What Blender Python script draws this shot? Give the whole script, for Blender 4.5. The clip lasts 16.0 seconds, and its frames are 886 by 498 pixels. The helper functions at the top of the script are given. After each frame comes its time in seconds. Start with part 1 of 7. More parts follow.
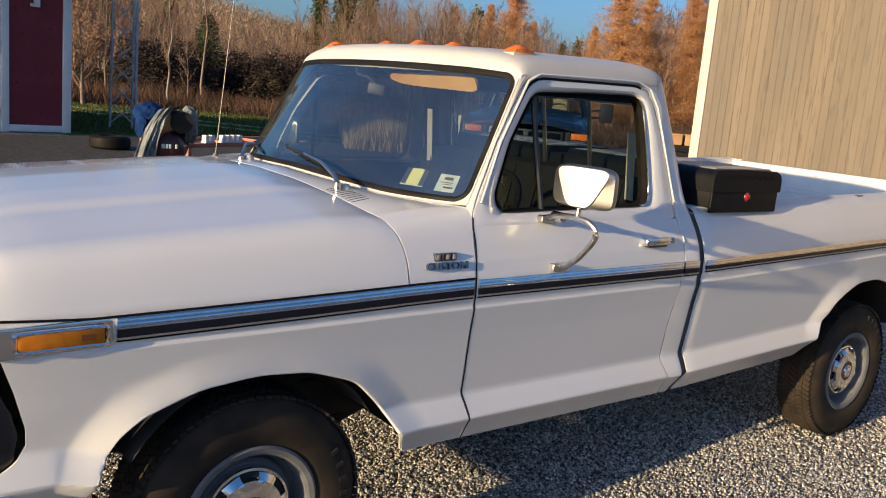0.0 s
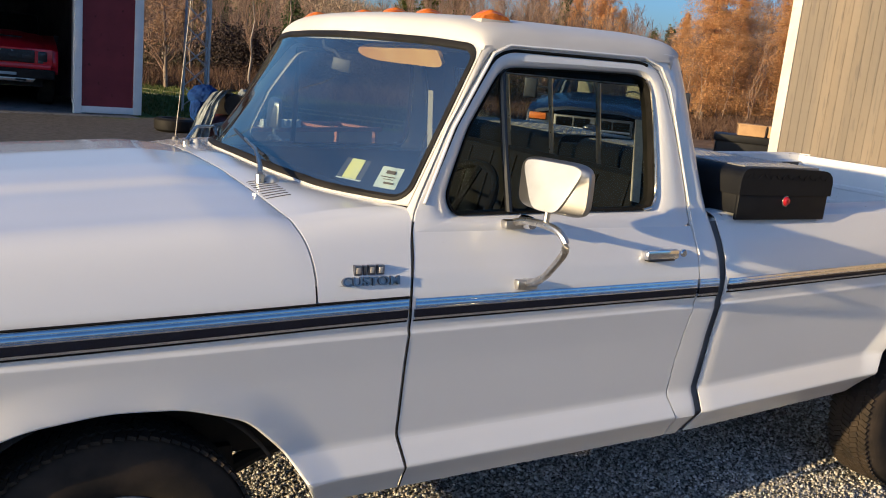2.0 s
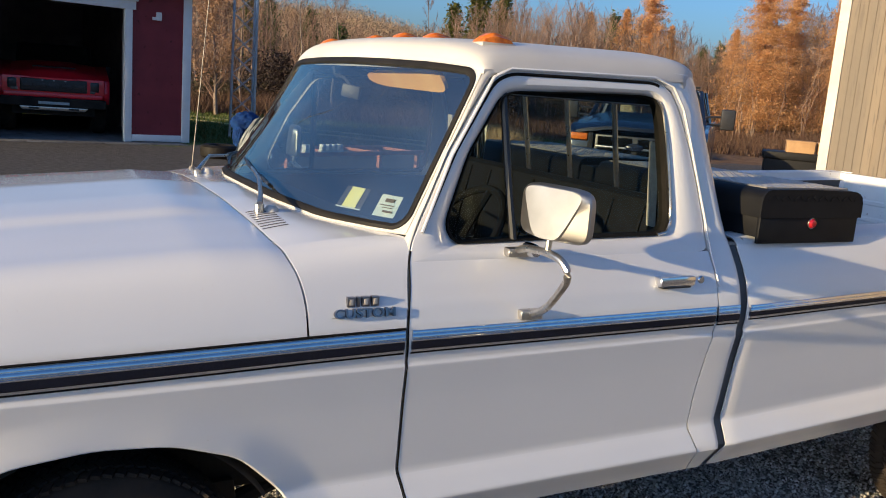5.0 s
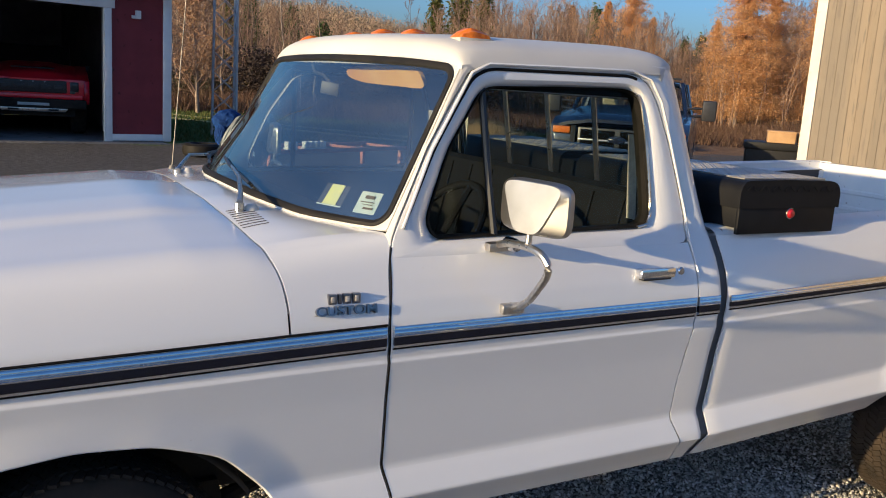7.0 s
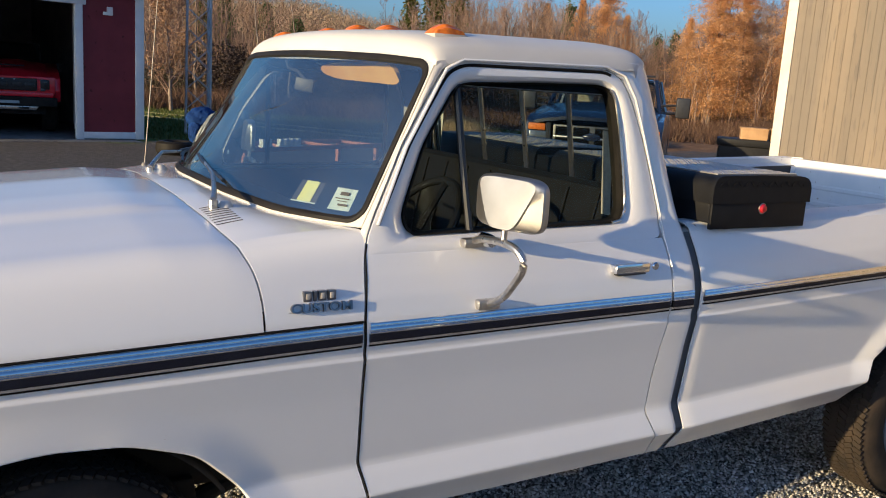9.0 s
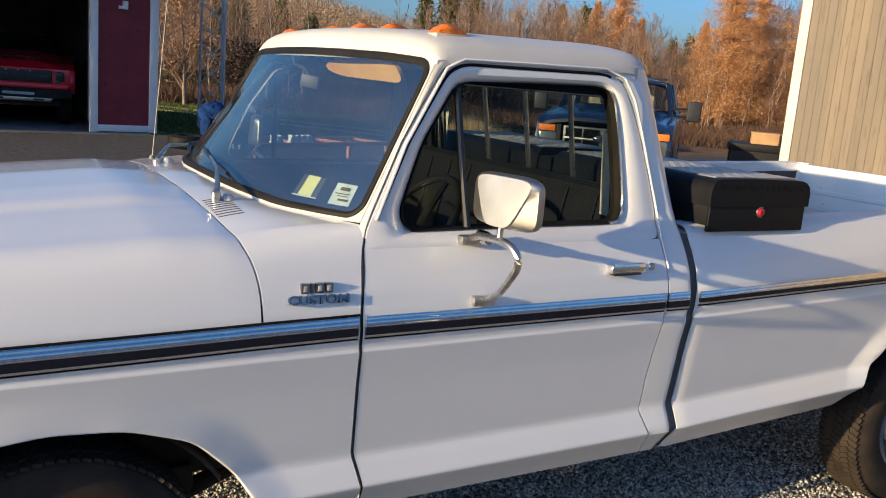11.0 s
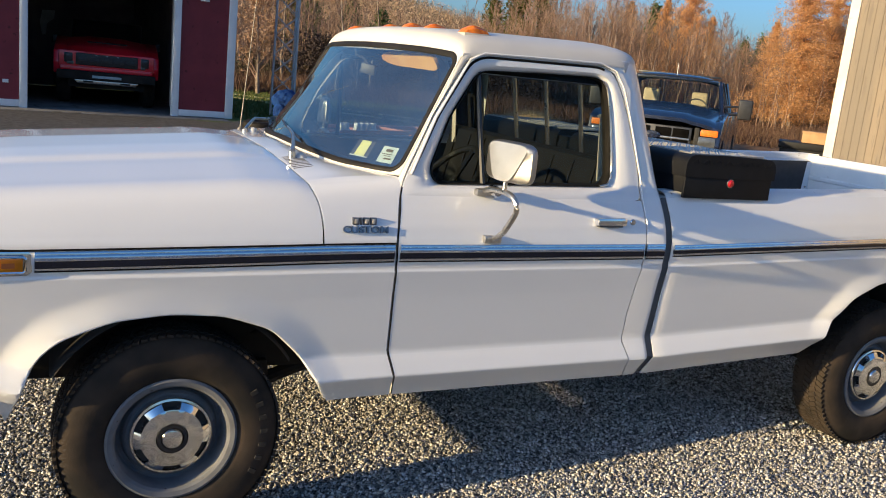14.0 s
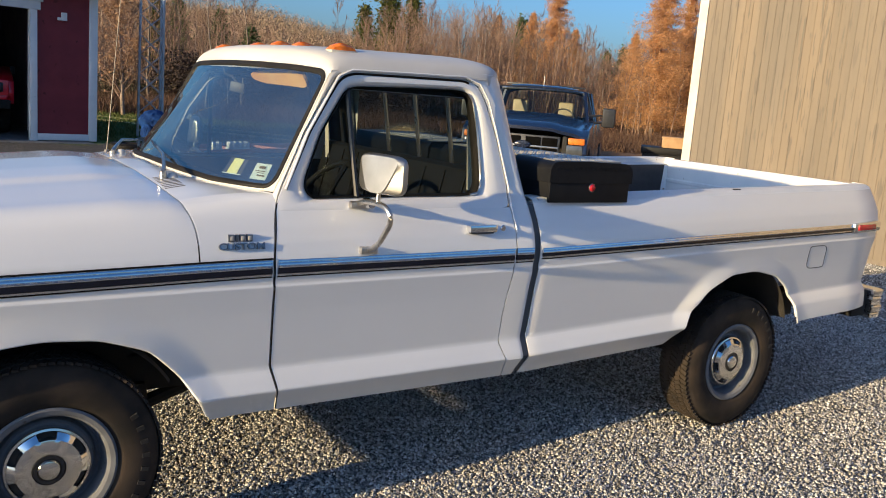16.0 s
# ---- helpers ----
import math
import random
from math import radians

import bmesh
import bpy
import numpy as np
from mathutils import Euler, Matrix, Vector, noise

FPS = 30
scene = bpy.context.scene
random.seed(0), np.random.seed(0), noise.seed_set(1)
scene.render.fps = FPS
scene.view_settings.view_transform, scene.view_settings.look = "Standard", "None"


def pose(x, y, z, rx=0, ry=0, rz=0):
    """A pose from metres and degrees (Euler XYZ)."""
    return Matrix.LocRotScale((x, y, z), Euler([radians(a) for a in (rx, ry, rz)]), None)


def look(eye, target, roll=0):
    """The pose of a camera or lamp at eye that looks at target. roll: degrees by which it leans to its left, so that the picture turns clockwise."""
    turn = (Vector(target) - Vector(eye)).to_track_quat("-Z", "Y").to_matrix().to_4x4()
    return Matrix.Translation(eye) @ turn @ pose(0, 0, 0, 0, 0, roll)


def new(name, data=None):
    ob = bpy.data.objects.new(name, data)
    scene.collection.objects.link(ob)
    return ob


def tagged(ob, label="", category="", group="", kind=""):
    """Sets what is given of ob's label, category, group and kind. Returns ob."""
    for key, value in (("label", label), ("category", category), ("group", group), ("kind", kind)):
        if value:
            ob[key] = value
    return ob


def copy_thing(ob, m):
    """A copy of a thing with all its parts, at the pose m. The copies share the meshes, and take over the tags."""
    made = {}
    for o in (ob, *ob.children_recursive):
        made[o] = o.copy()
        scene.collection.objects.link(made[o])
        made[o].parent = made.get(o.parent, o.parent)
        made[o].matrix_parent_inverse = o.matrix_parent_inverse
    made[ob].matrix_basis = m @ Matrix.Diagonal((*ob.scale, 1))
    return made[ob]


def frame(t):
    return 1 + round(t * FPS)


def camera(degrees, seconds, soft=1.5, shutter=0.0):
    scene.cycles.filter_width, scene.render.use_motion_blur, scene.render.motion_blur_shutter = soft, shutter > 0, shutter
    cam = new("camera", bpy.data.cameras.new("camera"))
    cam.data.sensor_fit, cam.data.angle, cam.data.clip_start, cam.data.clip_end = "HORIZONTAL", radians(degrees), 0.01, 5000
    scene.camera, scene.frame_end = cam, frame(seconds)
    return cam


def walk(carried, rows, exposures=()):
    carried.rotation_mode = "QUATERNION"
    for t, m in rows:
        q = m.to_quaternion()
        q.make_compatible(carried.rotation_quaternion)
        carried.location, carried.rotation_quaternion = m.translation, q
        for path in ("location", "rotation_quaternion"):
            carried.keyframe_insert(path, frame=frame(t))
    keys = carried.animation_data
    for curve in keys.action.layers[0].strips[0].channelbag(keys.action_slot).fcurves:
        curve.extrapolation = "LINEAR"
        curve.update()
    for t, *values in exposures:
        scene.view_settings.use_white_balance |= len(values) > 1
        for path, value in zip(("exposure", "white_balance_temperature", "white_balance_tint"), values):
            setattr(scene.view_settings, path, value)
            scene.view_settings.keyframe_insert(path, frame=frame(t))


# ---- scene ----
cam = camera(54.2, 16.0, soft=1.0)
PATH = [
    (0, (-1.05, -2.061, 1.627), (0.155, -0.506, 1.269), 5.1),
    (0.5, (-0.805, -2.075, 1.633), (0.377, -0.501, 1.275), 5.0),
    (1, (-0.627, -2.028, 1.631), (0.513, -0.427, 1.257), 5.0),
    (1.5, (-0.502, -1.907, 1.635), (0.588, -0.277, 1.242), 5.3),
    (2, (-0.387, -1.856, 1.627), (0.654, -0.196, 1.224), 5.7),
    (2.5, (-0.241, -1.882, 1.641), (0.758, -0.197, 1.237), 6.0),
    (3, (-0.224, -1.896, 1.653), (0.743, -0.191, 1.254), 5.9),
    (3.5, (-0.239, -1.88, 1.651), (0.708, -0.162, 1.265), 5.5),
    (4, (-0.243, -1.87, 1.647), (0.698, -0.144, 1.276), 5.0),
    (6.5, (-0.223, -1.862, 1.649), (0.732, -0.144, 1.282), 3.8),
    (7, (-0.227, -1.874, 1.651), (0.742, -0.165, 1.277), 3.7),
    (7.5, (-0.228, -1.875, 1.648), (0.758, -0.176, 1.273), 3.7),
    (8, (-0.225, -1.88, 1.649), (0.78, -0.192, 1.274), 3.7),
    (8.5, (-0.217, -1.875, 1.647), (0.799, -0.194, 1.272), 3.7),
    (9, (-0.224, -1.874, 1.647), (0.792, -0.193, 1.271), 3.7),
    (11.5, (-0.211, -1.975, 1.649), (0.779, -0.28, 1.266), 5.2),
    (12, (-0.223, -2.064, 1.645), (0.762, -0.368, 1.254), 5.8),
    (12.5, (-0.291, -2.187, 1.637), (0.668, -0.479, 1.232), 6.3),
    (13, (-0.293, -2.392, 1.629), (0.621, -0.662, 1.214), 6.5),
    (13.5, (-0.32, -2.556, 1.639), (0.555, -0.807, 1.223), 6.3),
    (14, (-0.437, -2.648, 1.641), (0.431, -0.892, 1.237), 5.9),
    (14.5, (-0.495, -2.746, 1.648), (0.418, -1.008, 1.267), 5.6),
    (15, (-0.487, -2.781, 1.65), (0.5, -1.08, 1.29), 5.3),
    (15.5, (-0.465, -2.756, 1.644), (0.593, -1.095, 1.296), 4.9),
    (16, (-0.461, -2.731, 1.644), (0.644, -1.101, 1.297), 4.6),
]
EXPOSURES = [(0.0, 0.41, 5020, 12.5), (2.0, 0.54, 4940, 11.5), (7.0, 0.56, 4900, 11.5), (12.0, 0.62, 4900, 10.5), (14.0, 0.77, 4990, 9), (16.0, 0.63, 4880, 10)]
walk(cam, [(t, look(eye, target, roll)) for t, eye, target, roll in PATH], EXPOSURES)

# ---- world, sun and exposure ----
SUN_AZ, SUN_EL = 6.0, 10.9          # the light runs along +x, a little to +y, and down
world = bpy.data.worlds.new("sky")
scene.world = world
world.use_nodes = True
wn = world.node_tree.nodes
sky = wn.new("ShaderNodeTexSky")
sky.sky_type = "NISHITA"
sky.sun_disc = False
sky.sun_elevation = radians(SUN_EL)
sky.sun_rotation = radians(270.0 + SUN_AZ - 2 * SUN_AZ)
sky.air_density, sky.dust_density, sky.ozone_density = 1.0, 2.2, 3.2
wn["Background"].inputs[1].default_value = 0.113
world.node_tree.links.new(sky.outputs[0], wn["Background"].inputs[0])
sun = new("sun", bpy.data.lights.new("sun", "SUN"))
sun.data.energy, sun.data.angle, sun.data.color = 6.2, radians(0.55), (1.0, 0.635, 0.24)
sun.matrix_basis = look((0, 0, 0), (math.cos(radians(SUN_AZ)), math.sin(radians(SUN_AZ)), -math.tan(radians(SUN_EL))))
sun.location = (-30, -4, 12)


# ---- materials ----
def mat(name, color, rough=0.5, metal=0.0, color2=None, scale=8.0, detail=4.0, bump=0.0, bump_scale=60.0, dist=0.01,
        coat=0.0, spec=0.5, rough2=None, space="Object", per=0.0, fleck=None, fleck_scale=90.0, fleck_at=0.62, stretch=None):
    """A principled material with two scales of variation, bump, and an optional difference from object to object."""
    m = bpy.data.materials.new(name)
    m.use_nodes = True
    t, n = m.node_tree, m.node_tree.nodes
    b = n["Principled BSDF"]
    b.inputs["Roughness"].default_value = rough
    b.inputs["Metallic"].default_value = metal
    b.inputs["Specular IOR Level"].default_value = spec
    b.inputs["Coat Weight"].default_value = coat
    b.inputs["Coat Roughness"].default_value = 0.06
    b.inputs["Base Color"].default_value = (*color, 1)
    co = n.new("ShaderNodeTexCoord")
    source = co.outputs[space if space != "World" else "Object"]
    if space == "World":
        source = n.new("ShaderNodeNewGeometry").outputs["Position"]
    if stretch:
        mp = n.new("ShaderNodeMapping")
        mp.inputs["Scale"].default_value = stretch
        t.links.new(source, mp.inputs["Vector"])
        source = mp.outputs["Vector"]
    last = None
    if color2:
        no = n.new("ShaderNodeTexNoise")
        no.inputs["Scale"].default_value, no.inputs["Detail"].default_value = scale, detail
        t.links.new(source, no.inputs["Vector"])
        ra = n.new("ShaderNodeValToRGB")
        ra.color_ramp.interpolation = "EASE"
        ra.color_ramp.elements[0].position, ra.color_ramp.elements[1].position = 0.30, 0.70
        ra.color_ramp.elements[0].color, ra.color_ramp.elements[1].color = (*color, 1), (*color2, 1)
        t.links.new(no.outputs["Fac"], ra.inputs["Fac"])
        last = ra.outputs["Color"]
        if rough2 is not None:
            mr = n.new("ShaderNodeMapRange")
            mr.inputs["To Min"].default_value, mr.inputs["To Max"].default_value = rough, rough2
            t.links.new(no.outputs["Fac"], mr.inputs["Value"])
            t.links.new(mr.outputs["Result"], b.inputs["Roughness"])
    if fleck:
        f = n.new("ShaderNodeTexNoise")
        f.inputs["Scale"].default_value, f.inputs["Detail"].default_value = fleck_scale, 3.0
        t.links.new(source, f.inputs["Vector"])
        mr = n.new("ShaderNodeMapRange")
        mr.inputs["From Min"].default_value, mr.inputs["From Max"].default_value = fleck_at, fleck_at + 0.08
        t.links.new(f.outputs["Fac"], mr.inputs["Value"])
        mx = n.new("ShaderNodeMix")
        mx.data_type = "RGBA"
        t.links.new(mr.outputs["Result"], mx.inputs[0])
        if last:
            t.links.new(last, mx.inputs[6])
        else:
            mx.inputs[6].default_value = (*color, 1)
        mx.inputs[7].default_value = (*fleck, 1)
        last = mx.outputs[2]
    if per:
        oi = n.new("ShaderNodeObjectInfo")
        mr = n.new("ShaderNodeMapRange")
        mr.inputs["To Min"].default_value, mr.inputs["To Max"].default_value = 1 - per, 1 + per
        t.links.new(oi.outputs["Random"], mr.inputs["Value"])
        hs = n.new("ShaderNodeHueSaturation")
        t.links.new(mr.outputs["Result"], hs.inputs["Value"])
        if last:
            t.links.new(last, hs.inputs["Color"])
        else:
            hs.inputs["Color"].default_value = (*color, 1)
        last = hs.outputs["Color"]
    if last:
        t.links.new(last, b.inputs["Base Color"])
    if bump:
        bn = n.new("ShaderNodeTexNoise")
        bn.inputs["Scale"].default_value, bn.inputs["Detail"].default_value = bump_scale, 4.0
        t.links.new(source, bn.inputs["Vector"])
        bu = n.new("ShaderNodeBump")
        bu.inputs["Strength"].default_value, bu.inputs["Distance"].default_value = bump, dist
        t.links.new(bn.outputs["Fac"], bu.inputs["Height"])
        t.links.new(bu.outputs["Normal"], b.inputs["Normal"])
    return m


def island(name, colors, rough=0.8, spec=0.3, translucent=0.0):
    """A material whose colour changes from piece to piece of a joined mesh."""
    m = bpy.data.materials.new(name)
    m.use_nodes = True
    t, n = m.node_tree, m.node_tree.nodes
    b = n["Principled BSDF"]
    b.inputs["Roughness"].default_value, b.inputs["Specular IOR Level"].default_value = rough, spec
    g = n.new("ShaderNodeNewGeometry")
    ra = n.new("ShaderNodeValToRGB")
    ra.color_ramp.elements[0].color, ra.color_ramp.elements[1].color = (*colors[0], 1), (*colors[-1], 1)
    for i, c in enumerate(colors[1:-1], 1):
        ra.color_ramp.elements.new(i / (len(colors) - 1)).color = (*c, 1)
    t.links.new(g.outputs["Random Per Island"], ra.inputs["Fac"])
    t.links.new(ra.outputs["Color"], b.inputs["Base Color"])
    if translucent:
        tr = n.new("ShaderNodeBsdfTranslucent")
        t.links.new(ra.outputs["Color"], tr.inputs["Color"])
        mx = n.new("ShaderNodeMixShader")
        mx.inputs["Fac"].default_value = translucent
        t.links.new(b.outputs[0], mx.inputs[1])
        t.links.new(tr.outputs[0], mx.inputs[2])
        t.links.new(mx.outputs[0], n["Material Output"].inputs["Surface"])
    return m


def glass(name, tint, ior=0.05, rough=0.0, gain=1.0, dust=0.0):
    """A thin pane: clear with a tint, and a mirror image that grows towards grazing angles."""
    m = bpy.data.materials.new(name)
    m.use_nodes = True
    t, n = m.node_tree, m.node_tree.nodes
    n.remove(n["Principled BSDF"])
    tr, gl, fr, mx = (n.new("ShaderNodeBsdfTransparent"), n.new("ShaderNodeBsdfGlossy"), n.new("ShaderNodeLayerWeight"), n.new("ShaderNodeMixShader"))
    tr.inputs["Color"].default_value = (*tint, 1)
    gl.inputs["Roughness"].default_value = rough
    gl.inputs["Color"].default_value = (0.80, 0.95, 0.93, 1)
    fr.inputs["Blend"].default_value = 0.5
    po, mu = n.new("ShaderNodeMath"), n.new("ShaderNodeMath")
    po.operation, po.inputs[1].default_value = "POWER", 5.0
    mu.operation, mu.use_clamp = "MULTIPLY_ADD", True
    mu.inputs[1].default_value, mu.inputs[2].default_value = gain, ior
    t.links.new(fr.outputs["Facing"], po.inputs[0])
    t.links.new(po.outputs[0], mu.inputs[0])
    t.links.new(mu.outputs[0], mx.inputs["Fac"])
    t.links.new(tr.outputs[0], mx.inputs[1])
    t.links.new(gl.outputs[0], mx.inputs[2])
    last = mx.outputs[0]
    if dust:
        df, no, mr, md = n.new("ShaderNodeBsdfDiffuse"), n.new("ShaderNodeTexNoise"), n.new("ShaderNodeMapRange"), n.new("ShaderNodeMixShader")
        df.inputs["Color"].default_value = (0.50, 0.49, 0.46, 1)
        no.inputs["Scale"].default_value, no.inputs["Detail"].default_value = 5.0, 6.0
        mr.inputs["From Min"].default_value, mr.inputs["From Max"].default_value = 0.3, 0.75
        mr.inputs["To Min"].default_value, mr.inputs["To Max"].default_value = dust * 0.6, dust * 1.4
        t.links.new(no.outputs["Fac"], mr.inputs["Value"])
        t.links.new(mr.outputs["Result"], md.inputs["Fac"])
        t.links.new(last, md.inputs[1])
        t.links.new(df.outputs[0], md.inputs[2])
        last = md.outputs[0]
    t.links.new(last, n["Material Output"].inputs["Surface"])
    return m


PAINT = mat("white_paint", (0.740, 0.742, 0.745), 0.27, 0, (0.765, 0.765, 0.765), 1.7, 3, coat=1.0, fleck=(0.55, 0.50, 0.44), fleck_scale=160, fleck_at=0.74)
PAINT.node_tree.nodes["Principled BSDF"].inputs["Coat Roughness"].default_value = 0.14
# chalky white for sun-facing cab parts, its colour darkened to hold back the sunlight
DIMWHITE = mat("chalky_dimmed_white", (0.50, 0.492, 0.475), 0.5, 0, (0.545, 0.535, 0.515), 2.5, 4, coat=0.15, rough2=0.6, fleck=(0.50, 0.45, 0.38), fleck_scale=120, fleck_at=0.72)
BEDPAINT = mat("bed_paint", (0.62, 0.64, 0.66), 0.45, 0, (0.72, 0.72, 0.72), 4, 5, fleck=(0.20, 0.14, 0.10), fleck_scale=26, fleck_at=0.70)
CHROME = mat("chrome", (0.80, 0.80, 0.80), 0.07, 1, (0.72, 0.72, 0.73), 30, 3, rough2=0.16)
DULLCHROME = mat("dull_chrome", (0.70, 0.67, 0.61), 0.20, 1, (0.50, 0.48, 0.45), 35, 4, rough2=0.4)
BLACKTRIM = mat("black_trim", (0.012, 0.013, 0.016), 0.35, 0, (0.022, 0.022, 0.026), 20)
GASKET = mat("rubber_gasket", (0.006, 0.0055, 0.005), 0.65, 0, (0.014, 0.0125, 0.011), 9, 5, spec=0.2)
SEAL = mat("window_seal_rubber", (0.006, 0.006, 0.006), 0.8, 0, (0.012, 0.011, 0.010), 20, spec=0.12)
INSERT = mat("gloss_black_insert", (0.004, 0.005, 0.014), 0.10, 0, (0.006, 0.008, 0.020), 20, spec=0.5)
GAPDARK = mat("seam_shadow_rubber", (0.02, 0.02, 0.02), 0.9)
TYRE = mat("tyre_rubber", (0.013, 0.0115, 0.010), 0.85, 0, (0.042, 0.031, 0.022), 7, 6, spec=0.3, bump=0.2, bump_scale=120, dist=0.002)
TYREMARK = mat("tyre_lettering", (0.010, 0.009, 0.008), 0.7, 0, (0.018, 0.015, 0.013), 40)
RIM = mat("grey_steel_rim", (0.155, 0.16, 0.175), 0.75, 0.0, (0.115, 0.12, 0.13), 12, 5, spec=0.25, fleck=(0.06, 0.05, 0.045), fleck_scale=45, fleck_at=0.68)
UNDER = mat("underbody", (0.012, 0.011, 0.010), 0.9, 0, (0.03, 0.025, 0.02), 6)
# dark cab vinyl, taken near black so its colour carries the cabin's shade
INTERIOR = mat("shade_black_vinyl", (0.0034, 0.0038, 0.0039), 0.75, 0, (0.006, 0.0065, 0.0066), 25, 3, spec=0.15, bump=0.15, bump_scale=200, dist=0.002)
TANVINYL = mat("tan_vinyl", (0.62, 0.30, 0.030), 0.7, 0, (0.80, 0.50, 0.12), 5)
MIRRORSHELL = mat("bright_mirror_shell", (0.52, 0.51, 0.48), 0.36, 1, (0.40, 0.39, 0.37), 9, 5, rough2=0.44, bump=0.05, bump_scale=30, dist=0.002)
GLASS = glass("window_glass", (0.60, 0.65, 0.65), 0.010, 0.0, 0.16)
WINDSHIELD = glass("windshield_glass", (0.54, 0.61, 0.58), 0.26, 0.0, 0.7, 0.020)
AMBER = mat("amber_lens", (0.70, 0.20, 0.004), 0.35, 0, (0.46, 0.10, 0.003), 55, 3, spec=0.3)
REDLENS = mat("red_lens", (0.50, 0.014, 0.016), 0.2, 0, (0.3, 0.01, 0.012), 40, coat=0.6)
BOXBLACK = mat("black_powder_coat", (0.0035, 0.004, 0.006), 0.45, 0, (0.007, 0.0075, 0.0095), 18, 4, rough2=0.6, spec=0.25)
BOXTOP = mat("worn_tread_plate", (0.30, 0.30, 0.31), 0.35, 0.6, (0.40, 0.39, 0.38), 10, 5, rough2=0.5)
STICKERW = mat("white_sticker", (0.46, 0.54, 0.56), 0.5, 0, (0.56, 0.62, 0.62), 30)
STICKERY = mat("yellow_sticker", (0.66, 0.66, 0.22), 0.5, 0, (0.60, 0.62, 0.30), 30)
INK = mat("print_ink", (0.03, 0.03, 0.035), 0.6)


# ---- building helpers ----
def link_mesh(name, me, parent=None):
    ob = new(name, me)
    ob.parent = parent
    return ob


def from_bm(bm, name, material, sharp=35):
    me = bpy.data.meshes.new(name)
    bm.to_mesh(me)
    bm.free()
    for f in me.polygons:
        f.use_smooth = True
    me.set_sharp_from_angle(angle=radians(sharp))
    if material:
        me.materials.append(material)
    return me


def part(name, bm, material, parent, label="", sharp=35):
    ob = link_mesh(name, from_bm(bm, name, material, sharp), parent)
    return tagged(ob, label) if label else ob


def thing(name, label, category, m=None, group=""):
    ob = new(name)
    ob.empty_display_size = 0.1
    if m:
        ob.matrix_basis = m
    return tagged(ob, label, category, group)


def box(bm, x0, y0, z0, x1, y1, z1, bevel=0.0, seg=2):
    r = bmesh.ops.create_cube(bm, size=1)
    vs = r["verts"]
    for v in vs:
        v.co = Vector(((x0 + x1) / 2 + v.co.x * (x1 - x0), (y0 + y1) / 2 + v.co.y * (y1 - y0), (z0 + z1) / 2 + v.co.z * (z1 - z0)))
    if bevel:
        es = list({e for v in vs for e in v.link_edges})
        bmesh.ops.bevel(bm, geom=es, offset=bevel, segments=seg, affect="EDGES", profile=0.6)
    return bm


def boxed(*a, **k):
    return box(bmesh.new(), *a, **k)


def lathe(profile, n=48, axis="y", centre=(0, 0, 0), arc=(0, 360)):
    """Turns (radius, along) pairs about an axis."""
    bm = bmesh.new()
    whole = abs(arc[1] - arc[0]) >= 359.9
    k = n if whole else n + 1
    rings = []
    for i in range(k):
        a = radians(arc[0] + (arc[1] - arc[0]) * i / n)
        c, s = math.cos(a), math.sin(a)
        ring = []
        for r, h in profile:
            p = (r * c, h, r * s) if axis == "y" else (r * c, r * s, h) if axis == "z" else (h, r * c, r * s)
            ring.append(bm.verts.new((p[0] + centre[0], p[1] + centre[1], p[2] + centre[2])))
        rings.append(ring)
    for i in range(n):
        a, b = rings[i], rings[(i + 1) % k]
        for j in range(len(profile) - 1):
            bm.faces.new((a[j], a[j + 1], b[j + 1], b[j]))
    bmesh.ops.remove_doubles(bm, verts=bm.verts, dist=1e-5)
    bmesh.ops.recalc_face_normals(bm, faces=bm.faces)
    return bm


def grid(fn, nu, nv, clean=True):
    """A surface fn(u, v), u and v from 0 to 1."""
    bm = bmesh.new()
    vs = [[bm.verts.new(fn(i / nu, j / nv)) for j in range(nv + 1)] for i in range(nu + 1)]
    for i in range(nu):
        for j in range(nv):
            bm.faces.new((vs[i][j], vs[i + 1][j], vs[i + 1][j + 1], vs[i][j + 1]))
    if clean:
        bmesh.ops.remove_doubles(bm, verts=bm.verts, dist=1e-4)
    return bm


def lip(bm, offset):
    """Gives a sheet a folded edge."""
    es = [e for e in bm.edges if e.is_boundary]
    r = bmesh.ops.extrude_edge_only(bm, edges=es)
    for v in r["geom"]:
        if isinstance(v, bmesh.types.BMVert):
            v.co += Vector(offset)
    bmesh.ops.recalc_face_normals(bm, faces=bm.faces)
    return bm


def slab(bm, thick):
    """Gives a sheet thickness against its normals."""
    bmesh.ops.recalc_face_normals(bm, faces=bm.faces)
    bmesh.ops.solidify(bm, geom=bm.faces[:] + bm.verts[:] + bm.edges[:], thickness=thick)
    bmesh.ops.recalc_face_normals(bm, faces=bm.faces)
    return bm


def tube(bm, pts, radius, n=8, cap=True):
    """A round bar through points; radius may be one number or one per point."""
    pts = [Vector(p) for p in pts]
    rs = radius if isinstance(radius, (list, tuple)) else [radius] * len(pts)
    rings = []
    ref = Vector((0, 0, 1))
    for i, p in enumerate(pts):
        d = (pts[min(i + 1, len(pts) - 1)] - pts[max(i - 1, 0)]).normalized()
        a = d.cross(ref)
        if a.length < 0.05:
            a = d.cross(Vector((1, 0, 0)))
        a.normalize()
        b = d.cross(a)
        rings.append([bm.verts.new(p + rs[i] * (math.cos(6.28319 * k / n) * a + math.sin(6.28319 * k / n) * b)) for k in range(n)])
    for i in range(len(pts) - 1):
        for k in range(n):
            bm.faces.new((rings[i][k], rings[i][(k + 1) % n], rings[i + 1][(k + 1) % n], rings[i + 1][k]))
    if cap:
        bm.faces.new(rings[0][::-1])
        bm.faces.new(rings[-1])
    return bm


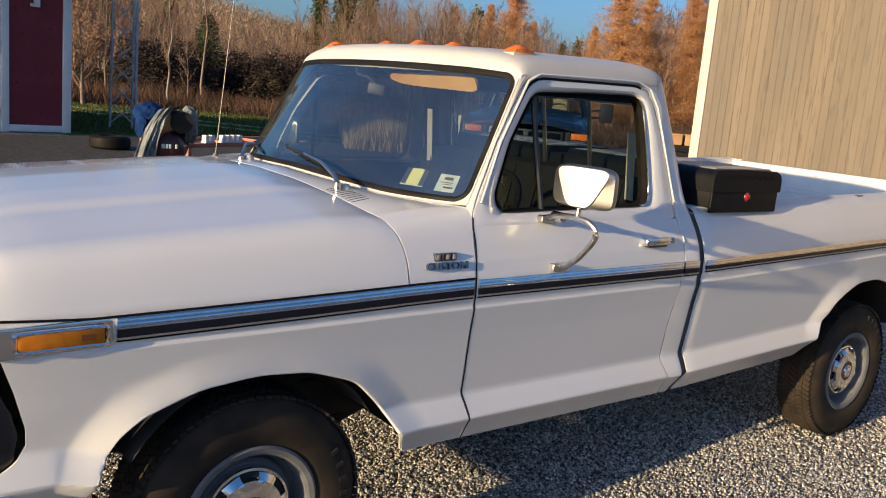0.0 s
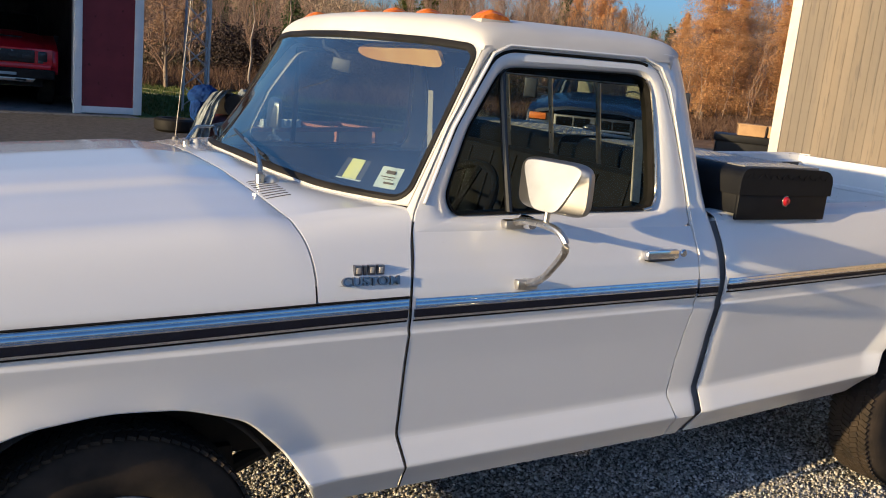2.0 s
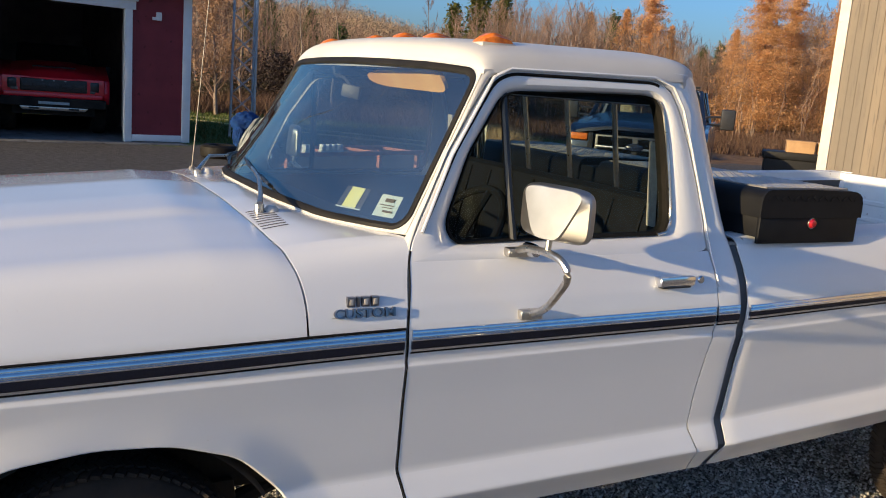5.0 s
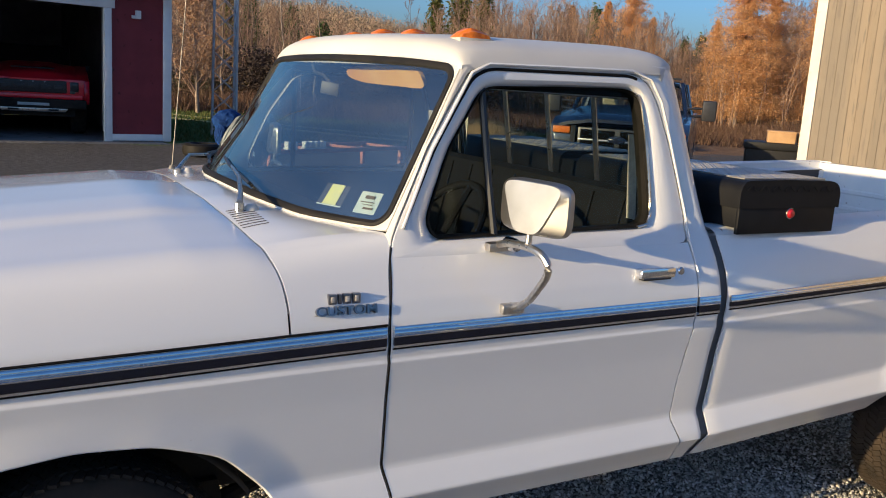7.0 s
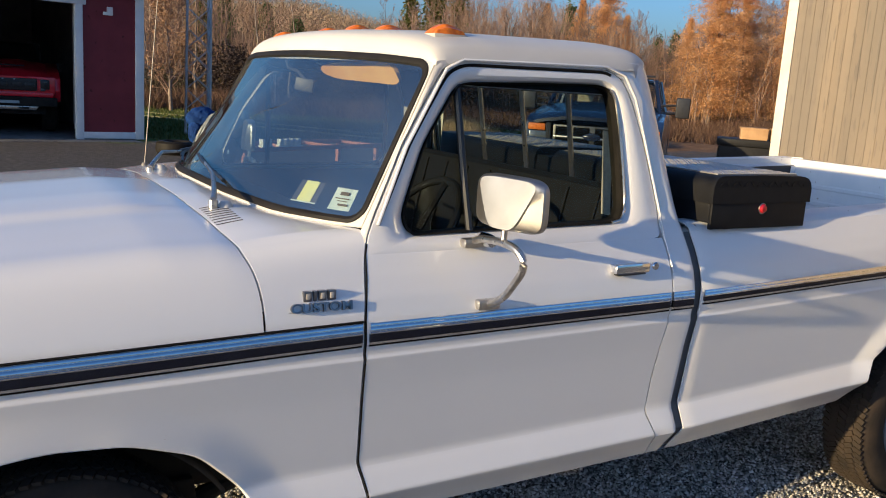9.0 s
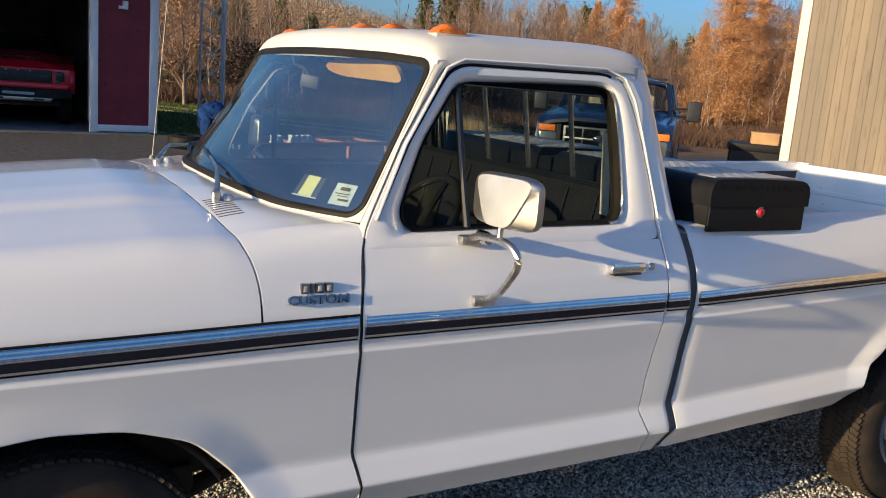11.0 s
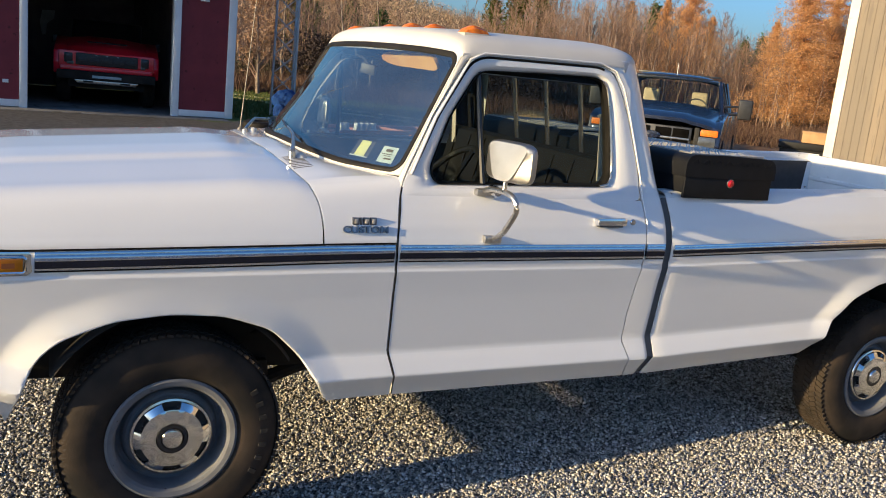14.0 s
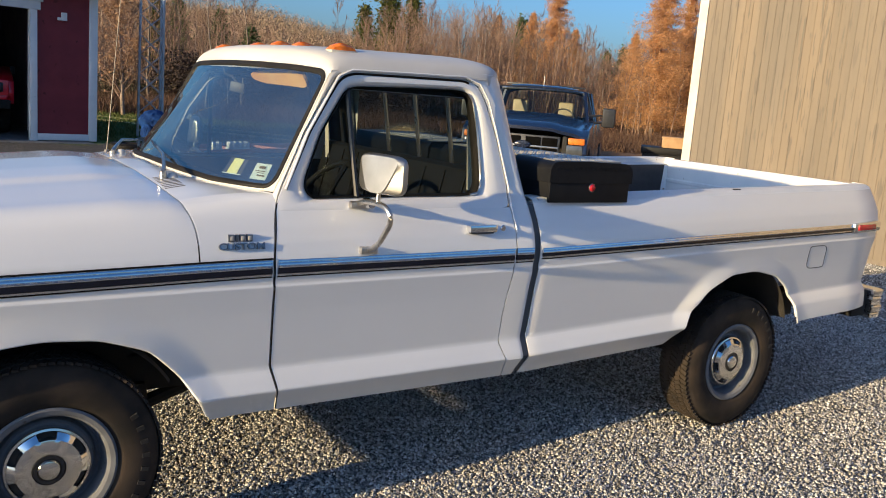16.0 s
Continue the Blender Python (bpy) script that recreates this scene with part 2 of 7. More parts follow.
def prism(poly, y0, y1, axis="y", bevel=0.0):
    """A closed outline (two coordinates) drawn out along an axis."""
    bm = bmesh.new()
    def place(a, b, h):
        return (a, h, b) if axis == "y" else (a, b, h) if axis == "z" else (h, a, b)
    lo = [bm.verts.new(place(a, b, y0)) for a, b in poly]
    hi = [bm.verts.new(place(a, b, y1)) for a, b in poly]
    n = len(poly)
    bm.faces.new(lo)
    bm.faces.new(hi[::-1])
    for i in range(n):
        bm.faces.new((lo[i], hi[i], hi[(i + 1) % n], lo[(i + 1) % n]))
    bmesh.ops.recalc_face_normals(bm, faces=bm.faces)
    if bevel:
        bmesh.ops.bevel(bm, geom=bm.edges[:], offset=bevel, segments=2, affect="EDGES", profile=0.6)
    return bm


def smooth_line(points, n):
    """n + 1 points along a smooth curve through the given ones."""
    p = np.array(points, float)
    d = np.r_[0, np.cumsum(np.linalg.norm(np.diff(p, axis=0), axis=1))]
    s = np.linspace(0, d[-1], n + 1)
    lin = np.stack([np.interp(s, d, p[:, k]) for k in range(p.shape[1])], 1)
    for _ in range(2):
        lin[1:-1] = 0.25 * lin[:-2] + 0.5 * lin[1:-1] + 0.25 * lin[2:]
    return lin


def raw_mesh(name, verts, faces, material, smooth=False):
    """A mesh of many small faces, all with the same number of corners."""
    v, f = np.asarray(verts, np.float32), np.asarray(faces, np.int32)
    me = bpy.data.meshes.new(name)
    me.vertices.add(len(v))
    me.vertices.foreach_set("co", v.ravel())
    me.loops.add(f.size)
    me.loops.foreach_set("vertex_index", f.ravel())
    me.polygons.add(len(f))
    me.polygons.foreach_set("loop_start", np.arange(0, f.size, f.shape[1], dtype=np.int32))
    me.polygons.foreach_set("loop_total", np.full(len(f), f.shape[1], np.int32))
    if smooth:
        me.polygons.foreach_set("use_smooth", np.ones(len(f), bool))
    me.materials.append(material)
    me.update(calc_edges=True)
    me.validate()
    return me


def words(text, size, depth, material, name):
    """Raised lettering as a mesh, in the x-z plane facing -y."""
    cu = bpy.data.curves.new(name, "FONT")
    cu.body, cu.size, cu.extrude, cu.align_x, cu.align_y = text, size, depth, "CENTER", "CENTER"
    cu.offset = size * 0.015
    ob = new(name, cu)
    me = bpy.data.meshes.new_from_object(ob.evaluated_get(bpy.context.evaluated_depsgraph_get()))
    bpy.data.objects.remove(ob)
    me.transform(pose(0, 0, 0, 90))
    me.materials.clear()
    me.materials.append(material)
    return me


# ---- the white pickup: x runs back from the front axle, y across from the driver's side, z up ----
W = 1.96
PROFILE_Z = [0.40, 0.46, 0.500, 0.552, 0.558, 0.563, 0.608, 0.629, 0.641, 0.70, 0.85, 0.934, 0.944, 0.952, 0.962, 0.985, 1.00, 1.045, 1.10, 1.15, 1.20, 1.245, 1.30, 1.48, 1.66, 1.75]
PROFILE_Y = [0.135, 0.095, 0.067, 0.027, 0.0235, 0.0245, 0.046, 0.0585, 0.0615, 0.053, 0.0340, 0.0190, 0.0168, 0.0212, 0.0208, 0.0165, 0.016, 0.017, 0.032, 0.056, 0.088, 0.115, 0.129, 0.160, 0.189, 0.204]
FINE_Z = np.linspace(0.40, 1.75, 541)
FINE_Y = np.interp(FINE_Z, PROFILE_Z, PROFILE_Y)
FINE_Y[3:-3] = np.convolve(FINE_Y, np.array([1, 2, 1]) / 4, "same")[3:-3]
ARCH_F = [(-0.500, 0.44), (-0.485, 0.50), (-0.466, 0.56), (-0.442, 0.632), (-0.410, 0.70), (-0.348, 0.755), (-0.20, 0.808), (-0.035, 0.823), (0.14, 0.809), (0.298, 0.754), (0.404, 0.648), (0.472, 0.543), (0.530, 0.44)]
ARCH_R = [(2.80, 0.44), (2.84, 0.50), (2.92, 0.62), (3.03, 0.742), (3.20, 0.812), (3.40, 0.815), (3.578, 0.770), (3.694, 0.690), (3.760, 0.59), (3.806, 0.44)]


def arch_fine(points):
    a = smooth_line(points, 60)
    return a


ARCHES = [arch_fine(ARCH_F), arch_fine(ARCH_R)]


def arch_distance(x, z):
    return min(float(np.min(np.hypot(a[:, 0] - x, a[:, 1] - z))) for a in ARCHES)


def nose_bow(x):
    """How far the fenders and the hood's sides draw in towards the nose."""
    return 0.022 * max(0.0, 0.45 - x) ** 2


def side(x, z):
    """How far in from the widest line the body's skin lies."""
    up = 0.055 * max(0.0, min(1.0, (-0.30 - x) / 0.25)) * max(0.0, min(1.0, (0.80 - z) / 0.1))
    zz = z - up
    if x > 3.55 and zz < 0.575:          # behind the rear wheel the side hangs nearly straight
        zz = 0.575 - (0.575 - zz) * (1 - 0.8 * min(1.0, (x - 3.55) / 0.15))
    y = float(np.interp(zz, FINE_Z, FINE_Y))
    if z < 0.95 and (-0.75 < x < 0.75 or 2.55 < x < 4.05):
        d = arch_distance(x, z)
        ahead = max(0.0, min(1.0, ((0.0 if x < 1.5 else 3.3) - x) / 0.35))
        y -= (0.010 + 0.020 * ahead) * max(0.0, 1 - d / 0.09) ** 1.4 * (max(0.0, min(1.0, (z - 0.52) / 0.16)) if ahead > 0 else 1.0)
    y += nose_bow(x)
    if x < -0.55:
        y += 0.15 * (x + 0.55) ** 2
    if 1.90 < x < 1.918:
        y += 0.005 * (1.918 - x) / 0.014
    if x > 4.25:
        y += 0.55 * (x - 4.25) ** 2
    return y


def rake(x, z):
    """The body sits a little nose-down, the box more so than the cab."""
    if x < 0.45:
        return z + 0.018 * (x - 0.45)
    if x < 1.89:
        return z + 0.008 * (x - 0.45)
    return z + 0.0115 + (x - 1.89) * float(np.interp(z, [0.46, 0.95], [0.048, 0.030]))


def raked(bm):
    for v in bm.verts:
        v.co.z = rake(v.co.x, v.co.z)
    return bm


def mirrored(bm):
    """The passenger side's copy of a bmesh."""
    b2 = bm.copy()
    for v in b2.verts:
        v.co.y = W - v.co.y
    bmesh.ops.reverse_faces(b2, faces=b2.faces)
    return b2


def both(name, bm, material, parent, label="", sharp=35):
    b2 = mirrored(bm)
    a = part(name, bm, material, parent, label, sharp)
    b = part(name, b2, material, parent, label, sharp)
    return a, b


truck = thing("pickup_truck", "old white two-door pickup with chrome side mouldings on gravel", "pickup truck")


def skin(xs, zlevels, low=None, high=None, left=None, right=None, inward=0.022, warp=None):
    """A body panel on the side's profile between two upright edges and a lower and upper edge."""
    bm = bmesh.new()
    cols = []
    for u in xs:
        col = []
        for z in zlevels:
            x = u if left is None else left(z) + (right(z) - left(z)) * u
            zz = z
            if warp:
                x = warp(x, z)
            if low:
                zz = max(zz, low(x))
            if high:
                zz = min(zz, high(x))
            col.append(bm.verts.new((x, side(x, zz), zz)))
        cols.append(col)
    for a, b in zip(cols, cols[1:]):
        for j in range(len(zlevels) - 1):
            bm.faces.new((a[j], b[j], b[j + 1], a[j + 1]))
    bmesh.ops.remove_doubles(bm, verts=bm.verts, dist=2e-4)
    bmesh.ops.dissolve_degenerate(bm, dist=2e-4, edges=bm.edges)
    lip(bm, (0, inward, 0))
    return raked(bm)


CREASES = [0.552, 0.558, 0.563, 0.617, 0.623, 0.629, 0.937, 0.941, 0.944, 0.947, 0.950, 0.953, 0.957]
LEVELS = sorted([z for z in np.arange(0.46, 1.0445, 0.0105)] + CREASES + [1.044])
UPLEVELS = sorted([z for z in np.arange(0.462, 1.2, 0.0105)] + CREASES + [1.20])


def low_front(x):
    a = ARCHES[0]
    if -0.500 < x < 0.530:
        return max(0.462, float(np.interp(x, a[:, 0], a[:, 1])))
    return 0.462 if x > 0 else 0.50


def low_rear(x):
    a = ARCHES[1]
    if 2.80 < x < 3.806:
        return max(0.462, float(np.interp(x, a[:, 0], a[:, 1])))
    return 0.462 + (0.012 if x > 3.7 else 0.0)


def dense(x0, x1, marks, step=0.03, fine=0.006, reach=0.07):
    """Positions from x0 to x1, closer together near the marks."""
    xs, x = [x0], x0
    while x < x1:
        d = min(abs(x - m) for m in marks) if marks else 9
        x += fine if d < reach else step
        xs.append(min(x, x1))
    return xs


# front fender, with the lamp housing at its nose
def door_front(z):
    return float(np.interp(z, [0.46, 0.55, 0.65, 1.045, 1.10, 1.20, 1.245], [0.766, 0.744, 0.724, 0.706, 0.712, 0.730, 0.747]))


def nose_edge(z):
    return float(np.interp(z, [0.50, 0.62, 0.640, 0.655, 0.675, 0.713, 0.757, 0.86, 0.945, 0.965], [-0.72, -0.72, -0.700, -0.668, -0.631, -0.609, -0.612, -0.641, -0.671, -0.705]))


def fender_edge(x, z):
    if x < -0.50:
        x += (nose_edge(z) + 0.705) * (-0.50 - x) / 0.205
    return x + (door_front(z) - 0.705) * max(0.0, (x - 0.54) / 0.16)


fender, _ = both("front_fender", skin(dense(-0.705, 0.700, [-0.50, 0.50]), LEVELS, low_front, inward=0.007, warp=fender_edge), PAINT, truck)


# dark joint between fender and door, and the shadow joint under the fender's trim
both("door_joint", raked(tube(bmesh.new(), [(door_front(z) + 0.002, side(0.72, z) + 0.0014, z) for z in np.linspace(0.466, 1.225, 60)], 0.0021, 6)), SEAL, truck)


# rolled lips round the wheel openings, and the dark joint under the hood's edge
for pts in ARCHES:
    both("arch_lip", raked(tube(bmesh.new(), [(p[0], side(p[0], p[1]) + 0.010, p[1]) for p in pts if p[1] > (0.470 if pts is ARCHES[0] else 0.505)], 0.0065, 8)), PAINT, truck)
both("hood_joint", raked(tube(bmesh.new(), [(x, side(x, 1.040) - 0.0008, 1.0445 - 0.0122 * (0.70 - x) * min(1.0, (x + 0.72) / 0.25)) for x in np.linspace(-0.69, 0.70, 60)], 0.0034, 6)), SEAL, truck)


def door_rear(z):
    return float(np.interp(z, [0.46, 0.62, 0.75, 1.0, 1.10, 1.20, 1.245], [1.805, 1.748, 1.745, 1.767, 1.768, 1.768, 1.768]))


door_skin = skin(np.linspace(0, 1, 30), UPLEVELS, None, None, lambda z: door_front(z) + 0.004, door_rear)
door, door_p = both("door", door_skin, PAINT, truck, "white steel door, closed")

FRAME = [((0.734, 1.200), (0.893, 1.240)), ((1.10, 1.200), (1.10, 1.244)), ((1.50, 1.200), (1.58, 1.249)), ((1.768, 1.200), (1.618, 1.256)),
         ((1.768, 1.287), (1.637, 1.288)), ((1.742, 1.39), (1.632, 1.39)), ((1.710, 1.503), (1.620, 1.53)), ((1.665, 1.62), (1.606, 1.615)),
         ((1.628, 1.683), (1.588, 1.648)), ((1.57, 1.708), (1.55, 1.661)), ((1.30, 1.705), (1.30, 1.655)), ((1.045, 1.702), (1.068, 1.646)),
         ((0.992, 1.678), (1.032, 1.630)), ((0.935, 1.592), (0.993, 1.57)), ((0.864, 1.479), (0.931, 1.475)), ((0.803, 1.35), (0.877, 1.34)),
         ((0.768, 1.279), (0.857, 1.285)), ((0.750, 1.245), (0.868, 1.253))]
ring_out = smooth_line([f[0] for f in FRAME] + [FRAME[0][0]], 150)
ring_in = []
cum = np.r_[0, np.cumsum([math.dist(FRAME[i][0], FRAME[(i + 1) % len(FRAME)][0]) for i in range(len(FRAME))])]
for s in np.linspace(0, cum[-1], 151):
    ring_in.append([np.interp(s, cum, [f[1][k] for f in FRAME] + [FRAME[0][1][k]]) for k in (0, 1)])
ring_in = np.array(ring_in)
for _ in range(3):
    ring_in[1:-1] = 0.25 * ring_in[:-2] + 0.5 * ring_in[1:-1] + 0.25 * ring_in[2:]


def door_ring(depths):
    """The upper door round the window: bands between the outer outline and the opening, each (fraction, inset)."""
    bm = bmesh.new()
    rows = []
    for f, dy in depths:
        row = []
        for k in range(150):
            x = ring_out[k][0] * (1 - f) + ring_in[k][0] * f
            z = ring_out[k][1] * (1 - f) + ring_in[k][1] * f
            row.append(bm.verts.new((x, side(x, z) + dy, z)))
        rows.append(row)
    for a, b in zip(rows, rows[1:]):
        for k in range(150):
            bm.faces.new((a[k], a[(k + 1) % 150], b[(k + 1) % 150], b[k]))
    bmesh.ops.remove_doubles(bm, verts=bm.verts, dist=2e-4)
    bmesh.ops.recalc_face_normals(bm, faces=bm.faces)
    return raked(bm)


both("window_surround", door_ring([(0, 0.024), (0, 0.0), (0.3, -0.004), (0.62, -0.002), (0.80, 0.006), (0.95, 0.016), (0.99, 0.034), (1.0, 0.05)]), PAINT, door)
both("window_seal", door_ring([(0.955, 0.010), (0.965, 0.004), (1.04, 0.012), (1.06, 0.03), (1.06, 0.05)]), SEAL, door)
for o in list(door.children):
    if o.data.vertices[0].co.y > W / 2:
        o.parent = door_p

# dark seam round the top of the door, and a bright strip in the window's rear corner
arc = [k for k in range(150) if ring_out[k][1] > 1.262 and ring_out[k][0] < 1.60]
o, o2 = both("door_seam", raked(tube(bmesh.new(), [(0.97 * ring_out[k][0] + 0.03 * 1.3, side(*ring_out[k]) - 0.0045, 0.975 * ring_out[k][1] + 0.025 * 1.42) for k in arc], 0.0050, 6)), SEAL, door)
o2.parent = door_p
arc = [k for k in range(150) if ring_in[k][0] > 1.575]
strip = raked(tube(bmesh.new(), [(ring_in[k][0] + 0.004, side(*ring_in[k]) + 0.006, ring_in[k][1]) for k in arc], 0.0045, 6))
o, o2 = both("window_strip", strip, DULLCHROME, door)
o2.parent = door_p

# window panes, the vent pane's bar and the pane's own frame
def pane_poly(x0, x1):
    bm = bmesh.new()
    n = 12
    def edges(z):
        xl = float(np.interp(z, [1.25, 1.285, 1.475, 1.63], [0.87, 0.86, 0.93, 1.03]))
        xr = float(np.interp(z, [1.25, 1.285, 1.53, 1.65], [1.62, 1.637, 1.62, 1.59]))
        return xl, xr
    vs = []
    for i in range(n + 1):
        z = 1.235 + (1.66 - 1.235) * i / n
        xl, xr = edges(z)
        a, b = max(xl, x0(z)), min(xr, x1(z))
        vs.append((bm.verts.new((a, side(a, z) + 0.030, z)), bm.verts.new((max(b, a + 0.002), side(b, z) + 0.030, z))))
    for p, q in zip(vs, vs[1:]):
        bm.faces.new((p[0], p[1], q[1], q[0]))
    return raked(bm)


def bar_x(z):
    return float(np.interp(z, [1.235, 1.66], [1.072, 1.042]))


for o, o2 in (both("vent_pane", pane_poly(lambda z: 0, bar_x), GLASS, door), both("window_pane", pane_poly(bar_x, lambda z: 9), GLASS, door)):
    o2.parent = door_p
    for q in (o, o2):
        q.visible_shadow = False
bm = tube(bmesh.new(), [(bar_x(z), side(1.06, z) + 0.022, z) for z in (1.238, 1.4, 1.65)], 0.011, 8)
o, o2 = both("vent_bar", raked(bm), BLACKTRIM, door)
o2.parent = door_p

# door handle, lock
def handle_bm():
    bm = bmesh.new()
    y = side(1.58, 1.13)
    box(bm, 1.524, y - 0.034, 1.110, 1.660, y - 0.012, 1.141, 0.009)
    box(bm, 1.528, y - 0.02, 1.114, 1.552, y + 0.01, 1.137, 0.003)
    box(bm, 1.636, y - 0.02, 1.119, 1.658, y + 0.01, 1.137, 0.003)
    return raked(bm)


for nm, b, mt in (("door_handle", handle_bm(), CHROME), ("door_lock", raked(lathe([(0.0, -0.006), (0.010, -0.006), (0.0135, -0.002), (0.0135, 0.008)], 20, "y", (1.706, side(1.7, 1.121), 1.121))), CHROME)):
    o, o2 = both(nm, b, mt, door, "chrome " + nm.split("_")[1])
    o2.parent = door_p
    if nm == "door_handle":
        yh = side(1.58, 1.13)
        # black strip that paints the shade under the handle
        g, g2 = both("grip_underside", raked(boxed(1.530, yh - 0.0355, 1.1065, 1.640, yh - 0.014, 1.1125, 0.002)), BLACKTRIM, o)
        g2.parent = o2

# cab corner behind the door, up to the roof, rounding into the back wall
def cab_back(z):
    return float(np.interp(z, [0.46, 1.24, 1.45, 1.60, 1.70, 1.76], [1.876, 1.876, 1.838, 1.812, 1.792, 1.765]))


def quarter_edge(z):
    if z < 1.245:
        return door_rear(z) + 0.006
    return float(np.interp(z, [1.245, 1.287, 1.39, 1.503, 1.62, 1.683, 1.712, 1.74], [1.774, 1.774, 1.748, 1.716, 1.671, 1.634, 1.56, 1.50]))


def quarter(u, v):
    z = 0.462 + (1.735 - 0.462) * v
    xd, xb = quarter_edge(z), cab_back(z)
    r = 0.018 + 0.087 * max(0, min(1, (z - 1.2) / 0.5))
    flat = max(xb - r - xd, 0.001)
    total = flat + r * 1.5708 + 0.12
    s = u * total
    y0 = side(xd, z) - 0.0015 * min(1.0, u * 4)
    if s <= flat:
        return (xd + s, y0, z)
    if s <= flat + r * 1.5708:
        a = (s - flat) / r
        return (xb - r + r * math.sin(a), y0 + r - r * math.cos(a), z)
    return (xb, y0 + r + (s - flat - r * 1.5708), z)


both("cab_corner", lip(raked(grid(quarter, 26, 70)), (0.0, 0.012, 0)), PAINT, truck)

# cowl and the panel with the badge, between the hood's rear edge and the windshield
HOOD_EDGE = [(0.441, 0.017, 1.048), (0.441, 0.032, 1.10), (0.436, 0.056, 1.15), (0.425, 0.084, 1.19), (0.416, 0.115, 1.210), (0.416, 0.16, 1.224), (0.414, 0.23, 1.230), (0.405, 0.42, 1.253), (0.395, 0.70, 1.276), (0.387, 0.98, 1.284)]
COWL_EDGE = [(0.702, 0.017, 1.048), (0.708, 0.032, 1.10), (0.715, 0.058, 1.15), (0.725, 0.085, 1.195), (0.740, 0.110, 1.232), (0.750, 0.135, 1.256), (0.722, 0.215, 1.254), (0.612, 0.42, 1.258), (0.553, 0.70, 1.272), (0.535, 0.98, 1.280)]


def half_to_full(points):
    return [tuple(p) for p in points] + [(p[0], W - p[1], p[2]) for p in points[-2::-1]]


HE = smooth_line(half_to_full(HOOD_EDGE), 120)
CE = smooth_line(half_to_full(COWL_EDGE), 120)


def cowl_fn(u, v):
    k = round(u * 120)
    a, b = HE[k] + np.array([0.006, 0, 0]), CE[k]
    p = a * (1 - v) + b * v
    m = min(u, 1 - u)
    if m > 0.12:
        p[2] += 0.006 * math.sin(math.pi * v)
    else:
        ys = side(p[0], p[2])
        w = max(0.0, 1 - m / 0.06)
        p[1] = p[1] * (1 - w) + (ys if u < 0.5 else W - ys) * w
    return p


cowl = part("cowl_panel", lip(raked(grid(cowl_fn, 120, 14)), (0, 0, -0.02)), PAINT, truck)

SLOT = mat("slot_grey", (0.14, 0.13, 0.125), 0.85, 0, (0.10, 0.095, 0.09), 30)
# air slots in the cowl beside the driver's wiper
def cowl_at(x, y):
    """The cowl's surface over a place in the plan."""
    line = []
    for k in range(8, 61):
        line.append(cowl_fn(k / 120, min(1.0, max(0.0, (x - HE[k][0] - 0.006) / (CE[k][0] - HE[k][0] - 0.006)))))
    return Vector((x, y, float(np.interp(y, [p[1] for p in line], [p[2] for p in line])) + 0.0004))


for i in range(9):
    y = 0.345 + 0.021 * i
    part("air_slot", raked(tube(bmesh.new(), [cowl_at(0.420 + 0.0735 * k / 6, y + 0.010 * k / 6) for k in range(7)], 0.0017, 5)), SLOT, cowl)

# hood: a clamshell whose sides come down to the moulding
def hood_fn(u, v):
    k = round(u * 120)
    e = HE[k]
    m = min(u, 1 - u) * 2
    xr = e[0]
    xf = -0.735 - 0.035 * math.sin(math.pi * u)
    x = xf + (xr - xf) * v
    crown = float(np.interp(x, [-0.80, -0.55, -0.12, 0.375], [1.205, 1.234, 1.264, 1.297]))
    w = max(0, (e[2] - 1.048) / (1.297 - 1.048))
    z = e[2] + (crown - 1.297) * w ** 0.7 + 0.013 * min(1.0, w * 1.4) ** 2 * min(1.0, (1 - v) / 0.16) ** 0.8
    yy = e[1] if u < 0.5 else W - e[1]
    y = yy
    nose = max(0.0, (0.10 - v) / 0.10)
    z -= 0.05 * nose ** 2 * w
    if w > 0.4:
        c = abs(y - W / 2)
        z += 0.010 * (1 / (1 + math.exp((c - 0.47) / 0.012))) * min(1, v * 4) * min(1, (1 - v) * 8)
    y += (0.35 * min(0, x + 0.55) ** 2 + nose_bow(x)) * (1 - w)
    return (x, y if u < 0.5 else W - y, z)


hood = part("hood", lip(raked(grid(hood_fn, 120, 60)), (0, 0, -0.018)), PAINT, truck, "white clamshell hood, closed")
inner = raked(grid(lambda u, v: Vector(hood_fn(u, v)) * 0.996 + Vector((0.002, 0.004, -0.016)), 60, 8, False))
part("hood_underside", inner, UNDER, hood)

# windshield, its rubber and the pillars
WS_B = half_to_full([(0.747, 0.158, 1.268), (0.711, 0.24, 1.263), (0.609, 0.42, 1.266), (0.549, 0.70, 1.280), (0.531, 0.98, 1.288)])
WS_T = half_to_full([(0.965, 0.208, 1.694), (0.949, 0.26, 1.699), (0.920, 0.42, 1.708), (0.897, 0.70, 1.714), (0.889, 0.98, 1.716)])
WB, WT = smooth_line(WS_B, 60), smooth_line(WS_T, 60)


def ws_fn(u, v):
    k = u * 60
    i = min(int(k), 59)
    f = k - i
    b, t = WB[i] * (1 - f) + WB[i + 1] * f, WT[i] * (1 - f) + WT[i + 1] * f
    return b * (1 - v) + t * v


ws = part("windshield", raked(grid(ws_fn, 40, 10)), WINDSHIELD, truck, "clear curved windshield glass with two stickers")
ws.visible_shadow = False
N = Vector((-0.80, 0, 0.60))


def ws_out(u, v, h):
    side_tilt = (u - 0.5) * 0.9
    return Vector(ws_fn(u, v)) + h * Vector((N.x, side_tilt, N.z)).normalized()


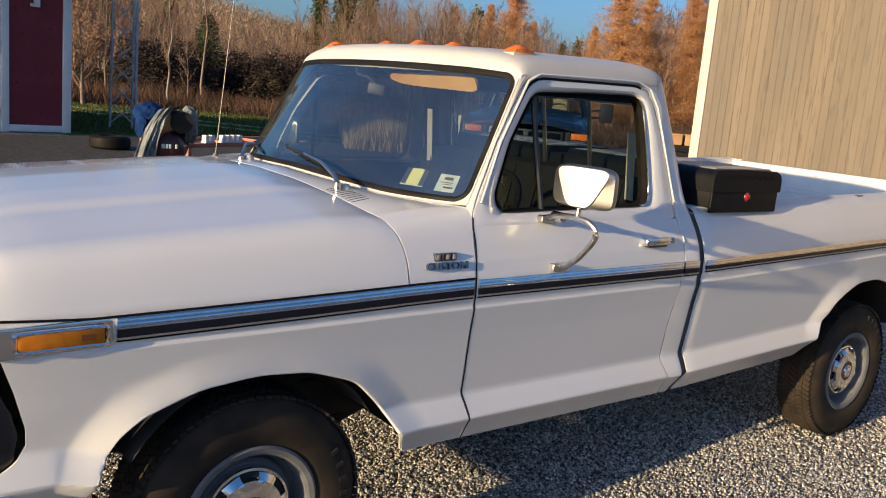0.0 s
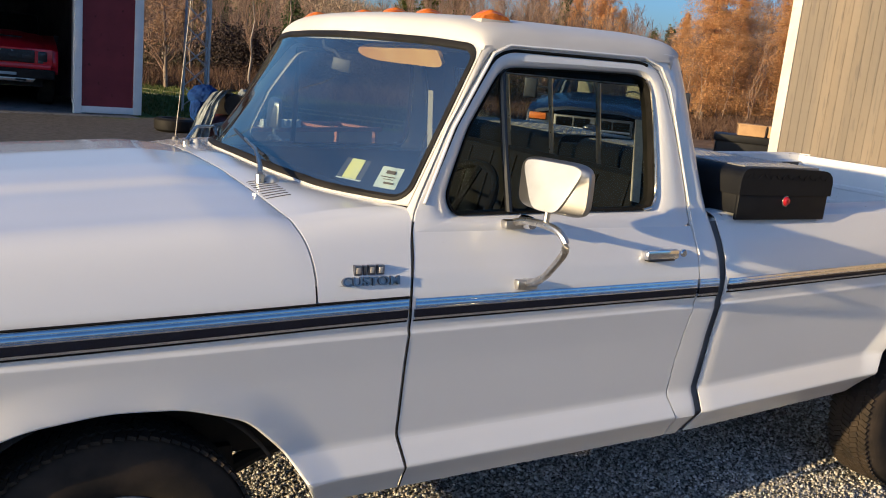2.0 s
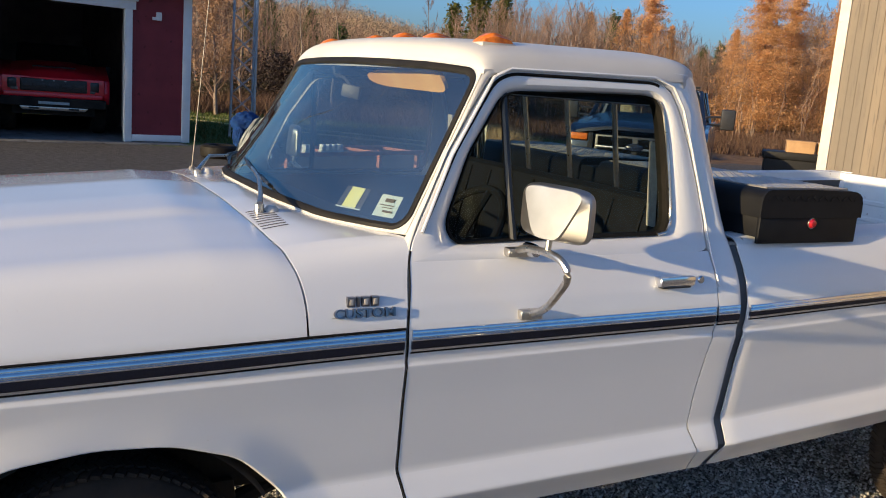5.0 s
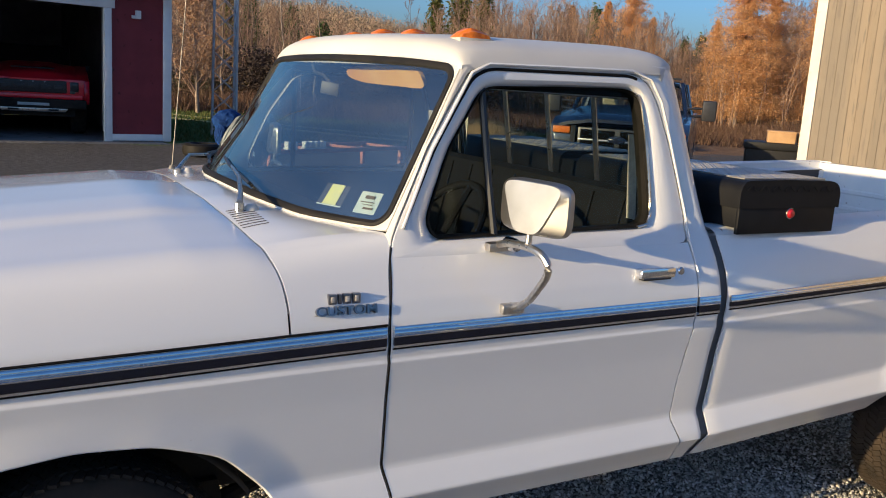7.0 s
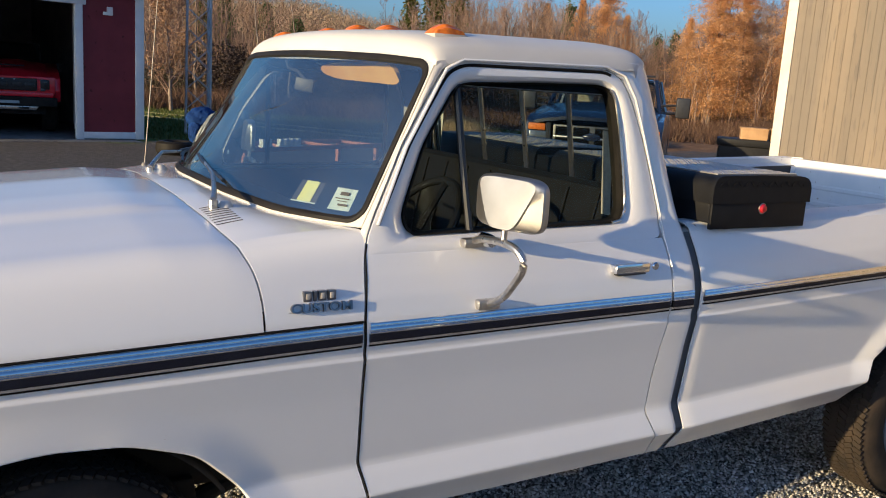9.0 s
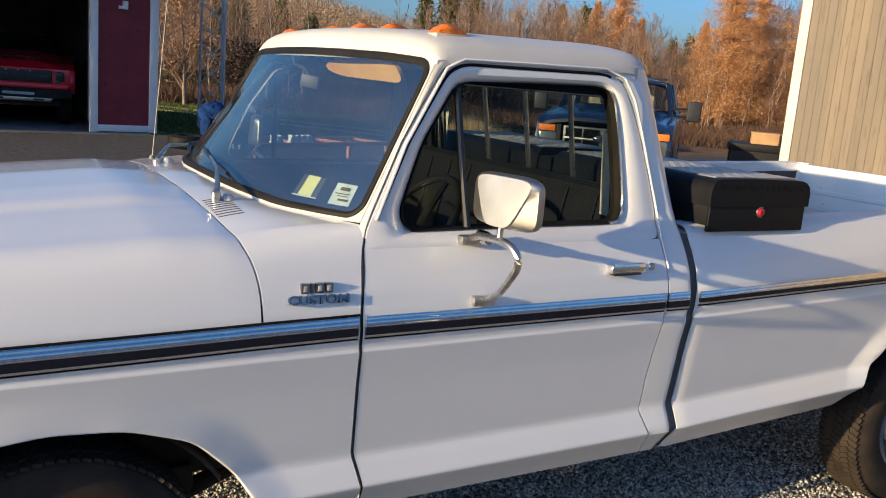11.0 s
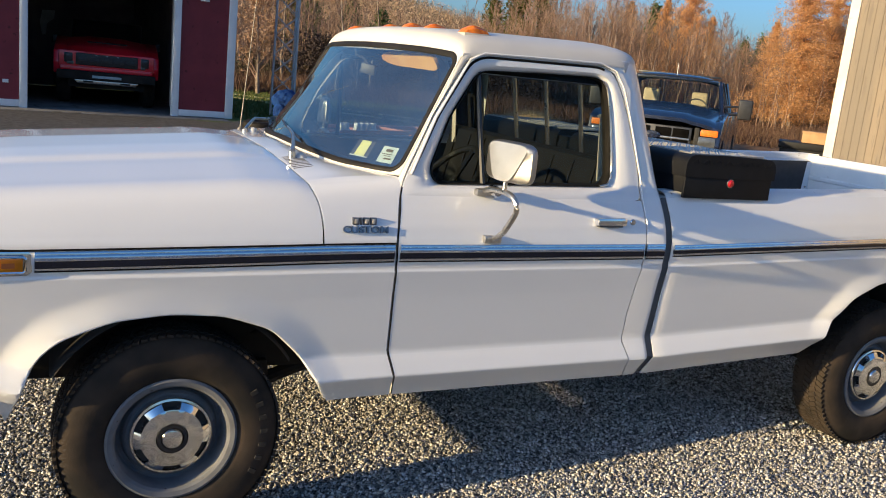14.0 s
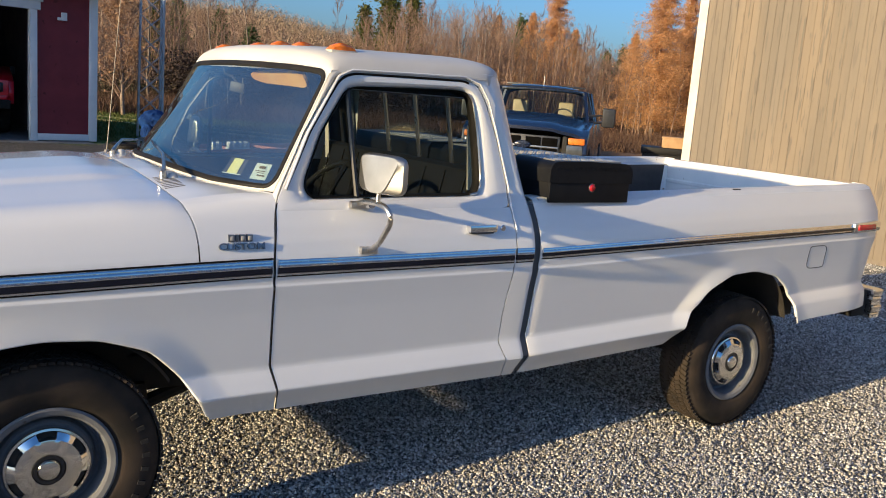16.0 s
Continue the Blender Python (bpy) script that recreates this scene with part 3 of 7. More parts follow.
def round_loop(inset, radius):
    """Places (u, v) round the glass, set in by a distance, with rounded corners."""
    w, h = 1.66, 0.475
    loop = []
    for cx, cy, a0 in ((w - inset, inset, -90), (w - inset, h - inset, 0), (inset, h - inset, 90), (inset, inset, 180)):
        ox = cx - radius if cx > w / 2 else cx + radius
        oy = cy - radius if cy > h / 2 else cy + radius
        corner = [(ox + radius * math.cos(radians(a0 + 9 * k)), oy + radius * math.sin(radians(a0 + 9 * k))) for k in range(11)]
        if loop:
            p = loop[-1]
            loop += [(p[0] + (corner[0][0] - p[0]) * k / 24, p[1] + (corner[0][1] - p[1]) * k / 24) for k in range(1, 24)]
        loop += corner
    p, q = loop[-1], loop[0]
    loop += [(p[0] + (q[0] - p[0]) * k / 24, p[1] + (q[1] - p[1]) * k / 24) for k in range(1, 24)]
    return [(x / w, y / h) for x, y in loop]


def loop_band(rows):
    bm = bmesh.new()
    rings = [[bm.verts.new(ws_out(u, v, h)) for u, v in round_loop(inset, radius)] for inset, radius, h in rows]
    n = len(rings[0])
    for a, b in zip(rings, rings[1:]):
        for k in range(n):
            bm.faces.new((a[k], a[(k + 1) % n], b[(k + 1) % n], b[k]))
    bmesh.ops.recalc_face_normals(bm, faces=bm.faces)
    return raked(bm)


part("windshield_gasket", loop_band(((-0.004, 0.052, 0.0), (-0.003, 0.051, 0.008), (0.004, 0.046, 0.010), (0.014, 0.038, 0.006), (0.017, 0.036, -0.002))), GASKET, ws, "weathered black rubber gasket")
# frame lip in the darkened white, which offsets the strong sun by colour
part("windshield_frame", loop_band(((-0.010, 0.006, -0.002), (-0.009, 0.008, 0.003), (-0.003, 0.052, 0.004), (0.002, 0.048, 0.002))), DIMWHITE, ws, "white painted frame lip")


def pillar(u, v):
    v = 1.10 * v - 0.10
    foot, top = Vector(ws_fn(0.0, 0.0)), Vector(ws_fn(0.0, 1.0))
    g = foot + (top - foot) * v + 0.004 * Vector((-0.80, -0.45, 0.60)).normalized() + Vector((0.004, -0.014, 0))
    z = g.z
    d = Vector((float(np.interp(z, [1.20, 1.24, 1.279, 1.35, 1.479, 1.592, 1.678, 1.705], [0.728, 0.744, 0.762, 0.797, 0.858, 0.929, 0.986, 1.04])), 0, z))
    d.y = side(d.x, z) + 0.002
    g.x = min(g.x, d.x - 0.006)
    p = g.lerp(d, u)
    p.y -= 0.006 * math.sin(math.pi * u)
    return p


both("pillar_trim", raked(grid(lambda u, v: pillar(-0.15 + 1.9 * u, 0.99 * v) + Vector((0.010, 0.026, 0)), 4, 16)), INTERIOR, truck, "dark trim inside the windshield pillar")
# pillars too: white body paint dimmed in colour where the sun strikes
both("windshield_pillar", lip(raked(grid(pillar, 6, 28)), (0.012, 0.02, 0)), DIMWHITE, truck)

# roof with a rounded brow and rounded rear corners
def roof_fn(u, v):
    """u across, v from brow to the back edge."""
    c = abs(u - 0.5) * 2
    ysgn = -1 if u < 0.5 else 1
    half = W / 2 - 0.190
    ang = c
    y_in = half * (1 - (1 - ang) ** 1.0)
    rise = 0.090 * (1 - ang ** 2.0) ** 0.5 if ang < 1 else 0.0
    rise = 0.075 * (1 - ang ** 7) ** (1 / 2.2) + 0.016 * (1 - ang ** 2)
    bow = 0.082 * (1 - ang ** 2)
    x0 = 0.965 - bow
    zg = float(np.interp(v, [0, 0.25, 1], [1.700, 1.712, 1.722]))
    xe = 1.679 + math.sqrt(max(0.0, 0.105 ** 2 - max(0.0, 0.302 - (W / 2 - y_in)) ** 2))
    x = x0 + (xe - x0) * v
    g = 1.0
    if v < 0.14:
        q = v / 0.14
        g = 0.06 + 0.94 * math.sin(q * 1.5708) ** 0.55
        x -= 0.022 * math.sin(q * 3.14159)
    if v > 0.80:
        q = (v - 0.80) / 0.20
        g = max(0.0, 1 - q ** 2.6) ** 0.6
        x += 0.018 * math.sin(q * 3.14159)
    z = zg + rise * g - (0.02 if v >= 0.999 else 0)
    return (x, W / 2 + ysgn * y_in, z)


roof = part("roof", lip(raked(grid(roof_fn, 72, 64)), (0, 0, -0.012)), DIMWHITE, truck, "white roof with a rounded brow")
gut = bmesh.new()
tube(gut, [(x, side(x, z) - (0.010 if z > 1.6 or x < 1.5 else 0.004), z) for x, z in ((0.775, 1.272), (0.866, 1.472), (0.938, 1.59), (0.995, 1.682), (1.05, 1.708), (1.30, 1.713), (1.56, 1.717), (1.635, 1.694), (1.676, 1.628), (1.716, 1.516), (1.748, 1.39), (1.775, 1.287), (1.776, 1.20), (1.776, 1.10))], [0.0045] * 9 + [0.0042, 0.0038, 0.0034, 0.003, 0.0025], 6)
both("drip_rail", raked(gut), PAINT, truck)

# back wall with the sliding window
def back_ring(u, v, dx=0.0):
    """Band between the wall's outline (v=0) and the window opening (v=1)."""
    k = u * 4
    i = int(k) % 4
    f = k - int(k)
    o = [(0.22, 1.20), (W - 0.22, 1.20), (W - 0.28, 1.70), (0.28, 1.70)]
    n = [(0.30, 1.275), (W - 0.30, 1.275), (W - 0.34, 1.635), (0.34, 1.635)]
    a = Vector(o[i]).lerp(Vector(o[(i + 1) % 4]), f)
    b = Vector(n[i]).lerp(Vector(n[(i + 1) % 4]), f)
    p = a.lerp(b, v)
    return (cab_back(p.y) + dx - 0.004, p.x, p.y)


part("cab_back", raked(slab(grid(lambda u, v: back_ring(u, v), 40, 2), 0.03)), PAINT, truck)
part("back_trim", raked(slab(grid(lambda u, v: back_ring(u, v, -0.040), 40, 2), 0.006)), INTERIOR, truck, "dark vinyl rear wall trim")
part("cab_back_lower", raked(boxed(1.846, 0.15, 0.55, 1.872, W - 0.15, 1.20)), PAINT, truck)
rear_window = part("rear_window", raked(grid(lambda u, v: (cab_back(1.27 + 0.37 * v) - 0.02, 0.30 + (W - 0.60) * u, 1.27 + 0.37 * v), 4, 2)), GLASS, truck, "sliding rear window with dark frames")
rear_window.visible_shadow = False
for y in (0.315, 0.645, 0.935, 1.235, W - 0.315):
    bm = tube(bmesh.new(), [(cab_back(z) - 0.022, y, z) for z in (1.27, 1.45, 1.64)], 0.010, 6)
    part("window_bar", raked(bm), DULLCHROME if 0.5 < y < 1.4 else BLACKTRIM, rear_window)
for z in (1.274, 1.637):
    bm = tube(bmesh.new(), [(cab_back(z) - 0.022, 0.30, z), (cab_back(z) - 0.022, W - 0.30, z)], 0.012, 6)
    part("window_rail", raked(bm), BLACKTRIM, rear_window)

def dip(x):
    """The fender's trim runs down a little towards the nose."""
    return -0.002 - 0.0122 * max(0.0, min(1.1, 0.70 - x)) if x < 1.87 else 0.0


# mouldings: bright upper half, black lower half, bright lower lip
def moulding(x0, x1, z0, z1, parent, name="side_moulding"):
    xs = np.linspace(x0, x1, max(6, int((x1 - x0) / 0.04)))
    zm = z0 + (z1 - z0) * 0.50
    def strip(prof):
        bm = bmesh.new()
        rows = [[bm.verts.new((x, side(x, (z0 + z1) / 2) + (0.45 * dy if dy < 0 else dy), z + dip(x))) for dy, z in prof] for x in xs]
        for a, b in zip(rows, rows[1:]):
            for j in range(len(prof) - 1):
                bm.faces.new((a[j], a[j + 1], b[j + 1], b[j]))
        bm.faces.new(rows[0][::-1])
        bm.faces.new(rows[-1])
        bmesh.ops.recalc_face_normals(bm, faces=bm.faces)
        return raked(bm)
    c1 = strip([(0.006, z1), (-0.006, z1 - 0.001), (-0.011, z1 - 0.004), (-0.012, z1 - 0.008), (-0.006, z1 - 0.0105), (-0.010, z1 - 0.0125), (-0.014, z1 - 0.017), (-0.0145, z1 - 0.0195), (-0.008, z1 - 0.022), (-0.016, zm + 0.0045), (-0.015, zm + 0.001), (0.006, zm)])
    c2 = strip([(0.006, zm), (-0.011, zm + 0.001), (-0.013, zm - 0.006), (-0.013, z0 + 0.010), (0.006, z0 + 0.009)])
    c3 = strip([(0.006, z0 + 0.009), (-0.014, z0 + 0.009), (-0.014, z0 + 0.003), (0.006, z0)])
    a, b = both(name, c1, CHROME, parent, "chrome side moulding with a black insert")
    # thin dark bar that draws the shadow line below the moulding
    o, o2 = both("trim_joint", raked(tube(bmesh.new(), [(x, side(x, z0 - 0.002) - 0.0006, z0 - 0.0015 + dip(x)) for x in xs], 0.0024, 6)), SEAL, a)
    o2.parent = b
    for bmx, mt in ((c2, INSERT), (c3, CHROME)):
        o, o2 = both("insert" if mt is INSERT else "lower_lip", bmx, mt, a)
        o2.parent = b


moulding(-0.415, 0.698, 0.984, 1.043, truck)
moulding(0.718, 1.760, 0.984, 1.043, truck)
moulding(1.772, 1.862, 0.984, 1.043, truck)
moulding(1.912, 4.18, 0.990, 1.036, truck)

# amber side lamp in its bright housing
BOW = nose_bow(-0.55)
lampb = raked(prism([(-0.70, 0.950), (-0.432, 0.955), (-0.420, 0.968), (-0.420, 1.018), (-0.432, 1.030), (-0.70, 1.026)], side(-0.55, 0.98) - 0.007, side(-0.55, 0.98) + 0.02, "y", 0.005))
lh, lh2 = both("lamp_housing", lampb, CHROME, truck, "chrome side lamp housing")
for nm, b, mt in (("lamp_lens", raked(boxed(-0.640, -0.001 + BOW, 0.969, -0.444, 0.022 + BOW, 1.011, 0.008)), mat("yellow_amber_lens", (0.54, 0.20, 0.002), 0.3, 0, (0.44, 0.14, 0.002), 30, spec=0.3)), ("lens_mark", raked(boxed(-0.500, -0.0022 + BOW, 0.982, -0.466, 0.008 + BOW, 0.997)), mat("lens_print", (0.16, 0.05, 0.01), 0.5))):
    o, o2 = both(nm, b, mt, lh, "amber lens" if nm == "lamp_lens" else "")
    o2.parent = lh2
frame_path = [(-0.640, 0.967), (-0.646, 0.973), (-0.646, 1.007), (-0.640, 1.013), (-0.444, 1.013), (-0.438, 1.007), (-0.438, 0.973), (-0.444, 0.967), (-0.640, 0.967)]
o, o2 = both("lens_frame", raked(tube(bmesh.new(), [(x, 0.004 + BOW, z) for x, z in frame_path], 0.0055, 8)), CHROME, lh)
o2.parent = lh2
# red lamp at the rear end of the moulding
lampr = raked(prism([(4.18, 0.985), (4.43, 0.988), (4.44, 1.00), (4.44, 1.035), (4.42, 1.046), (4.18, 1.040)], side(4.3, 1.0) - 0.018, side(4.3, 1.0) + 0.03, "y", 0.005))
lr, lr2 = both("marker_housing", lampr, CHROME, truck)
o, o2 = both("marker_lens", raked(boxed(4.215, side(4.3, 1.0) - 0.024, 0.998, 4.385, side(4.3, 1.0), 1.030, 0.006)), REDLENS, lr, "red lens")
o2.parent = lr2

# box: outer skin with shoulder, rail, inner wall
BEDLEV = sorted([z for z in np.arange(0.462, 1.215, 0.0105)] + CREASES + [1.215])
bed_xs = dense(1.904, 4.490, [2.83, 3.76, 4.49])
both("box_side", skin(bed_xs, BEDLEV, low_rear, inward=0.005), PAINT, truck, "white pickup box side with a chrome moulding")


def rail_fn(u, v):
    x = 1.904 + (4.49 - 1.904) * u
    y0 = side(x, 1.215)
    prof = [(0.0, 1.215), (0.010, 1.226), (0.028, 1.235), (0.05, 1.238), (0.10, 1.237), (0.112, 1.232), (0.114, 1.20), (0.150, 1.185), (0.155, 0.93), (0.162, 0.90), (0.155, 0.87), (0.158, 0.76), (0.165, 0.66)]
    k = v * (len(prof) - 1)
    i = min(int(k), len(prof) - 2)
    f = k - i
    y = prof[i][0] * (1 - f) + prof[i + 1][0] * f
    z = prof[i][1] * (1 - f) + prof[i + 1][1] * f
    if 2.72 < x < 3.88:
        z = max(z, 0.87)
    return (x, y0 + y, z)


both("box_rail", lip(raked(grid(rail_fn, 40, 24)), (0, 0.0, -0.004)), BEDPAINT, truck)
liner = raked(grid(lambda u, v: (2.05 + 2.42 * u, W - 0.262, 0.70 + 0.49 * v), 20, 40))
part("box_liner", slab(liner, 0.006), BLACKTRIM, truck, "black liner panel inside the box")
part("box_floor", raked(boxed(1.93, 0.47, 0.64, 4.49, W - 0.47, 0.70)), BEDPAINT, truck)
for x0, x1 in ((1.93, 2.76), (3.84, 4.49)):
    both("floor_side", raked(boxed(x0, 0.20, 0.64, x1, 0.469, 0.70)), BEDPAINT, truck)
part("box_front", raked(boxed(1.925, 0.12, 0.62, 1.965, W - 0.12, 1.215, 0.006)), PAINT, truck)
tail = part("tailgate", raked(boxed(4.475, 0.16, 0.66, 4.525, W - 0.16, 1.232, 0.012)), PAINT, truck, "white tailgate, closed")
part("tailgate_inside", raked(grid(lambda u, v: (4.4735 - 0.007 * (1 if 0.30 < v < 0.36 or 0.5 < v < 0.56 or 0.7 < v < 0.76 else 0), 0.21 + (W - 0.42) * u, 0.71 + 0.50 * v), 2, 60)), BEDPAINT, tail)
def corner(u, v):
    z = 0.50 + (1.236 - 0.50) * v
    a = u * 1.5708
    y0 = side(4.49, min(z, 1.215)) + (0.03 if v > 0.98 else 0)
    return (4.488 + 0.045 * math.sin(a), y0 + 0.06 - 0.06 * math.cos(a) + 0.06 * u, z)


both("box_corner", raked(grid(corner, 8, 30)), PAINT, truck)
# small dark clip on the box rail
both("rail_clip", raked(boxed(3.250, 0.128, 1.232, 3.300, 0.150, 1.240, 0.002)), BLACKTRIM, truck)
# fuel door
fd = []
for i in range(33):
    a = 6.28319 * i / 32
    c, s = math.cos(a), math.sin(a)
    fd.append((3.905 + 0.078 * math.copysign(abs(c) ** 0.35, c) - 0.02 * s, 0.855 + 0.070 * math.copysign(abs(s) ** 0.35, s)))
bm = bmesh.new()
tube(bm, [(x, side(x, z) + 0.0005, z) for x, z in fd], 0.0022, 5, False)
both("fuel_door_seam", raked(bm), GASKET, truck)

# filler between cab and box, inner wells, frame and floor
# the filler's grey stands in for the box's front edge in shade
both("gap_filler", raked(grid(lambda u, v: (1.862 + 0.055 * u, side(1.88, 0.47 + 0.74 * v) + 0.022 - 0.006 * u, 0.47 + 0.74 * v), 3, 60)), mat("shaded_edge_grey", (0.10, 0.098, 0.10), 0.85, 0, (0.14, 0.135, 0.13), 8), truck)
part("cab_floor", raked(boxed(0.55, 0.13, 0.50, 1.84, W - 0.13, 0.56)), UNDER, truck)
for y in (0.46, W - 0.54):
    part("frame_rail", boxed(-0.70, y, 0.46, 4.40, y + 0.08, 0.60, 0.01), UNDER, truck)
def well(cx, cz, r, a0, a1):
    return lathe([(r, 0.0), (r + 0.01, 0.02), (r, 0.40), (0.1, 0.42)], 28, "y", (cx, 0.055, cz), (a0, a1))
# front suspension behind the wheel: radius arm, its bracket and the coil spring's seat
both("radius_arm", tube(bmesh.new(), [(0.02, 0.40, 0.345), (0.22, 0.43, 0.365), (0.48, 0.50, 0.425), (0.80, 0.56, 0.50)], [0.034, 0.032, 0.027, 0.025], 10), UNDER, truck)
both("arm_bracket", prism([(0.20, 0.50), (0.17, 0.44), (0.21, 0.385), (0.30, 0.36), (0.375, 0.385), (0.40, 0.44), (0.39, 0.50)], 0.43, 0.50, "y", 0.008), UNDER, truck)
both("spring_seat", lathe([(0.0, 0.34), (0.075, 0.34), (0.085, 0.36), (0.060, 0.385), (0.055, 0.55), (0.09, 0.60)], 18, "z", (-0.03, 0.42, 0.0)), UNDER, truck)
both("wheel_well", raked(well(-0.0, 0.40, 0.43, 32, 148)), UNDER, truck)
both("wheel_well", raked(well(3.29, 0.41, 0.45, 10, 160)), UNDER, truck)
for x in (0.0, 3.378):
    part("axle", tube(bmesh.new(), [(x, 0.28, 0.36), (x, 0.8, 0.33), (x, 1.1, 0.33), (x, W - 0.28, 0.36)], 0.045, 10), UNDER, truck)
part("engine_bay", boxed(-0.62, 0.50, 0.56, 0.45, W - 0.50, 1.0, 0.03), UNDER, truck)
part("driveshaft", tube(bmesh.new(), [(0.5, 0.98, 0.5), (3.2, 0.98, 0.38)], 0.04, 8), UNDER, truck)
part("exhaust_pipe", tube(bmesh.new(), [(0.6, 0.70, 0.42), (2.6, 0.66, 0.42), (3.0, 0.62, 0.5), (4.3, 0.5, 0.48)], 0.03, 8), UNDER, truck)

# nose: dark lamp bezel and grille, chrome bumpers
bez = raked(prism([(-0.80, 0.60), (-0.66, 0.63), (-0.635, 0.68), (-0.625, 0.74), (-0.64, 0.80), (-0.69, 0.90), (-0.72, 0.985), (-0.80, 0.99)], 0.085, W - 0.085, "y", 0.012))
grille = part("grille", bez, BLACKTRIM, truck, "black lamp and grille panel")
for i in range(5):
    part("grille_bar", raked(boxed(-0.812, 0.42, 0.66 + 0.065 * i, -0.795, W - 0.42, 0.675 + 0.065 * i, 0.003)), CHROME, grille)
for y in (0.25, W - 0.25):
    part("headlight", raked(lathe([(0.0, -0.815), (0.05, -0.813), (0.09, -0.80), (0.095, -0.78)], 24, "x", (0, y, 0.80))), STICKERW, grille)
def bumper():
    bm = bmesh.new()
    rows = []
    path = [(-0.65, 0.07), (-0.70, 0.07), (-0.80, 0.09), (-0.90, 0.17), (-0.935, 0.40), (-0.95, W / 2), (-0.935, W - 0.40), (-0.90, W - 0.17), (-0.80, W - 0.09), (-0.70, W - 0.07), (-0.65, W - 0.07)]
    path = smooth_line(path, 60)
    prof = [(0.0, 0.63), (-0.012, 0.615), (-0.018, 0.58), (-0.012, 0.555), (-0.02, 0.53), (-0.012, 0.485), (0.0, 0.47)]
    for i, (x, y) in enumerate(path):
        d = Vector(path[min(i + 1, 60)] - path[max(i - 1, 0)]).normalized()
        nrm = Vector((-d.y, d.x))
        if nrm.x > 0 or (abs(nrm.x) < 0.2 and (nrm.y > 0) == (y < W / 2)):
            nrm = -nrm
        rows.append([bm.verts.new((x - nrm.x * o, y - nrm.y * o, z)) for o, z in prof])
    for a, b in zip(rows, rows[1:]):
        for j in range(len(prof) - 1):
            bm.faces.new((a[j], a[j + 1], b[j + 1], b[j]))
    bmesh.ops.recalc_face_normals(bm, faces=bm.faces)
    return raked(slab(bm, 0.01))


part("front_bumper", bumper(), CHROME, truck, "chrome front bumper")
rb_ = bmesh.new()
for z0, z1, dx in ((0.655, 0.70, 0.0), (0.60, 0.655, -0.012), (0.555, 0.60, 0.004), (0.52, 0.555, -0.01)):
    box(rb_, 4.60 + dx, 0.06, z0, 4.70 + dx, W - 0.06, z1, 0.01)
rbump = part("rear_bumper", rb_, CHROME, truck, "chrome rear step bumper")
part("bumper_end", boxed(4.46, 0.10, 0.53, 4.60, W - 0.10, 0.69, 0.01), UNDER, rbump)

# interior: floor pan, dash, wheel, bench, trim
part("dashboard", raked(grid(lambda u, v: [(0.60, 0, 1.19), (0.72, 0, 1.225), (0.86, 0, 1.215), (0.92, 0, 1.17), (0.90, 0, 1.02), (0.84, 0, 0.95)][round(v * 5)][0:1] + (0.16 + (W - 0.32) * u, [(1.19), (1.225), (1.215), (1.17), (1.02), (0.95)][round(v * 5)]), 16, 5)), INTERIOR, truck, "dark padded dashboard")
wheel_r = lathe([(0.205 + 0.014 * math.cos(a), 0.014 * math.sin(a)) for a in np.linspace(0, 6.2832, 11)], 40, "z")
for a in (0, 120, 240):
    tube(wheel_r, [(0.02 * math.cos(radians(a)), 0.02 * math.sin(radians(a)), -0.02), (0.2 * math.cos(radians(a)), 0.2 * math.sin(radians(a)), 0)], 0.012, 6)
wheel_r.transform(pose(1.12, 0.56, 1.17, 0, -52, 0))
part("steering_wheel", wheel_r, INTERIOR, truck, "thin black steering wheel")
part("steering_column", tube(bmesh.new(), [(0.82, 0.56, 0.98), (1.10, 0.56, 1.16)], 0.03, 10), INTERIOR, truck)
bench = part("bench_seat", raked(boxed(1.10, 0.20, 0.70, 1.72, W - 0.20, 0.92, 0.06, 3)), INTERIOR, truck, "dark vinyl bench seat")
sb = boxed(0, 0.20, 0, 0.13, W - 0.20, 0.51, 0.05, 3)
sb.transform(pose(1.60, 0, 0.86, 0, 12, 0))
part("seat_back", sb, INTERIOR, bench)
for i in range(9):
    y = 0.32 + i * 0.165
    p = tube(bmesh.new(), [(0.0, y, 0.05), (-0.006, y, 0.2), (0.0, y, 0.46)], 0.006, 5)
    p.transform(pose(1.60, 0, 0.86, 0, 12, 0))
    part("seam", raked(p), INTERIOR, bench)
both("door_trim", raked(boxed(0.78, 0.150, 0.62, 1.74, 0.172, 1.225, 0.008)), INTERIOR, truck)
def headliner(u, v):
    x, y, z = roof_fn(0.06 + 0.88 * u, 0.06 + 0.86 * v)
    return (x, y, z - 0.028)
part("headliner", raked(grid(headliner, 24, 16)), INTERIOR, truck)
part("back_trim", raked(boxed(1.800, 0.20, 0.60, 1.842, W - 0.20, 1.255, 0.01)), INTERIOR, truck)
edge = []
for i in range(40):
    c, q = math.cos(6.28319 * i / 40), math.sin(6.28319 * i / 40)
    edge.append((0.285 * math.copysign(abs(c) ** 0.4, c), 0.034 * math.copysign(abs(q) ** 0.6, q) * (1.0 - 0.42 * c)))
vis = prism(edge, -0.006, 0.006, "x")
vis.transform(pose(0.985, 0.735, 1.663, 0, -32, 0))
part("sun_visor", raked(vis), TANVINYL, truck, "tan sun visor, folded part down")
# panels added over the white inner corners, near black for the cabin's shade
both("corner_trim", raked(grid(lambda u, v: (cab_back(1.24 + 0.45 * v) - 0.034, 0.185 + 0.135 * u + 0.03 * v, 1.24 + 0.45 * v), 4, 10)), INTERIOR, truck)
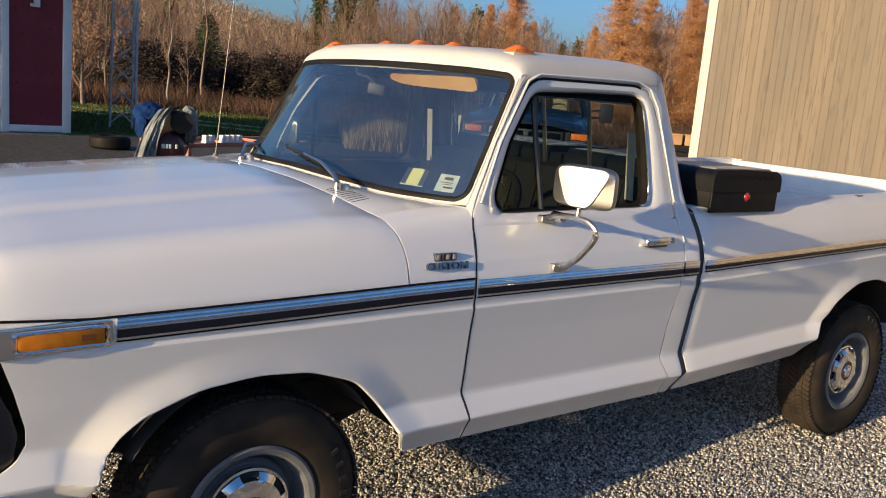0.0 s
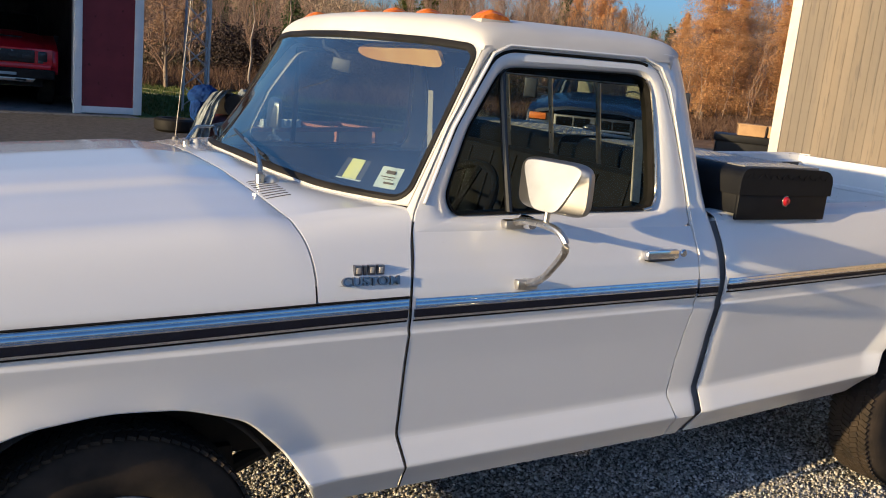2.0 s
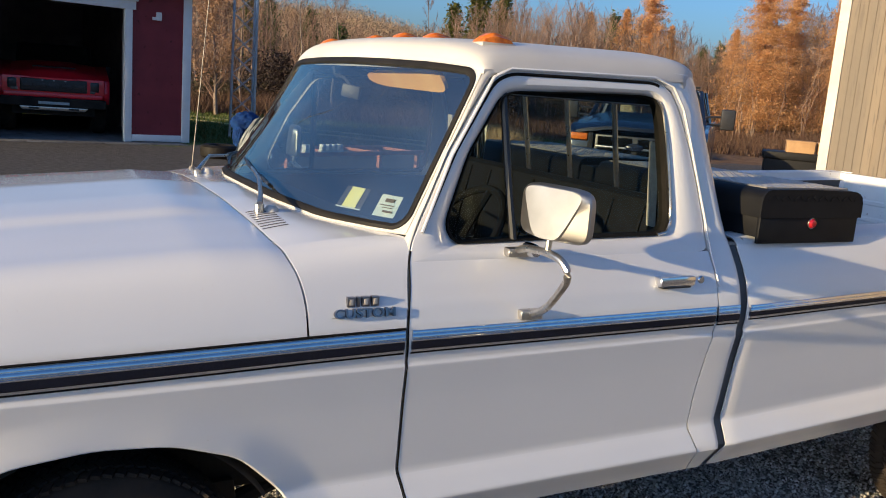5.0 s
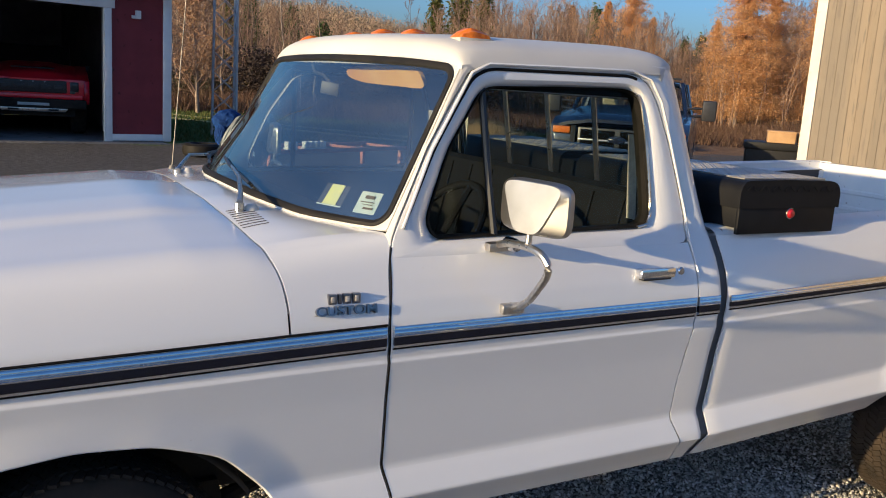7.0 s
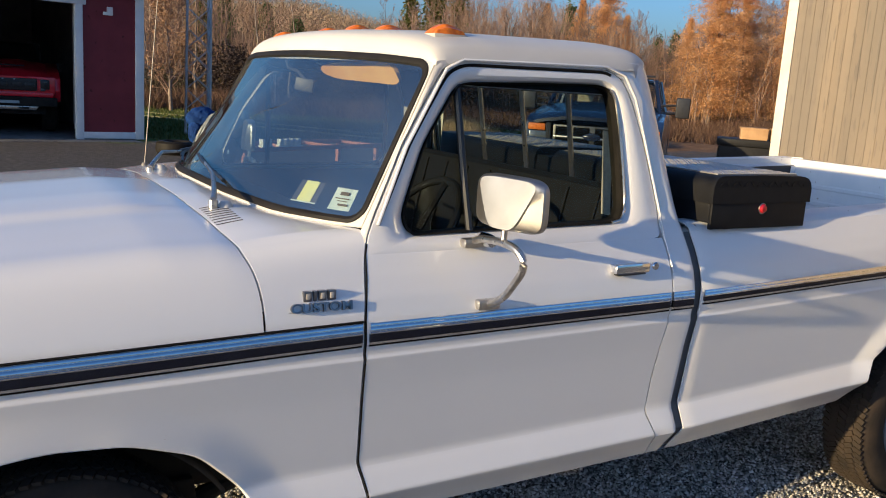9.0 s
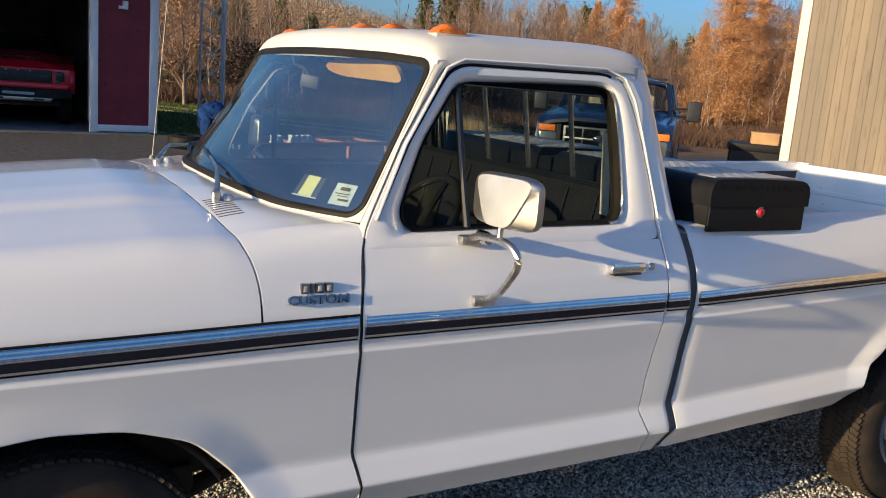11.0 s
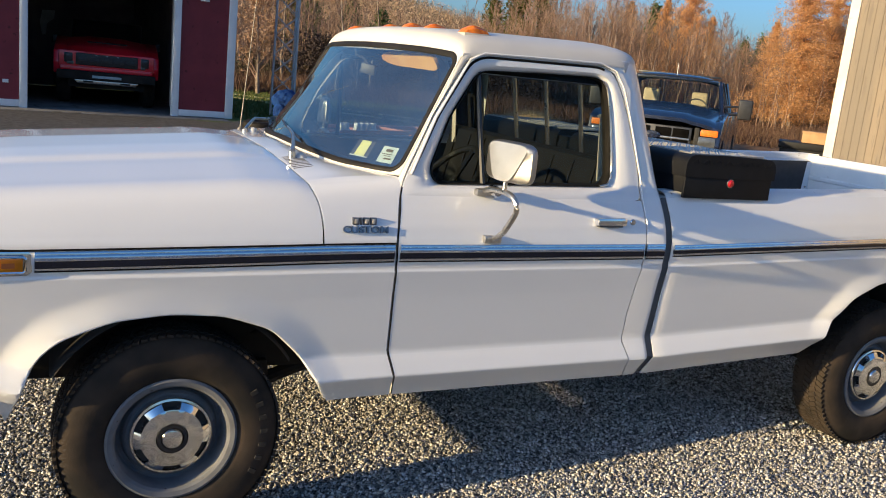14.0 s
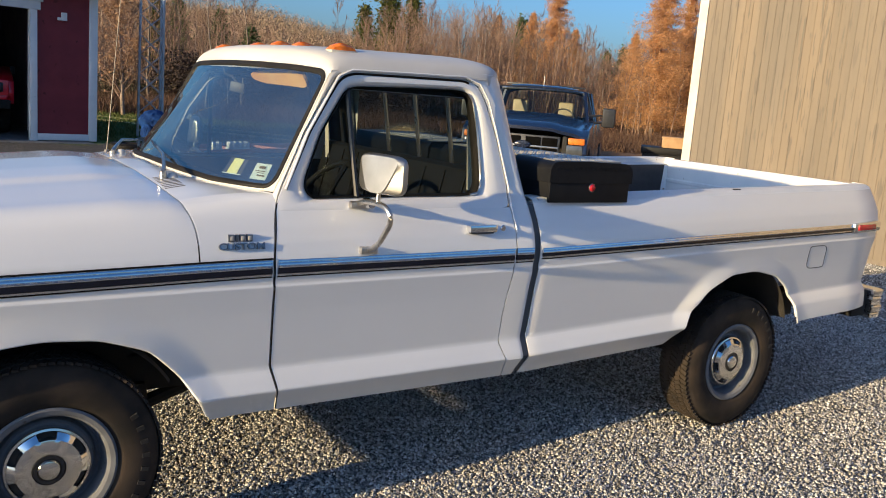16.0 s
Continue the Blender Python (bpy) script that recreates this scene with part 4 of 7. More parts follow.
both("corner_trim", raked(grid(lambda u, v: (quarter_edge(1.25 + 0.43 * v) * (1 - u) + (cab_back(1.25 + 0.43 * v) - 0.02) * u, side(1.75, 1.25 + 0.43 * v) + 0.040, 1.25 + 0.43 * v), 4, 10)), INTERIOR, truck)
vis2 = slab(grid(lambda u, v: (0.945 + 0.075 * v, 1.10 + 0.48 * u, 1.700 - 0.025 * v), 16, 4), 0.014)
part("sun_visor", raked(vis2), INTERIOR, truck, "dark sun visor folded up")
mir = boxed(-0.008, -0.036, -0.023, 0.008, 0.036, 0.023, 0.007)
mir.transform(pose(0.925, 1.035, 1.606, 8, 0, 42))
tube(mir, [(0.930, 1.05, 1.625), (0.925, 1.10, 1.652), (0.915, 1.17, 1.662), (0.91, 1.18, 1.69)], 0.007, 6)
part("inside_mirror", raked(mir), mat("mirror_backing", (0.035, 0.036, 0.038), 0.5, 0, (0.05, 0.05, 0.052), 20), truck, "small dark inside mirror on a bent stem")
BELT = mat("grey_webbing", (0.30, 0.29, 0.27), 0.85, 0, (0.36, 0.35, 0.32), 60)
for y0 in (0.26, W - 0.315):
    part("seat_belt", raked(slab(grid(lambda u, v: (1.70 - 0.03 * v, y0 - 0.022 + 0.044 * u + 0.02 * v, 1.02 + 0.50 * v), 2, 8), 0.002)), BELT, truck, "hanging grey seat belt strap")
# stickers on the windshield
def on_glass(u0, v0, u1, v1, h):
    return raked(slab(grid(lambda a, b: ws_out(u0 + (u1 - u0) * a, v0 + (v1 - v0) * b, h), 4, 4), 0.001))


s1 = part("sticker", on_glass(0.036, 0.065, 0.080, 0.195, -0.004), STICKERW, ws, "white printed sticker")
for a, b, c, d in ((0.150, 0.170, 0.048, 0.066), (0.128, 0.133, 0.044, 0.072), (0.114, 0.118, 0.046, 0.066), (0.088, 0.100, 0.042, 0.062)):
    part("print_bar", on_glass(c, a, d, b, 0.0006), INK, s1)
s2 = part("sticker", on_glass(0.108, 0.080, 0.160, 0.205, -0.004), INK, ws, "dark sticker with a yellow panel")
part("sticker_panel", on_glass(0.118, 0.082, 0.146, 0.203, -0.0005), STICKERY, s2)
part("sticker_edge", on_glass(0.106, 0.074, 0.158, 0.081, -0.0005), STICKERW, s2)

# wipers, parked along the foot of the glass
for y0, reach, start in ((0.50, 0.44, 0.27), (1.29, 0.20, 0.05)):
    bm = tube(bmesh.new(), [(0.455, y0, 1.262), (0.455, y0, 1.288)], 0.013, 10)
    mid = ws_out((y0 + reach - 0.158) / (W - 0.316), 0.10, 0.022)
    tube(bm, [(0.455, y0, 1.288), (0.475, y0 + 0.14 * reach, 1.306), (0.52, y0 + 0.54 * reach, 1.332), tuple(mid)], [0.009, 0.0075, 0.006, 0.0045], 8)
    part("wiper_boss", raked(lathe([(0.0, 0.022), (0.012, 0.020), (0.021, 0.010), (0.024, -0.006)], 20, "z", (0.492, y0 + 0.010, 1.262 + 0.014 * (y0 > 1)))), DIMWHITE, truck, "white wiper pivot boss")
    a = part("wiper_arm", raked(bm), DULLCHROME, truck, "bright wiper arm with a black blade")
    def on(f, h):
        y = y0 + start + 0.38 * f
        return ws_out(min(0.985, (y - 0.158) / (W - 0.316)), 0.055 + 0.09 * f, h)
    bm = tube(bmesh.new(), [on(0.0, 0.006), on(0.25, 0.010), on(0.5, 0.013), on(0.75, 0.010), on(1.0, 0.006)], 0.0055, 6)
    tube(bm, [on(0.22, 0.012), on(0.5, 0.026), on(0.78, 0.012)], 0.005, 6)
    part("wiper_blade", raked(bm), BLACKTRIM, a)

# five amber roof lamps: low wedge lenses with a raised ridge, on pale base plates
LAMPBASE = mat("lamp_base_plate", (0.50, 0.47, 0.42), 0.6, 0, (0.40, 0.37, 0.33), 20)
for i, y in enumerate((0.335, 0.735, W / 2, W - 0.735, W - 0.335)):
    z = 1.773 + 0.018 * (1 - abs(y - W / 2) / 0.8)
    x = 1.072 + 0.026 * (1 - (abs(y - W / 2) / 0.65) ** 2)
    base = boxed(x - 0.056, y - 0.037, z - 0.014, x + 0.056, y + 0.037, z + 0.003, 0.004)
    rl = part("roof_lamp", raked(base), LAMPBASE, roof, "amber roof clearance lamp")
    def lens_fn(u, v):
        rise = float(np.interp(v, [0, 0.10, 0.34, 0.42, 0.62, 0.90, 1.0], [0, 0.55, 0.96, 1.0, 0.90, 0.60, 0.0]))
        across = abs(2 * u - 1)
        top = float(np.interp(across, [0, 0.42, 0.55, 0.9, 1.0], [1.0, 1.0, 0.80, 0.62, 0.0]))
        return (x - 0.053 + 0.106 * v, y + (u - 0.5) * 0.072 * (1 - 0.22 * abs(v - 0.4)), z + 0.002 + 0.029 * rise * top)
    lens = slab(grid(lens_fn, 20, 18), 0.004)
    part("lens", raked(lens), AMBER, rl, "amber lens", 20)

BADGE = mat("badge_metal", (0.32, 0.32, 0.34), 0.28, 1, (0.22, 0.22, 0.24), 40)
# badge: plain shapes above, a word below
badge = part("badge", raked(boxed(0.505, side(0.59, 1.095) - 0.004, 1.078, 0.675, side(0.59, 1.095) + 0.002, 1.082)), DULLCHROME, truck, "chrome model badge")
for i, (x, wd) in enumerate(((0.545, 0.021), (0.570, 0.009), (0.583, 0.021), (0.608, 0.021))):
    y = side(0.58, 1.118)
    sh = part("badge_shape", raked(boxed(x, y - 0.010, 1.105, x + wd, y + 0.004, 1.130, 0.002)), BADGE, badge)
    if wd > 0.01:
        part("badge_inlay", raked(boxed(x + 0.005, y - 0.0112, 1.110, x + wd - 0.005, y - 0.006, 1.125, 0.001)), LAMPBASE, sh)
me = words("CUSTOM", 0.034, 0.005, BADGE, "badge_word")
me.transform(Matrix.Diagonal((1.18, 1, 0.95, 1)))
bw = link_mesh("badge_word", me, badge)
bw.location = (0.590, side(0.59, 1.09) - 0.006, rake(0.59, 1.090))
bw.rotation_euler = (radians(-14), 0, 0)

# driver's mirror and its arm; a like one on the other side
def mirror_set(flip):
    def put(bm):
        raked(bm)
        return mirrored(bm) if flip else bm
    def shell(u, v):
        a = 6.28319 * u
        c, s = math.cos(a), math.sin(a)
        row = round(v * 6)
        up = math.copysign(abs(s) ** 0.40, s)
        k = [1.0, 1.02, 1.02, 0.99, 0.97, 0.93, 0.0][row]
        dx = [0.012, 0.008, -0.004, -0.010, -0.032, -0.038, -0.031][row]
        yy, zz = 0.117 * math.copysign(abs(c) ** 0.40, c), 0.069 * up
        if row in (4, 5):
            yy *= 0.70 + 0.30 * up
            dx *= 0.75 - 0.25 * up
        return (dx, yy * k, zz * k)
    sh = grid(shell, 56, 6)
    sh.transform(pose(1.060, -0.073, 1.351, 0, 0, 12))
    mm = part("side_mirror", put(sh), MIRRORSHELL, truck, "bright metal mirror on a curved tube arm", sharp=28)
    gl = bmesh.new()
    bmesh.ops.create_circle(gl, cap_ends=True, segments=40, radius=0.085)
    gl.transform(pose(1.060, -0.073, 1.351, 0, 0, 12) @ pose(0.010, 0, 0, 0, 90, 0) @ Matrix.Diagonal((0.75, 1.2, 1, 1)))
    part("mirror_glass", put(gl), CHROME, mm)
    arm = [(1.050, 0.078, 1.224), (1.048, 0.03, 1.240), (1.052, -0.05, 1.246), (1.056, -0.115, 1.240), (1.060, -0.148, 1.218), (1.064, -0.142, 1.185), (1.068, -0.07, 1.105), (1.070, -0.01, 1.066), (1.072, 0.02, 1.060)]
    bm = tube(bmesh.new(), [tuple(p) for p in smooth_line(arm, 36)], 0.0105, 10)
    tube(bm, [(1.054, -0.06, 1.244), (1.056, -0.062, 1.295)], 0.008, 8)
    part("mirror_arm", put(bm), DULLCHROME, mm)
    b1 = boxed(1.018, 0.066, 1.206, 1.115, 0.098, 1.232, 0.008)
    part("mirror_bracket", put(b1), DULLCHROME, mm)
    kn = lathe([(0.0, -0.03), (0.016, -0.028), (0.019, -0.01), (0.019, 0.02)], 16, "y", (1.085, 0.062, 1.228))
    part("bracket_knob", put(kn), CHROME, mm)
    b2 = boxed(1.035, 0.002, 1.046, 1.105, 0.034, 1.074, 0.007)
    part("lower_bracket", put(b2), DULLCHROME, mm)


mirror_set(False)
mirror_set(True)

# whip antenna on the far cowl corner
bm = tube(bmesh.new(), [(0.53, W - 0.22, 1.235), (0.53, W - 0.22, 1.255)], [0.018, 0.010], 10)
tube(bm, [(0.53, W - 0.22, 1.25), (0.555, W - 0.23, 1.6), (0.60, W - 0.25, 2.25)], [0.0026, 0.0020, 0.0014], 6)
part("antenna", raked(bm), mat("aged_steel", (0.22, 0.20, 0.18), 0.5, 0.4, (0.16, 0.15, 0.14), 20), truck, "thin metal whip antenna")


# wheels
def make_wheel():
    wh = new("wheel")
    wh.parent = truck
    wh.empty_display_size = 0.1
    prof = [(0.200, -0.090), (0.210, -0.104), (0.238, -0.116), (0.285, -0.120), (0.318, -0.114), (0.342, -0.102), (0.354, -0.090), (0.358, -0.075),
            (0.359, 0.0), (0.358, 0.050), (0.354, 0.064), (0.342, 0.075), (0.318, 0.086), (0.285, 0.091), (0.238, 0.088), (0.210, 0.079), (0.200, 0.068), (0.195, 0.04), (0.195, -0.05), (0.200, -0.090)]
    ty = part("tyre", lathe(prof, 72), TYRE, wh, "worn black tyre with raised letter bars", 50)
    tr = bmesh.new()
    for i in range(84):
        a = 6.28319 * i / 84
        for j, yy in enumerate((-0.087, -0.049, -0.012, 0.025, 0.060)):
            b = boxed(-0.0105, -0.0185, 0.352, 0.0105, 0.0185, 0.3645 if -0.08 < yy < 0.05 else 0.361)
            b.transform(Matrix.Rotation(a + (0.037 if j % 2 else 0), 4, "Y") @ pose(0, yy, 0, 0, 0, 24 if j % 2 else -24))
            me = bpy.data.meshes.new("tmp")
            b.to_mesh(me)
            b.free()
            tr.from_mesh(me)
            bpy.data.meshes.remove(me)
    part("tread", tr, TYRE, ty)
    for i in range(7):
        b = boxed(-0.008, -0.1212, 0.286, 0.008, -0.114, 0.312, 0.001, 1)
        b.transform(Matrix.Rotation(radians(32 + 9.5 * i), 4, "Y"))
        part("letter_bar", b, TYREMARK, ty)
    rim = [(0.202, -0.088), (0.211, -0.100), (0.211, -0.108), (0.203, -0.112), (0.188, -0.107), (0.180, -0.098), (0.177, -0.066), (0.174, -0.030), (0.168, -0.022), (0.158, -0.024), (0.150, -0.046), (0.142, -0.054), (0.130, -0.05), (0.120, -0.03), (0.06, -0.03), (0.05, 0.02)]
    part("rim", lathe(rim, 64), RIM, wh, "scuffed grey steel rim", 25)
    def window(a, grow):
        """1 inside one of the six windows of the hubcap, 0 on a spoke."""
        d = abs((math.degrees(a) - 30 + 30) % 60 - 30)
        return max(0.0, min(1.0, (13.0 + grow - d) / 1.6))
    cap = bmesh.new()
    n = 216
    rows = []
    for r, h, sunk, grow in ((0.134, -0.050, 0, 0), (0.134, -0.074, 0, 0), (0.131, -0.078, 0, 0), (0.1235, -0.080, 0, 0), (0.1220, -0.0835, 0.018, 2), (0.112, -0.090, 0.026, 1), (0.101, -0.0955, 0.022, 0),
                             (0.0995, -0.0965, 0, 0), (0.088, -0.0995, 0, 0), (0.060, -0.1005, 0, 0), (0.052, -0.1005, 0, 0), (0.048, -0.094, 0, 0)):
        row = []
        for k in range(n):
            a = 6.28319 * k / n
            w = window(a, grow) if sunk else 0.0
            spoke = 0.0035 * math.cos(math.radians(6 * ((math.degrees(a) % 60) - 0))) if 0.097 < r < 0.123 else 0.0
            row.append(cap.verts.new((r * math.sin(a), h + sunk * w - max(0.0, spoke) * (1 - w), r * math.cos(a))))
        rows.append(row)
    for a, b in zip(rows, rows[1:]):
        for k in range(n):
            cap.faces.new((a[k], a[(k + 1) % n], b[(k + 1) % n], b[k]))
    bmesh.ops.recalc_face_normals(cap, faces=cap.faces)
    cp = part("hubcap", cap, CHROME, wh, "chrome hubcap with six slots", 30)
    for i in range(6):
        a = radians(30 + 60 * i)
        def slot_fn(u, v):
            r = 0.102 + 0.019 * v
            t = a + (u - 0.5) * radians(23 + 4 * v)
            return (r * math.sin(t), -0.0745 + 0.003 * v, r * math.cos(t))
        part("hubcap_slot", slab(grid(slot_fn, 6, 2), 0.0015), UNDER, cp)
    part("hub_ring", lathe([(0.048, -0.095), (0.048, -0.103), (0.038, -0.103), (0.036, -0.095)], 40), BLACKTRIM, cp)
    part("hub_centre", lathe([(0.0, -0.112), (0.02, -0.111), (0.031, -0.108), (0.036, -0.101), (0.036, -0.090)], 40), CHROME, cp)
    return wh


def copy_part(ob, m, parent):
    c = copy_thing(ob, m)
    c.parent = parent
    return c


wheel_front = make_wheel()
wheel_front.matrix_basis = pose(0, 0.195, 0.365, 0, 28, 0)
copy_part(wheel_front, pose(3.378, 0.195, 0.365, 0, -12, 0), truck)
copy_part(wheel_front, pose(0, W - 0.195, 0.365, 0, 50, 180), truck)
copy_part(wheel_front, pose(3.378, W - 0.195, 0.365, 0, 15, 180), truck)

# cross-box tool chest on the rails
chest = thing("tool_chest", "black tread-plate tool chest across the pickup box behind the cab", "tool box")
RZ = 1.252
cb = boxed(1.960, 0.245, 0.86, 2.415, W - 0.245, RZ, 0.008)
body = part("chest_body", cb, BOXBLACK, chest)
part("chest_shelf", boxed(1.962, 0.082, RZ, 2.415, W - 0.082, RZ + 0.10, 0.006), BOXBLACK, chest)
def lid_bm(y0, y1):
    sec = [(1.953, RZ + 0.066), (1.953, RZ + 0.118), (1.960, RZ + 0.138), (1.974, RZ + 0.152), (1.99, RZ + 0.157), (2.18, RZ + 0.160), (2.395, RZ + 0.155), (2.418, RZ + 0.148), (2.434, RZ + 0.134), (2.441, RZ + 0.112), (2.441, RZ + 0.066)]
    return prism(sec, y0, y1)
for y0, y1 in ((0.066, W / 2 - 0.06), (W / 2 + 0.06, W - 0.066)):
    ld = part("lid", lid_bm(y0, y1), BOXBLACK, chest, "black tread-plate lid with a worn top")
    part("lid_top", boxed(1.995, y0 + 0.03, RZ + 0.150, 2.390, y1 - 0.02, RZ + 0.1615), BOXTOP, ld)
    dia = bmesh.new()
    for i in range(15):
        for j in range(26):
            x, y = 2.008 + i * 0.0268, y0 + 0.04 + j * 0.031
            if y > y1 - 0.03:
                continue
            b = boxed(-0.011, -0.0035, 0, 0.011, 0.0035, 0.0012)
            b.transform(pose(x, y, RZ + 0.1615, 0, 0, 45 if (i + j) % 2 else -45))
            me = bpy.data.meshes.new("tmp")
            b.to_mesh(me)
            b.free()
            dia.from_mesh(me)
            bpy.data.meshes.remove(me)
    part("tread_pattern", dia, BOXTOP, ld)
    edge = bmesh.new()
    for j in range(15):
        b = boxed(-0.011, -0.002, -0.004, 0.011, 0.002, 0.004)
        b.transform(pose(1.990 + j * 0.0295, y0 if y0 < 0.5 else y1, RZ + 0.130, 0, 35 if j % 2 else -35, 0))
        me = bpy.data.meshes.new("tmp")
        b.to_mesh(me)
        b.free()
        edge.from_mesh(me)
        bpy.data.meshes.remove(me)
    part("edge_pattern", edge, BOXBLACK, ld)
part("chest_bridge", boxed(1.965, W / 2 - 0.06, RZ + 0.07, 2.42, W / 2 + 0.06, RZ + 0.128, 0.005), BOXBLACK, chest)
lock = part("lock_ring", lathe([(0.016, -0.006), (0.0185, -0.005), (0.0195, 0.0), (0.0195, 0.012)], 24, "y", (2.204, 0.075, 1.298)), DULLCHROME, chest)
part("lock_button", lathe([(0.0, -0.016), (0.011, -0.014), (0.0165, -0.008), (0.0165, 0.01)], 20, "y", (2.204, 0.075, 1.298)), REDLENS, lock, "red lock button")
part("chest_end", boxed(1.962, 0.072, RZ - 0.020, 2.432, 0.086, RZ + 0.075, 0.004), BOXBLACK, chest)


# ---- ground ----
def ground_z(x, y):
    """Level round the pickup, rising a little towards the shed and the woods."""
    d = math.hypot(x - 2, y)
    z = 0.0
    if -3 < y < 5 and -3 < x < 13:
        ease = min(1.0, max(0.0, min(x - 3.7, 12 - x)), max(0.0, min(y + 3, 5 - y)))
        z += ease * (0.022 * noise.noise((x * 0.9, y * 2.6, 3.0)) + 0.012 * noise.noise((x * 3.1, y * 5.0, 7.0)))
    z += 0.09 * min(1, max(0, (y - 4) / 9)) ** 1.0
    z += 0.9 * max(0, min(1, (d - 34) / 60))
    far = math.hypot(x, y)
    if far > 110:
        a = math.degrees(math.atan2(y, x))
        z += 20 * min(1, (far - 110) / 190) ** 1.2 * max(0.0, min(1, (a - 52) / 16)) * (1 if a < 140 else 0)
    return z


def ground_material():
    m = bpy.data.materials.new("ground")
    m.use_nodes = True
    t, n = m.node_tree, m.node_tree.nodes
    b = n["Principled BSDF"]
    b.inputs["Roughness"].default_value = 0.95
    b.inputs["Specular IOR Level"].default_value = 0.15
    co = n.new("ShaderNodeTexCoord")
    def tex(kind, scale, detail=4.0):
        q = n.new(kind)
        q.inputs["Scale"].default_value = scale
        if kind == "ShaderNodeTexNoise":
            q.inputs["Detail"].default_value = detail
        t.links.new(co.outputs["Object"], q.inputs["Vector"])
        return q
    def ramp(src, *stops):
        r = n.new("ShaderNodeValToRGB")
        r.color_ramp.elements[0].position, r.color_ramp.elements[0].color = stops[0][0], (*stops[0][1], 1)
        r.color_ramp.elements[1].position, r.color_ramp.elements[1].color = stops[-1][0], (*stops[-1][1], 1)
        for p, c in stops[1:-1]:
            r.color_ramp.elements.new(p).color = (*c, 1)
        t.links.new(src, r.inputs["Fac"])
        return r.outputs["Color"]
    def mix(fac, a, bb, mode="MIX"):
        q = n.new("ShaderNodeMix")
        q.data_type, q.blend_type = "RGBA", mode
        t.links.new(fac, q.inputs[0])
        t.links.new(a, q.inputs[6])
        t.links.new(bb, q.inputs[7])
        return q.outputs[2]
    vor = tex("ShaderNodeTexVoronoi", 88)
    gravel = ramp(vor.outputs["Color"], (0.0, (0.043, 0.042, 0.042)), (0.40, (0.161, 0.158, 0.153)), (0.75, (0.309, 0.306, 0.292)), (1.0, (0.515, 0.503, 0.472)))
    big = tex("ShaderNodeTexNoise", 0.7)
    dirt = ramp(tex("ShaderNodeTexNoise", 14, 6).outputs["Fac"], (0.3, (0.050, 0.048, 0.049)), (0.7, (0.115, 0.110, 0.108)))
    grass = ramp(tex("ShaderNodeTexNoise", 9, 6).outputs["Fac"], (0.3, (0.035, 0.075, 0.010)), (0.55, (0.09, 0.13, 0.022)), (0.75, (0.20, 0.17, 0.06)))
    brown = ramp(tex("ShaderNodeTexNoise", 3, 6).outputs["Fac"], (0.3, (0.10, 0.055, 0.03)), (0.7, (0.24, 0.15, 0.08)))
    sep = n.new("ShaderNodeSeparateXYZ")
    t.links.new(co.outputs["Object"], sep.inputs[0])
    def band(src, a, bb):
        wob = n.new("ShaderNodeMath")
        wob.operation = "MULTIPLY_ADD"
        wob.inputs[1].default_value = 5.0
        t.links.new(big.outputs["Fac"], wob.inputs[0])
        t.links.new(src, wob.inputs[2])
        r = n.new("ShaderNodeMapRange")
        r.inputs["From Min"].default_value, r.inputs["From Max"].default_value = a + 2.5, bb + 2.5
        t.links.new(wob.outputs[0], r.inputs["Value"])
        return r.outputs["Result"]
    c = mix(band(sep.outputs["Y"], 7.0, 10.0), gravel, dirt)
    # two slanting strips of sunlight on the lawn, painted in as straw colour
    across = n.new("ShaderNodeVectorMath")
    across.operation = "DOT_PRODUCT"
    across.inputs[1].default_value = (0.821, 0.571, 0.0)
    t.links.new(co.outputs["Object"], across.inputs[0])
    fold = n.new("ShaderNodeMath")
    fold.operation = "PINGPONG"
    fold.inputs[1].default_value = 0.8
    t.links.new(across.outputs["Value"], fold.inputs[0])
    sun_strip, near, both_ = n.new("ShaderNodeMapRange"), n.new("ShaderNodeMath"), n.new("ShaderNodeMath")
    sun_strip.inputs["From Min"].default_value, sun_strip.inputs["From Max"].default_value = 0.36, 0.24
    t.links.new(fold.outputs[0], sun_strip.inputs["Value"])
    near.operation = "COMPARE"
    near.inputs[1].default_value, near.inputs[2].default_value = 20.0, 1.6
    t.links.new(across.outputs["Value"], near.inputs[0])
    both_.operation = "MULTIPLY"
    t.links.new(sun_strip.outputs["Result"], both_.inputs[0])
    t.links.new(near.outputs[0], both_.inputs[1])
    straw = ramp(tex("ShaderNodeTexNoise", 11, 5).outputs["Fac"], (0.3, (0.34, 0.31, 0.10)), (0.7, (0.52, 0.47, 0.20)))
    grass = mix(both_.outputs[0], grass, straw)
    grass = mix(band(sep.outputs["X"], 12.0, 14.0), grass, brown)
    c = mix(band(sep.outputs["Y"], 16.2, 17.0), c, grass)
    c = mix(band(sep.outputs["Y"], 32.0, 36.0), c, brown)
    t.links.new(c, b.inputs["Base Color"])
    bu = n.new("ShaderNodeBump")
    bu.inputs["Strength"].default_value, bu.inputs["Distance"].default_value = 0.9, 0.012
    inv = n.new("ShaderNodeMath")
    inv.operation = "SUBTRACT"
    inv.inputs[0].default_value = 1.0
    t.links.new(vor.outputs["Distance"], inv.inputs[1])
    t.links.new(inv.outputs[0], bu.inputs["Height"])
    t.links.new(bu.outputs["Normal"], b.inputs["Normal"])
    return m


